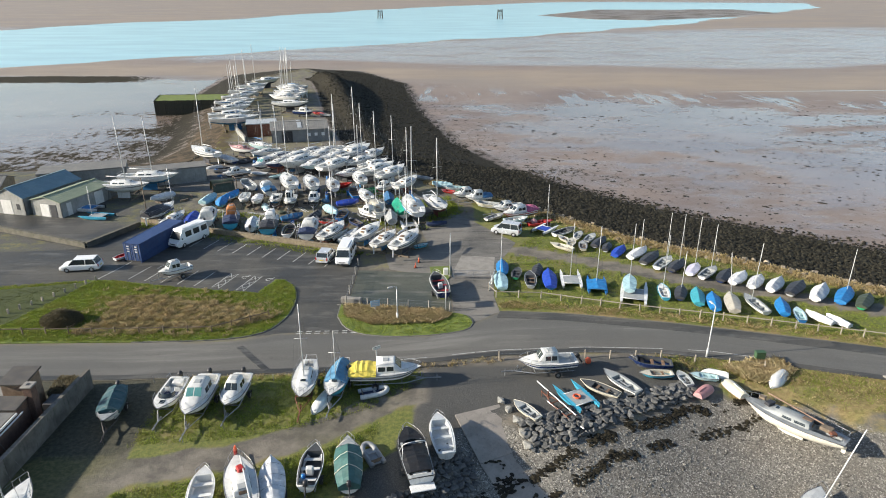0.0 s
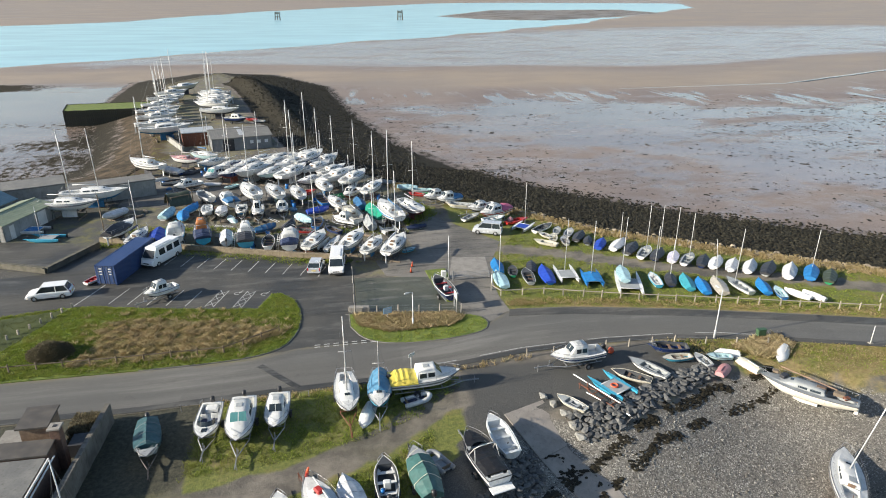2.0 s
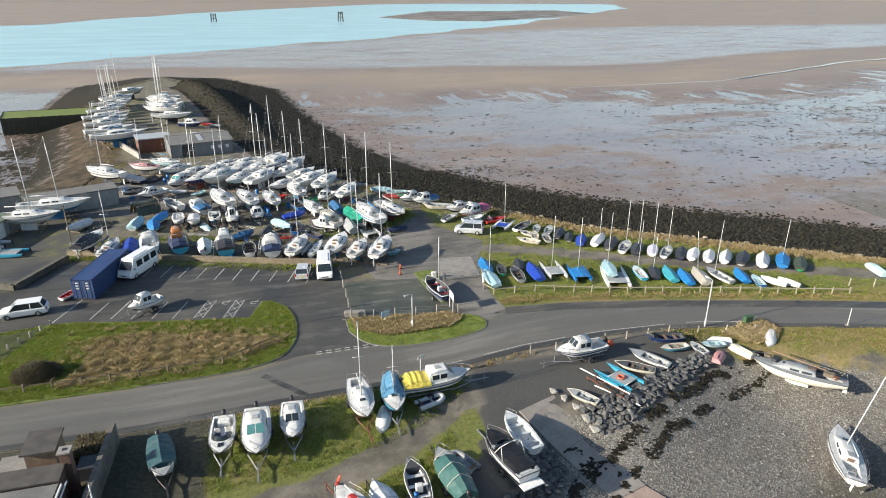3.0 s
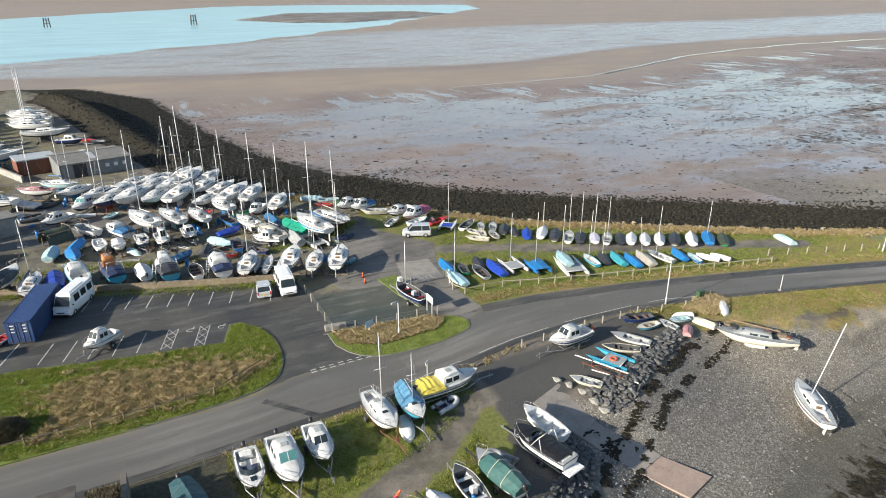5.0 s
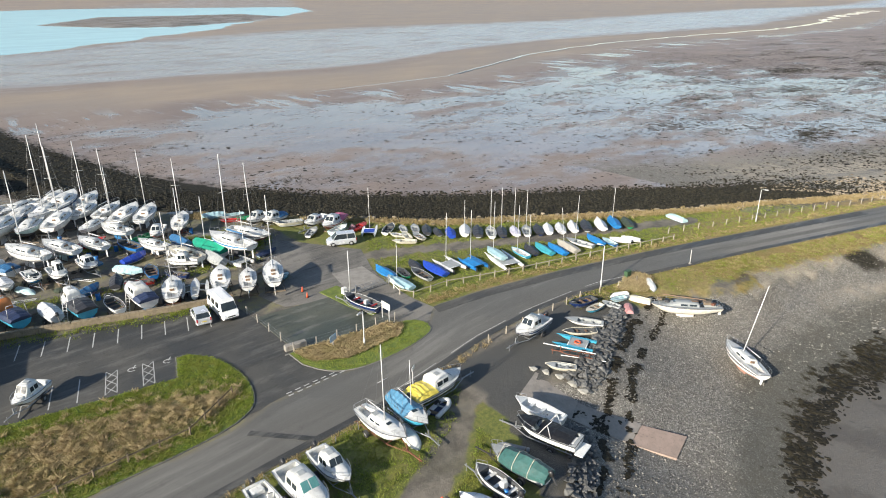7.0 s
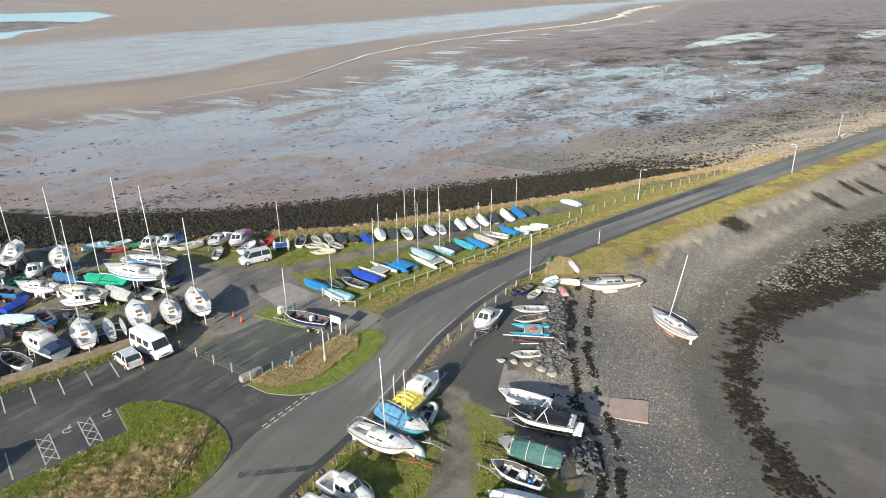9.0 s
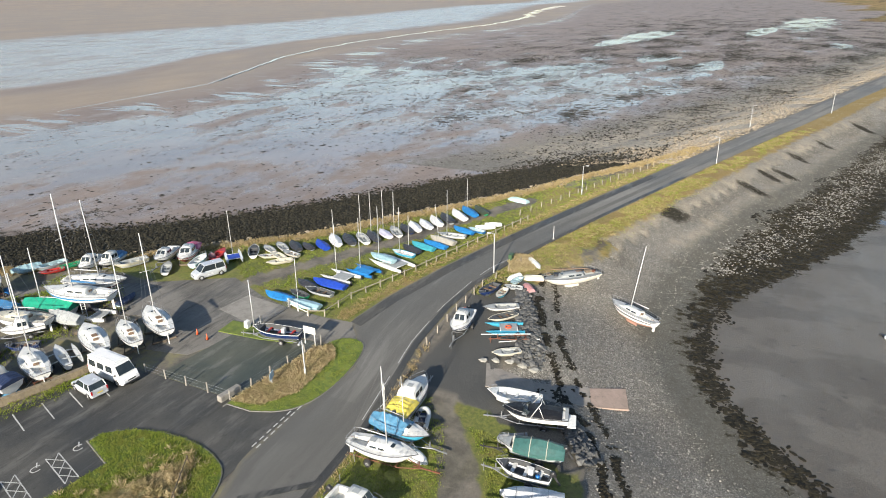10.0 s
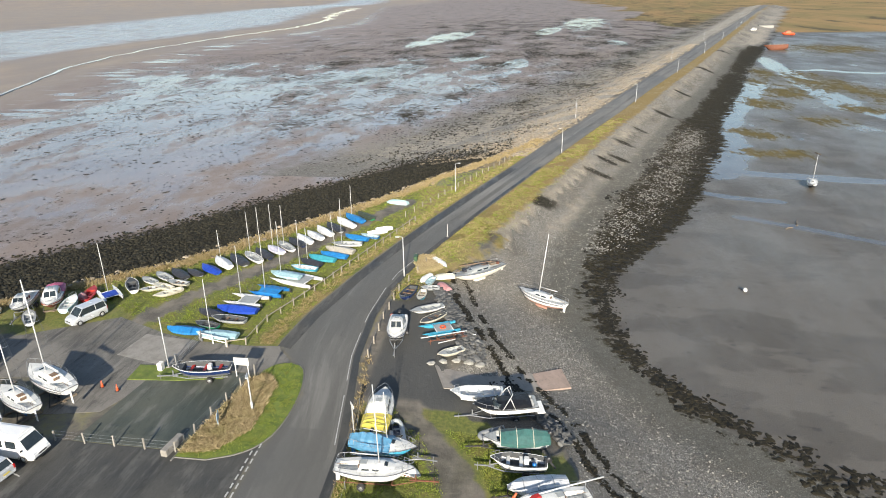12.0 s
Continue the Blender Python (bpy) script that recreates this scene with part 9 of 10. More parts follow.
g_pick = pick & (rng.random(len(x)) < 0.4) & (wave(x, y, 1.4, 0.2) > -0.2)
tufts("green_grass", x[g_pick], y[g_pick], np.full(g_pick.sum(), 0.1), rng.uniform(0.08, 0.24, g_pick.sum()), TURF, "green blades among the dry island grass", rng, 10, 0.03, 0.4, 0.9)
mat_pts = [(px + 0.0, py) for px, py in CORE]
single("dry_grass_mat", Geo().poly(mat_pts[::-1], 0.0, 0.16), surface("flattened_straw", (0.34, 0.28, 0.14), (0.18, 0.17, 0.06), 0.9, 1.2, fine=7, bumps=0.6, dirt=(0.13, 0.13, 0.04), dirty=0.5), "flattened straw under long dry grass", "grass", kind="structure")
single("lawn", Geo().poly([(-89, 56.2), (-47.0, 56.2), (-42.4, 58.9), (-38.4, 69.6), (-48, 67.6), (-60, 68.1), (-89, 69.6)], 0.0, 0.13), surface("short_dark_lawn", (0.038, 0.054, 0.011), (0.065, 0.082, 0.018), 0.9, 0.4, fine=9, bumps=0.5, dirt=(0.10, 0.09, 0.03), dirty=0.5), "short dark green lawn west of the bollards", "grass", kind="structure")
tufts("green_grass", x[~core], y[~core], np.full((~core).sum(), 0.1), rng.uniform(0.05, 0.17, (~core).sum()), TURF, "rough green grass on the island edge", rng, 12, 0.045, 0.3, 0.9)
x, y = scatter([(-7.2, 62.8), (3, 61.4), (4.4, 60.6), (2.5, 58.9), (-4, 58.6), (-6.8, 60.4)], 1300)
tufts("long_dry_grass", x, y, np.full(len(x), 0.1), rng.uniform(0.12, 0.42, len(x)), STRAW, "tall dry grass along the pen fence", rng, 42, 0.013, 0.4, 1.1)
x, y = scatter(ISLAND_B, 1100, 0.2)
tufts("green_grass", x, y, np.full(len(x), 0.1), rng.uniform(0.04, 0.12, len(x)), TURF, "short green grass on the small island", rng, 10, 0.035, 0.3, 0.8)
# grass of the dinghy park, banks and yard
x, y = scatter([(10, 64.5), (20, 62.2), (30, 59.4), (50, 53.6), (75, 46.2), (88, 42), (76, 53), (56, 64), (38, 76), (20, 92.5), (16, 84), (12, 76)], 9000)
mt_ = distance(x, y, [(12, 80), (20, 76.5), (32, 70), (44, 64.5), (60, 57)], False)
k = mt_ > 1.5
tufts("green_grass", x[k], y[k], np.zeros(k.sum()), rng.uniform(0.05, 0.16, k.sum()), TURF, "rough green grass of the dinghy park", rng, 10, 0.04, 0.4, 0.9)
cx = 10 + 120 * rng.random(1000) ** 1.35
cy = np.interp(cx, [p[0] for p in ROAD_N], [p[1] for p in ROAD_N]) + rng.uniform(0.6, 2.2, len(cx))
tufts("verge_grass", cx, cy, lie(cx, cy)[0], rng.uniform(0.08, 0.26, len(cx)), OLD_STRAW, "dry grass along the road fence", rng, 14, 0.028, 0.4, 1.6)
cx = 10 + 90 * rng.random(1500)
cy = np.interp(cx, [p[0] for p in ROAD_N], [p[1] for p in ROAD_N]) + rng.uniform(0.3, 2.6, len(cx))
tufts("verge_grass", cx, cy, lie(cx, cy)[0], rng.uniform(0.05, 0.16, len(cx)), TURF, "short green grass along the road fence", rng, 12, 0.035, 0.4, 1.0)
cx = rng.uniform(22, 150, 8000)
cy = np.interp(cx, [p[0] for p in ROAD_S], [p[1] for p in ROAD_S]) - rng.uniform(0.3, 1.0, len(cx)) ** 1.0 * np.interp(cx, [22, 34, 50, 150], [3.0, 6.0, 7.0, 4.5]) * rng.random(len(cx)) - 0.4
k = (wave(cx, cy, 3.1, 0.4) + 0.6 * wave(cx, cy, 0.9, 1.0) > -0.45 + 0.3 * smooth(cx, 60, 120)) | (cx < 40)
cx, cy = cx[k], cy[k]
cz = lie(cx, cy)[0]
h_ = np.where(rng.random(len(cx)) < 0.72, 1, 0)
tufts("bank_grass", cx[h_ == 1], cy[h_ == 1], cz[h_ == 1], rng.uniform(0.05, 0.16, (h_ == 1).sum()), TURF, "green grass on the road bank above the beach", rng, 12, 0.035, 0.5, 1.2)
tufts("bank_grass", cx[h_ == 0], cy[h_ == 0], cz[h_ == 0], rng.uniform(0.08, 0.26, (h_ == 0).sum()), OLD_STRAW, "dry grass on the road bank above the beach", rng, 14, 0.025, 0.5, 1.2)
x, y = scatter([(-21, 48.6), (-4, 49.2), (1, 50), (2, 48.4), (-3, 44), (-8, 41.8), (-14, 40.2), (-21, 39.6)], 2100)
tufts("green_grass", x, y, np.zeros(len(x)), rng.uniform(0.05, 0.17, len(x)), TURF, "rough green grass under the boats by the track", rng, 10, 0.04, 0.35, 0.9)
x, y = scatter([(-2, 42.2), (-6, 39), (-14, 36), (-20, 34.5), (-19, 28), (-8, 33), (-3, 37)], 2400)
tufts("green_grass", x, y, np.zeros(len(x)), rng.uniform(0.05, 0.16, len(x)), TURF, "rough green grass below the track", rng, 10, 0.04, 0.35, 0.9)
cx = rng.uniform(-21, 9, 170)
cy = np.interp(cx, [p[0] for p in ROAD_S], [p[1] for p in ROAD_S]) - rng.uniform(0.15, 0.9, len(cx))
tufts("verge_grass", cx, cy, np.zeros(len(cx)), rng.uniform(0.12, 0.35, len(cx)), OLD_STRAW, "dry grass at the road edge", rng, 10, 0.04, 0.35, 0.9)
for line in ([(-40, 95.4), (-28, 94.4), (-19, 91.6), (-8, 90.2), (1, 88.8)], [(-40.8, 90.2), (-29, 85.6), (-13, 79.8), (-7.8, 78.4)], [(-16, 108), (-4, 103), (4, 98)], [(2, 92), (6, 96), (4, 103)]):
    k = rng.uniform(0, len(line) - 1.001, 700)
    i = k.astype(int)
    L_ = np.array(line)
    p = L_[i] + (L_[i + 1] - L_[i]) * (k - i)[:, None] + rng.normal(0, 0.8, (700, 2))
    tufts("yard_grass", p[:, 0], p[:, 1], np.full(700, 0.0), rng.uniform(0.1, 0.3, 700), TURF, "grass strip between rows of laid-up boats", rng, 10, 0.05, 0.45, 0.9)
# short grass of the lawn
x, y = scatter([(-60, 56.4), (-47.0, 56.4), (-42.6, 59.1), (-38.7, 69.2), (-48, 67.4), (-60, 67.8)], 4200)
tufts("lawn_grass", x, y, np.full(len(x), 0.12), rng.uniform(0.02, 0.07, len(x)), leafy("lawn_green", (0.045, 0.062, 0.012), (0.13, 0.15, 0.03), (0.10, 0.09, 0.03)), "short dark green lawn grass", rng, 9, 0.03, 0.3, 1.4)
# dark bush on the island, hedge by the house
a = rng.uniform(0, 2 * math.pi, 5200)
q = np.sqrt(rng.random(5200))
x, y = -36.6 + 2.0 * q * np.cos(a), 59.4 + 1.5 * q * np.sin(a)
z = 0.1 + 1.55 * np.sqrt(1.02 - q ** 2) * (0.85 + 0.15 * wave(x, y, 0.35)) * rng.random(5200) ** 0.35
tufts("bramble_bush", x, y, z, rng.uniform(0.06, 0.2, len(x)), BRAMBLE, "dense dark bramble bush in long grass", rng, 6, 0.07, 0.16, 1.6)
x, y = rng.uniform(-30.2, -28.3, 1800), rng.uniform(45.3, 47.6, 1800)
tufts("hedge", x, y, 1.1 * rng.random(1800), rng.uniform(0.1, 0.25, 1800), BRAMBLE, "overgrown hedge behind the garden wall", rng, 5, 0.12, 0.35, 0.9)
# seaweed clumps and stones on the flats, wrack on the beach
x, y = rng.uniform(-20, 420, 150000), rng.uniform(-20, 330, 150000)
z, s, inl, int_, dl, dt, ch, creek = lie(x, y)
edge_ = np.interp(x, [p[0] for p in SAND_EDGE], [p[1] for p in SAND_EDGE])
dens = 0.12 + 0.5 * smooth(x, 70, 190) + 0.25 * np.exp(-dt / 12)
dens *= (0.30 + 0.70 * (wave(x, y, 5.0, 0.3) > 0.0)) * (1 - smooth(y - edge_, -75, -25))
keep = (~int_) & (side_of_road(x, y) > 0) & (rng.random(len(x)) < dens)
x, y, z, dt = x[keep][:24000], y[keep][:24000], z[keep][:24000], dt[keep][:24000]
lumps("seaweed_clumps", x, y, z + 0.01, rng.uniform(0.08, 0.28, len(x)) * np.where(rng.random(len(x)) < 0.10, 1.9, 1.0), 0.22, WRACK, "scattered dark seaweed clumps on wet mud", rng, 2.2, "seaweed")
x, y = rng.uniform(-15, 160, 60000), rng.uniform(-45, 50, 60000)
z, s, inl, int_, dl, dt, ch, creek = lie(x, y)
sea = (~inl) & (side_of_road(x, y) < -3)
wd = smooth(x, 32, 60)
up_ = distance(x, y, WEED_TOP, False) * np.where(inside(x, y, WEED_TOP + TOE_IN[::-1][2:-2]), 1, -1)
low = sea & ((int_ & (up_ > 2.6 - 1.2 * wd + 2.0 * wave(x, y, 2.2, 0.2))) | (~int_ & (dt < 0.3 + 1.8 * wd + 1.4 * wave(x, y, 1.7, 1.0)))) & (rng.random(len(x)) < 0.75) & (wave(x, y, 1.1, 2.0) > -0.35)
# two drift lines of wrack along the upper beach
dx, dy = [], []
for line, n in (([(30.8, 45.7), (24.2, 44.2), (19, 42.2), (14.6, 40.1), (8.2, 36.6), (3.2, 33.3), (-3.2, 30.6), (-11, 26)], 1700), ([(32.4, 44.6), (23.2, 41.8), (17, 39.4), (12.1, 36.8), (9.1, 34.1), (1.7, 30.8), (-2.9, 28.6), (-9, 25)], 1100)):
    t = rng.uniform(0, len(line) - 1.001, n)
    i = t.astype(int)
    L_ = np.array(line)
    p = L_[i] + (L_[i + 1] - L_[i]) * (t - i)[:, None] + rng.normal(0, 0.2, (n, 2)) + 0.35 * np.stack([wave(L_[i, 0] + 3 * t, L_[i, 1], 1.1), wave(L_[i, 0], 5 * t, 0.9)], 1)
    dx.append(p[:, 0]), dy.append(p[:, 1])
dx, dy = np.concatenate(dx), np.concatenate(dy)
k = wave(dx, dy, 0.8, 1.4) > -0.35
dx, dy = dx[k], dy[k]
lumps("drift_line", dx, dy, lie(dx, dy)[0] + 0.01, rng.uniform(0.06, 0.2, len(dx)), 0.3, WRACK, "two dark drift lines of seaweed along the shingle", rng, 2.0, "seaweed")
# ragged clumps along the foot of the beach
TL = np.array(TOE_IN[8:20], float)
t = rng.uniform(0, len(TL) - 1.001, 2100)
i = t.astype(int)
p = TL[i] + (TL[i + 1] - TL[i]) * (t - i)[:, None]
nrm = np.stack([TL[i + 1, 1] - TL[i, 1], TL[i, 0] - TL[i + 1, 0]], 1)
nrm /= np.linalg.norm(nrm, axis=1)[:, None]
p = p + nrm * (rng.normal(-0.3, 0.65, 2100) + 0.9 * wave(p[:, 0], p[:, 1], 1.3, 0.5))[:, None] + rng.normal(0, 0.3, (2100, 2))
q = (wave(p[:, 0], p[:, 1], 0.8, 2.2) > -0.3) | (rng.random(2100) < 0.25)
p = p[q]
lumps("foot_wrack", p[:, 0], p[:, 1], lie(p[:, 0], p[:, 1])[0] + 0.02, rng.uniform(0.06, 0.24, len(p)), 0.28, WRACK, "ragged dark clumps of weed at the mud's edge", rng, 2.4, "seaweed")
k = low
lumps("beach_wrack", x[k][:9000], y[k][:9000], z[k][:9000] + 0.01, rng.uniform(0.10, 0.34, min(9000, k.sum())), 0.35, WRACK, "dark bladder wrack at the foot of the beach", rng, 2.2, "seaweed")
k = sea & int_ & (s > 0.05) & (s < 0.75)
x2, y2, z2 = x[k][:16000], y[k][:16000], z[k][:16000]
lumps("beach_stones", x2, y2, z2 + 0.02, rng.uniform(0.03, 0.10, len(x2)), 0.6, PEBBLE, "loose grey and white stones on the shingle beach", rng)
k = sea & int_ & (s < 0.95) & (x > 50) & (x < 150) & (rng.random(len(x)) < np.exp(-((s - 0.72) / 0.16) ** 2) * (0.55 + 0.45 * wave(x, y, 5.0, 0.6)))
x2, y2, z2 = [np.concatenate([a_[k]] * 3) for a_ in (x, y, z)]
x2, y2 = x2 + rng.normal(0, 0.5, len(x2)), y2 + rng.normal(0, 0.5, len(x2))
z2 = lie(x2, y2)[0] - 0.05
lumps("shore_stones", x2, y2, z2 + 0.10, rng.uniform(0.05, 0.15, len(x2)), 0.6, PALE_STONE, "pale stones lying among black weed on the shore", rng)
x, y = rng.uniform(5, 24, 4000), rng.uniform(22, 44, 4000)
z, s, inl, int_, dl, dt, ch, creek = lie(x, y)
k = (~inl) & int_ & (s < 0.72)
lumps("beach_stones", x[k], y[k], z[k] + 0.02, rng.uniform(0.02, 0.055, k.sum()), 0.6, PEBBLE, "loose grey and white stones beside the slipway", rng)


# wrack washed over the slipway
u, v = rng.beta(0.7, 2.2, 260), rng.random(260)
w_ = rng.integers(1, 3, 260)
P = np.array([[(1 - b_) * ((1 - a_) * np.array(SLABS[c_][0]) + a_ * np.array(SLABS[c_][1])) + b_ * ((1 - a_) * np.array(SLABS[c_][3]) + a_ * np.array(SLABS[c_][2])) for a_, b_, c_ in [(u[j], v[j], w_[j])]][0] for j in range(260)])
k = wave(P[:, 0], P[:, 1], 0.55, 0.8) > 0.05
lumps("slip_wrack", P[k, 0], P[k, 1], P[k, 2] + 0.01, rng.uniform(0.05, 0.2, k.sum()), 0.25, WRACK, "dark weed washed over the slipway", rng, 2.2, "seaweed")


# boulders beside the slipway, each its own piece
def boulder_mesh(seed):
    r_ = random.Random(seed)
    bm = bmesh.new()
    for _ in range(15):
        d = Vector((r_.gauss(0, 1), r_.gauss(0, 1), r_.gauss(0, 1))).normalized()
        q = max(abs(d.x), abs(d.y), abs(d.z))
        d = d * (0.55 + 0.45 / q) * r_.uniform(0.82, 1.05)
        bm.verts.new((d.x, d.y * 0.85, d.z * 0.62))
    bmesh.ops.convex_hull(bm, input=bm.verts)
    bmesh.ops.delete(bm, geom=[v for v in bm.verts if not v.link_faces], context="VERTS")
    me = bpy.data.meshes.new("boulder")
    bm.to_mesh(me)
    bm.free()
    me.materials.append(GREY_ROCK)
    return me


ROCKS = [boulder_mesh(i) for i in range(12)]
revet = thing("boulder_revetment", pose(0, 0, 0), "bank of dark grey fitted boulders beside the slipway", "boulders", kind="structure")
rr = random.Random(3)


def lay(upper, lower, n, lo, hi, gap):
    """Boulders packed between an upper and a lower line, none too near another."""
    put = []
    for _ in range(n * 14):
        if len(put) >= n:
            break
        k, v = rr.uniform(0, len(upper) - 1.001), rr.random()
        i = int(k)
        a = Vector(upper[i]).lerp(Vector(upper[i + 1]), k - i)
        c = Vector(lower[i]).lerp(Vector(lower[i + 1]), k - i)
        p = a.lerp(c, v)
        sz = rr.uniform(lo, hi)
        if any((p - q).length < gap * (sz + o) for q, o in put):
            continue
        put.append((p, sz))
        m = pose(p.x, p.y, height(p.x, p.y) + sz * 0.22 + 0.22 * (1 - v), rr.uniform(-14, 14), rr.uniform(-14, 14), rr.uniform(0, 360)) @ Matrix.Diagonal((sz * rr.uniform(0.95, 1.35), sz, sz * rr.uniform(0.8, 1.1), 1))
        part("boulder", ROCKS[rr.randrange(12)], GREY_ROCK, revet, "", False, m)


lay([(9.5, 42.4), (13.4, 42.9), (16.3, 44.2), (18.8, 45.4), (22.6, 46.4), (25.0, 47.4)], [(10.2, 39.6), (13.7, 40.4), (16.6, 42.0), (19.2, 43.2), (23.6, 45.0), (26.0, 46.2)], 250, 0.24, 0.44, 0.53)
lay([(10.2, 42.2), (13.4, 42.9), (16.3, 44.2), (18.8, 45.4), (22.6, 46.4), (25.0, 47.4)], [(10.6, 40.2), (13.7, 40.7), (16.6, 42.2), (19.2, 43.4), (23.6, 45.2), (26.0, 46.4)], 110, 0.12, 0.2, 0.3)
lay([(3.2, 39.6), (2.4, 37.6), (1.6, 35.6), (-0.6, 33.8), (-2.6, 32.6)], [(5.0, 39.4), (5.6, 37.2), (4.8, 35.2), (1.2, 32.6), (-0.9, 31.2)], 130, 0.22, 0.42, 0.55)
PALE_ROCKS = []
for i in (1, 4, 7):
    me = ROCKS[i].copy()
    me.materials.clear()
    me.materials.append(PALE_ROCK)
    PALE_ROCKS.append(me)
for px, py, sz in ((8.05, 44.9, 0.42), (8.6, 43.75, 0.44), (9.1, 42.5, 0.46), (9.55, 41.3, 0.55), (9.75, 40.2, 0.5)):
    part("boulder", PALE_ROCKS[rr.randrange(3)], PALE_ROCK, revet, "pale edge stone", False, pose(px, py, height(px, py) + 0.16, 4, -5, 110 + rr.uniform(-15, 15)) @ Matrix.Diagonal((sz * 1.15, sz, sz * 0.85, 1)))


# ---- far things ----
def dolphin(x, y, h):
    ob = thing("mooring_dolphin", pose(x, y, MUD - 1.0), "dark timber mooring dolphin standing in the channel", "piles")
    for dx, dy in ((-3, -2), (3, -2), (3, 2), (-3, 2), (0, 0)):
        part("timber_leg", Geo().tube([(dx * 1.3, dy * 1.3, -2), (dx, dy, h)], 0.6, 6), QUAYWOOD, ob)
    for k in (0.45, 0.8):
        part("brace", Geo().box(0, -2.2, h * k, 7.5, 0.7, 0.8), QUAYWOOD, ob)
    part("platform", Geo().box(0, 0, h * 0.9, 7, 5, 0.6), QUAYWOOD, ob)


dolphin(-76.5, 1067, 13)
dolphin(110, 1046, 15)
yacht(91, -22.0, 160, 5.6, mast=6.0, stand="low", label="white sailing yacht lying on the harbour mud")


def buoy(x, y, r, material, label):
    ob = thing("buoy", pose(x, y, height(x, y)), label, "buoy")
    part("float", Geo().ball(0, 0, r * 0.8, r, r, r, 10, 6), material, ob, "", True)
    part("shackle", Geo().tube([(0, 0, r * 1.7), (0, 0, r * 2.1)], r * 0.12, 5), STEEL, ob)
    part("chain", Geo().tube([(r, 0, 0.05), (r * 3, r * 2, 0.03), (r * 5, r, 0.02)], 0.05, 4), DARK_STEEL, ob)


buoy(38.0, 6.2, 0.3, WHITE, "white mooring buoy lying on harbour mud")
buoy(17.6, 89.4, 0.55, PINK, "large pink buoy among the dinghies")
hulk = Hull(15, 5.0, 3.6, transom=0.75, bow=1.6, rise=0.35)
wreck = thing("wooden_hulk", pose(428, -124.5, MUD - 0.6, 16, 3, 82), "rust-brown wooden hulk lying on the mud", "boat")
shell_parts(wreck, hulk, RUSTY, RUSTY, 0.5, 0)
part("deck", hulk.deck(0.06, 0.9, 0.8, 1.2), RUSTY, wreck)
for u in (0.12, 0.28, 0.44, 0.6, 0.76):
    for sd in (1, -1):
        part("timber_frame", Geo().tube([(hulk.x(u), sd * hulk.half(u) * 0.9, hulk.top(u) - 0.3), (hulk.x(u), sd * hulk.half(u) * 0.98, hulk.top(u) + 0.7)], 0.16, 5), CREAM, wreck, "bleached frame end")
for sd in (1, -1):
    part("plank", Geo().loft([[(hulk.x(u, 0.8), sd * (hulk.half(u) * 0.99 + 0.05), hulk.keel(u) + (hulk.top(u) - hulk.keel(u)) * k) for k in (0.72, 0.86)][:: -sd] for u in [i / 10 for i in range(11)]], False), RUSTY, wreck, "rusty wale plank", True)
raft = Hull(12, 4.4, 2.0, transom=0.8, bow=1.9, rise=0.1)
rf = thing("orange_boat", pose(579, -183, -4.2, 0, 0, 95), "bright orange boat far off on the saltmarsh", "boat")
shell_parts(rf, raft, FLUO, FLUO, 0.5, 0)
part("cabin", Cabin(raft, 0.3, 0.7, 1.6, 0.7).shell(), FLUO, rf)


def cottage(x, y, h, L, W, eave):
    ob = thing("cottage", pose(x, y, height(x, y), 0, 0, h), "far whitewashed cottage with slate roof", "house", "far village houses")
    part("wall", Geo().poly([(-W / 2, -4), (W / 2, -4), (W / 2, eave), (0, eave + W * 0.38), (-W / 2, eave)], -L / 2, L / 2, Matrix(((0, 0, 1, 0), (1, 0, 0, 0), (0, 1, 0, 0), (0, 0, 0, 1)))), HOUSEWHITE, ob)
    for s in (1, -1):
        a = math.atan2(W * 0.38, W / 2)
        m = pose(0, s * W * 0.26, eave + W * 0.2, -s * math.degrees(a), 0, 0)
        part("roof", Geo().box(0, 0, 0, L + 0.6, W * 0.66, 0.25), SLATE, ob, "", False, m)
    part("chimney", Geo().box(L * 0.42, 0, eave + W * 0.42, 0.9, 0.9, 2.2), HOUSEWHITE, ob)
    for k in (-0.3, 0.0, 0.3):
        part("window", Geo().box(k * L, W / 2 + 0.02, 2.0, 1.4, 0.1, 1.5), TINT, ob)


r2 = random.Random(11)
for i in range(12):
    t = i / 11
    cottage(3560 + r2.uniform(-60, 60) - 130 * t, -1120 - 330 * t + r2.uniform(-14, 14), r2.uniform(60, 110), r2.uniform(16, 40), r2.uniform(9, 13), r2.uniform(5, 9))
tx, ty = rng.uniform(3420, 3640, 260), rng.uniform(-1500, -1080, 260)
lumps("far_trees", tx, ty, lie(tx, ty)[0] + 3, rng.uniform(3, 8, 260), 0.8, lumpy("far_foliage", (0.03, 0.035, 0.02), (0.07, 0.075, 0.035), 0.9), "dark bare trees round a far village", rng, 1.4, "trees")


# ---- clutter ----
def clutter(name, geo, material, x, y, h, label, category, z=None, smooth_=False):
    return single(name, geo, material, label, category, "", "", smooth_, pose(x, y, height(x, y) if z is None else z, 0, 0, h))


def cone(x, y):
    ob = thing("traffic_cone", pose(x, y, 0.03), "orange traffic cone standing on the pen edge", "cone")
    part("base", Geo().box(0, 0, 0.02, 0.36, 0.36, 0.04), BLACK, ob)
    part("body", Geo().tube([(0, 0, 0.04), (0, 0, 0.7)], 0.15, 10, None, 0.03), FLUO, ob, "", True)


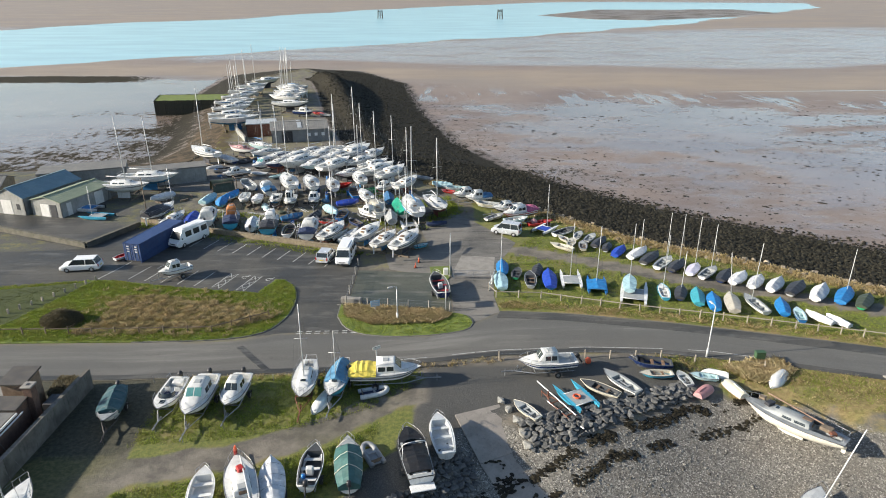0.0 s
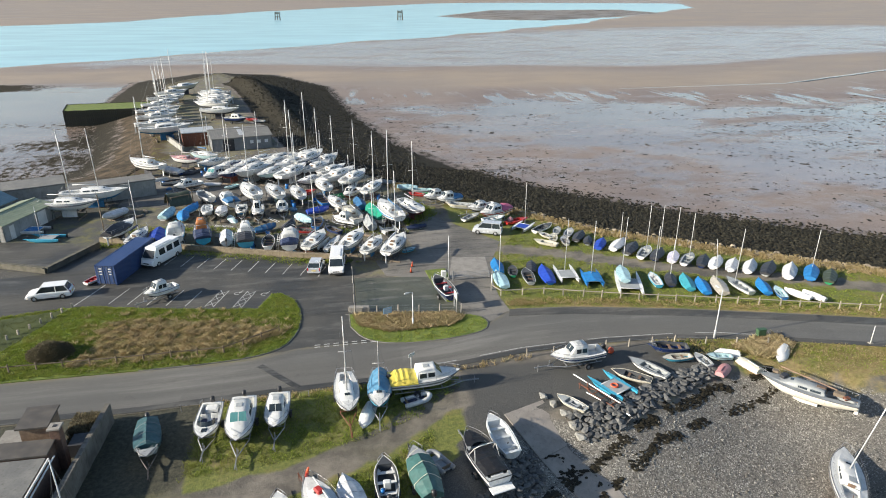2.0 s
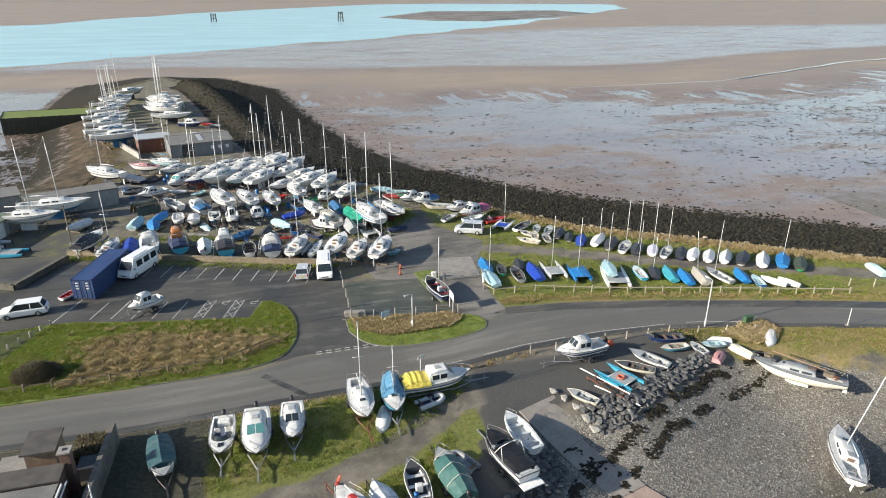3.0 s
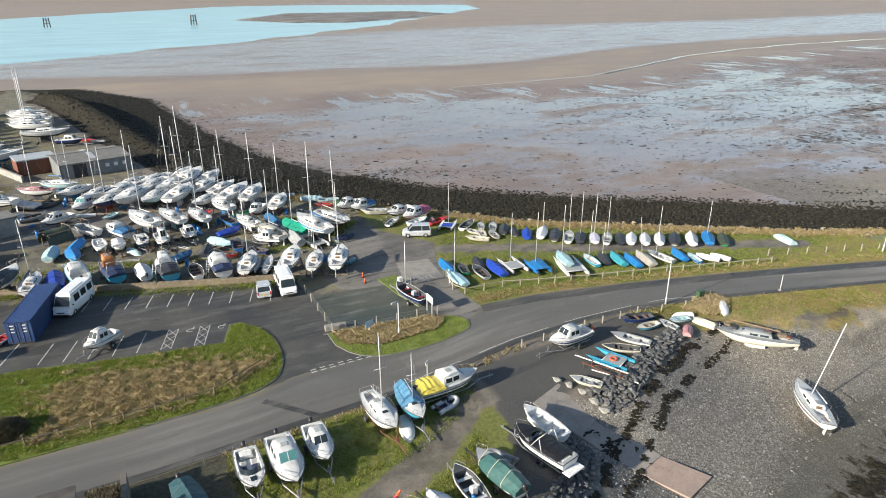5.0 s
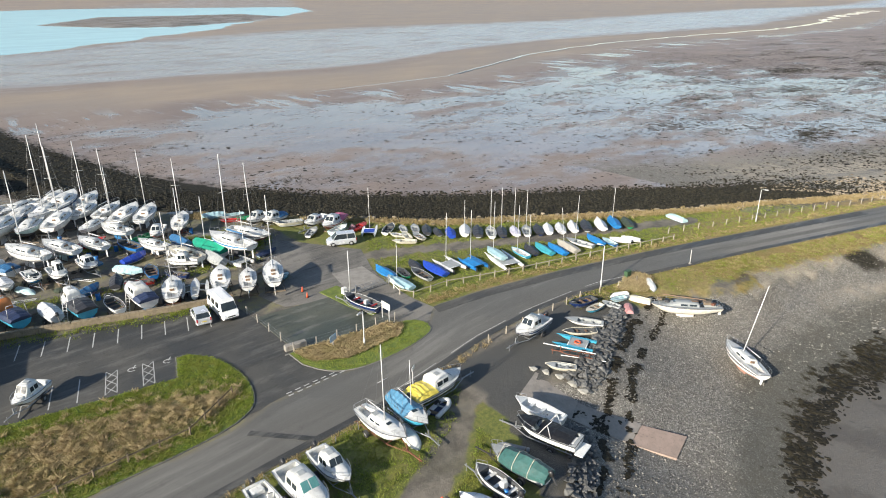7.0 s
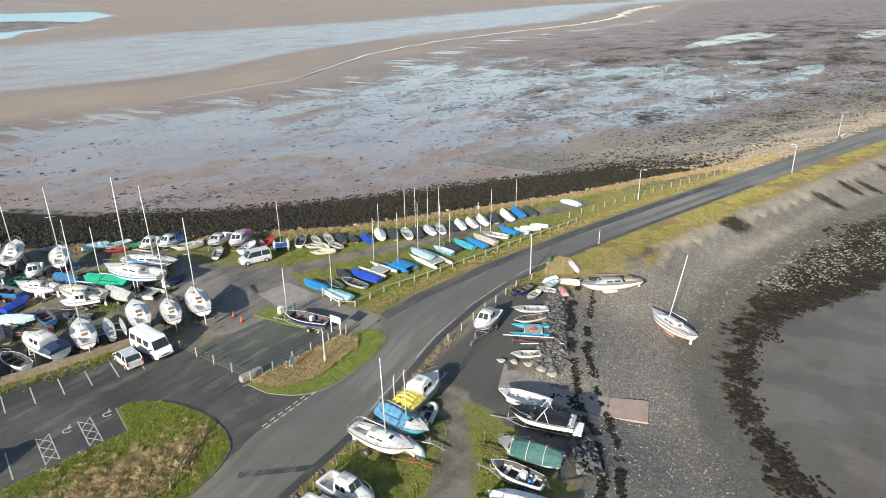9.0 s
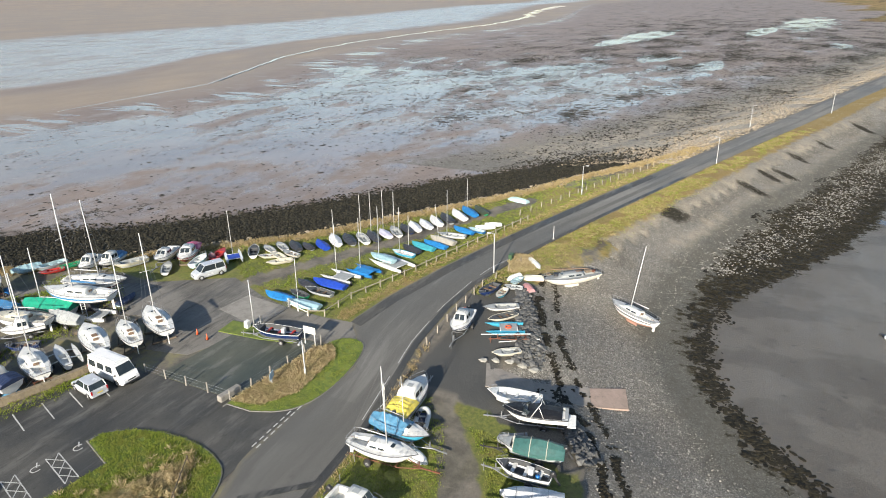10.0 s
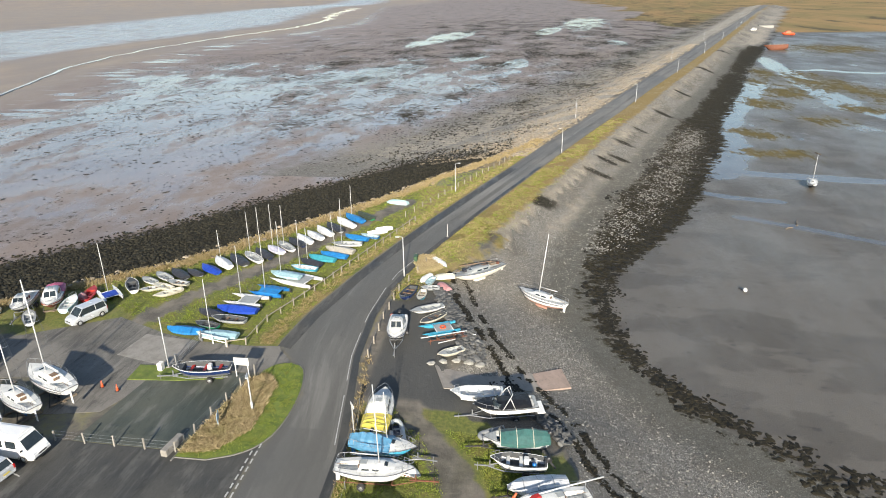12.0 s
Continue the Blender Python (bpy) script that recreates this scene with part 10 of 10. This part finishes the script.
cone(0.6, 75.2)
cone(0.2, 73.4)
ring = [(0.3 * math.cos(a), 0.3 * math.sin(a), 0.08) for a in [2 * math.pi * i / 12 for i in range(13)]]
clutter("lifebuoy", Geo().tube(ring, 0.075, 7), FLUO, 14.5, 44.6, 0, "orange lifebuoy lying on a catamaran trampoline", "lifebuoy", 0.12, True)
bpy.data.objects["lifebuoy"].location.z = height(14.6, 44.6) + 0.58
# red and orange furled sail and a red bag on the day sailer
SAILER = pose(-10.75, 33.8, 0, 0, 0, 112)
single("sail_bag", Geo().box(0, 0, 0, 0.75, 0.5, 0.2, None, 0.08), RED, "red sail bag lying on a yacht deck", "bag", m=SAILER @ pose(0.9, -0.1, 2.02, 0, 4, 8))
sl = thing("furled_sail", SAILER @ pose(2.9, 0, 1.62), "red and orange furled sail round a forestay", "sail")
part("roll", Geo().tube([(0.1, 0, 0.0), (-0.25, 0, 0.65)], 0.13, 8, None, 0.12), RED, sl, "", True)
part("head", Geo().tube([(-0.25, 0, 0.65), (-0.55, 0, 1.2)], 0.12, 8, None, 0.07), FLUO, sl, "", True)
part("foot", Geo().tube([(0.15, 0, -0.12), (0.1, 0, 0.02)], 0.05, 6), STEEL, sl)
lm = thing("lowered_mast", SAILER, "white alloy mast lowered along a day sailer's deck", "mast")
part("spar", Geo().tube([(2.3, -0.25, 1.95), (-1.0, -0.3, 2.2), (-4.3, -0.35, 2.35)], 0.06, 7), ALLOY, lm, "", True)
part("crutch", Geo().tube([(-2.9, -0.33, 1.2), (-2.9, -0.33, 2.25)], 0.03, 5), STEEL, lm)
clutter("spar", Geo().tube([(-2.6, 0, 0.75), (2.6, 0, 0.95)], 0.05, 6), ALLOY, 12.6, 44.2, 118, "loose alloy spar lying by the dinghies", "spar")
clutter("spar", Geo().tube([(-2.2, 0, 0.06), (2.2, 0, 0.1)], 0.05, 6), ALLOY, 13.2, 42.9, 122, "loose alloy spar lying by the dinghies", "spar")
trailer(12.9, 43.4, 118, 3.4, height(12.9, 43.4), RUSTY, 1.2)
yacht(-24.5, 30.6, 95, 6.5, hull=NAVY, mast=7.4, stand="cradle", label="navy sailing boat with mast beside the garden wall")
for px, py in ((-34.0, 106.6), (-31.5, 110.4)):
    ob = thing("boat_shelter", pose(px, py, 0, 0, 0, 30), "rough timber shelter frame in the boatyard", "frame")
    for i in (-1, 1):
        for j in (-1, 1):
            part("leg", Geo().box(i * 1.4, j * 1.1, 1.0, 0.12, 0.12, 2.0), WOOD, ob)
        part("beam", Geo().box(0, i * 1.1, 2.05, 3.2, 0.12, 0.14), WOOD, ob)
        part("beam", Geo().box(i * 1.4, 0, 1.9, 0.12, 2.4, 0.12), WOOD, ob)
    if px < -32:
        arch = [[(xx, 1.45 * math.cos(a) * (1 + 0.05 * math.sin(3 * xx + 5 * a)), 0.5 + 1.9 * math.sin(a) * (1 + 0.06 * math.sin(2.3 * xx + 3 * a))) for a in [math.pi * k / 8 for k in range(9)]] for xx in (-1.8, -1.2, -0.6, 0, 0.6, 1.2, 1.8)]
        part("tarpaulin", Geo().loft(arch, False), OLIVE_TARP, ob, "draped olive brown tarpaulin", True)
def utility_box(x, y, h):
    ob = thing("utility_cabinet", pose(x, y, height(x, y), 0, 0, h), "green steel utility cabinet in long grass by the road", "cabinet")
    part("body", Geo().box(0, 0, 0.5, 0.9, 0.45, 1.0, None, 0.02), CABINET_GREEN, ob)
    part("lid", Geo().box(0, 0, 1.03, 0.98, 0.53, 0.07, None, 0.02), CABINET_GREEN, ob)
    for sd in (1, -1):
        part("door", Geo().box(sd * 0.22, -0.235, 0.52, 0.4, 0.03, 0.84, None, 0.008), CABINET_GREEN, ob)
    part("plinth", Geo().box(0, 0, 0.03, 1.0, 0.55, 0.1), CONCRETE, ob)


CABINET_GREEN = surface("cabinet_green", (0.035, 0.085, 0.04), (0.05, 0.105, 0.05), 0.5, 2, dirt=GRIME)
utility_box(33.2, 50.9, 0)
cx, cy = scatter([(29.6, 49.6), (32.5, 50.6), (35, 50.8), (35.4, 49.2), (33.6, 47.6), (31, 47.4)], 700)
tufts("long_dry_grass", cx, cy, lie(cx, cy)[0], rng.uniform(0.25, 0.6, len(cx)), STRAW, "tall tawny grass clump on the road bank", rng, 16, 0.03, 0.4, 1.0)
ob = single("marker_float", Geo().ball(0, 0, 0, 0.3, 0.3, 0.34, 10, 7), FLUO, "orange mooring float hung at a launch's stern", "float", smooth=True, m=pose(16.9, 50.7, height(16.9, 50.7) + 0.34))
ob = shed("store_building", 702, -203, 92, 15, 6, 2.8, 3.6, RENDER_GREY, FELT, "low grey store far off beside the causeway", (("w", 0, 0, 2.4, 2.2, DARK_TARP, "door"),))
ob.location.z = MUD + 0.1
ob = vehicle("van", 607, -162.5, 100, 5.0, 1.95, 2.3, CARWHITE, "van", "white van parked far off by the causeway")
ob.location.z = height(607, -162.5) + 0.03
vehicle("car", 722.8, -184.6, 161, 4.4, 1.8, 1.5, CARSILVER, "car", "silver car far off on the causeway road")
ob = thing("bucket", pose(-6.75, 34.75, 0.98), "blue plastic bucket standing in an open boat", "bucket")
part("body", Geo().tube([(0, 0, 0), (0, 0, 0.3)], 0.13, 10, None, 0.17), BLUE, ob, "", True)
part("handle", Geo().tube([(0.16 * math.cos(k), 0, 0.3 + 0.14 * math.sin(k)) for k in [math.pi * i / 8 for i in range(9)]], 0.012, 5), STEEL, ob, "", True)
r3 = random.Random(5)
def ladder(x, y, h):
    ob = thing("ladder", pose(x, y, 0.03, 0, 0, h), "alloy ladder lying beside laid-up boats", "ladder", "yard clutter")
    for s in (1, -1):
        part("rail", Geo().box(0, s * 0.2, 0.04, 3.0, 0.03, 0.07), ALLOY, ob)
    for i in range(9):
        part("rung", Geo().tube([(-1.35 + 0.335 * i, -0.2, 0.05), (-1.35 + 0.335 * i, 0.2, 0.05)], 0.016, 5), ALLOY, ob)


def leaning_ladder(x, y, h, rise=2.3):
    ob = thing("ladder", pose(x, y, 0.03, 0, 0, h), "alloy ladder leaning against a laid-up boat", "ladder", "yard clutter")
    for s in (1, -1):
        part("rail", Geo().tube([(0, s * 0.2, 0), (0.75, s * 0.2, rise)], 0.035, 5), ALLOY, ob)
    for i in range(1, 8):
        part("rung", Geo().tube([(0.75 * i / 8, -0.2, rise * i / 8), (0.75 * i / 8, 0.2, rise * i / 8)], 0.018, 5), ALLOY, ob)


for px, py, ph in ((-29.6, 87.6, 140), (-22.9, 85.4, 60), (-16.9, 83.9, 50), (-9.9, 104.2, 160), (-1.9, 89.6, 60), (-4.4, 110.2, 120), (-39.6, 126.2, 10)):
    leaning_ladder(px, py, ph)


def trolley(x, y, h):
    ob = thing("launching_trolley", pose(x, y, 0.03, 0, 0, h), "rusty empty launching trolley in the yard", "trolley", "yard clutter")
    part("spine", Geo().tube([(-1.4, 0, 0.3), (1.4, 0, 0.3)], 0.04, 6), RUSTY, ob)
    part("axle", Geo().tube([(-0.6, -0.7, 0.25), (-0.6, 0.7, 0.25)], 0.04, 6), RUSTY, ob)
    part("crossbar", Geo().tube([(0.5, -0.5, 0.36), (0.5, 0.5, 0.36)], 0.035, 6), RUSTY, ob)
    for s in (1, -1):
        wheel_parts(ob, 0.25, 0.14, -0.6, s * 0.75, 0.25)


for i in range(96):
    x, y = r3.uniform(-40, 6), r3.uniform(82, 130)
    if not inside(np.array([x]), np.array([y]), [(-40, 92), (-8, 80), (2, 82), (4, 98), (-6, 116), (-16, 129), (-40, 129)])[0]:
        continue
    k = r3.random()
    if i % 9 == 0:
        ladder(x, y, r3.uniform(0, 180))
        continue
    if i % 7 == 0:
        trolley(x, y, r3.uniform(0, 360))
        continue
    if i % 8 == 3:
        ring_ = [(0.28 * math.cos(a), 0.28 * math.sin(a), 0.1) for a in [2 * math.pi * j / 12 for j in range(13)]]
        single("tyre", Geo().tube(ring_, 0.1, 7), RUBBER, "old black tyre lying on yard ground", "tyre", "yard clutter", "", True, pose(x, y, 0.02))
        continue
    if i % 8 == 5:
        single("crumpled_tarpaulin", Geo().ball(0, 0, 0.12, r3.uniform(0.6, 1.2), r3.uniform(0.4, 0.8), 0.3, 9, 5), r3.choice((BLUE_TARP, DARK_TARP, OLIVE_TARP, FADED_TARP)), "crumpled tarpaulin heaped on yard ground", "tarpaulin", "yard clutter", "", False, pose(x, y, 0.0, 0, 0, r3.uniform(0, 180)))
        continue
    if k < 0.35:
        single("pallet", Geo().box(0, 0, 0.03, 1.2, 0.9, 0.06).box(0, 0, 0.12, 1.2, 0.9, 0.03).box(0, 0.3, 0.08, 1.2, 0.1, 0.08).box(0, -0.3, 0.08, 1.2, 0.1, 0.08), WOOD, "weathered timber pallet on yard ground", "pallet", "yard clutter", "", False, pose(x, y, 0.02, 0, 0, r3.uniform(0, 90)))
    elif k < 0.7:
        ob = thing("barrel", pose(x, y, 0.02), "blue plastic barrel on yard ground", "barrel", "yard clutter")
        part("body", Geo().tube([(0, 0, 0), (0, 0, 0.05), (0, 0, 0.45), (0, 0, 0.9)], 0.28, 10), BLUE, ob, "", True)
        part("lid", Geo().tube([(0, 0, 0.9), (0, 0, 0.94)], 0.25, 10), BLACK, ob)
    else:
        single("timber_block", Geo().box(0, 0, 0.15, 1.4, 0.3, 0.3, None, 0.02), WOOD, "stout timber chock lying in the yard", "timber", "yard clutter", "", False, pose(x, y, 0.02, 0, 0, r3.uniform(0, 180)))

# weathered gear lying on the derelict yacht
dz = height(32.1, 42.6) + 0.06 * 8.4 + (0.11 * 8.4 + 0.35) * 0.8
for i, (du, dv, sx_, sy_, sz_, mt_) in enumerate(((-2.6, 0.1, 0.9, 0.7, 0.3, WOOD), (-1.7, -0.4, 0.7, 0.5, 0.35, DARK_TARP), (-3.2, 0.5, 0.5, 0.4, 0.25, RUSTY), (1.9, 0.2, 0.8, 0.5, 0.25, DARK_TARP), (2.7, -0.2, 0.5, 0.5, 0.2, WOOD))):
    ca, sa = math.cos(radians(128)), math.sin(radians(128))
    clutter("deck_box", Geo().box(0, 0, 0.1, sx_, sy_, sz_, None, 0.04), mt_, 32.1 + du * ca - dv * sa, 42.6 + du * sa + dv * ca, 128 + 25 * i, "weathered box of gear on a derelict yacht", "box", dz + 0.02 + 0.12 * dv)
clutter("boom", Geo().tube([(-2.4, 0, 0), (2.4, 0, 0.1)], 0.06, 6), TEAK, 32.1, 42.6, 120, "old wooden boom lying along a derelict deck", "boom", dz + 0.55)
for px, py, ln, a in ((67.7, -11.0, 3.2, -20), (64.5, -8.6, 1.8, -55), (122, -35, 2.6, 10)):
    clutter("driftwood", Geo().tube([(-ln / 2, 0, 0.08), (-ln * 0.1, 0.15, 0.12), (ln / 2, 0, 0.06)], 0.13, 6, None, 0.07), WOOD, px, py, a, "dark waterlogged log lying on the mud", "log")
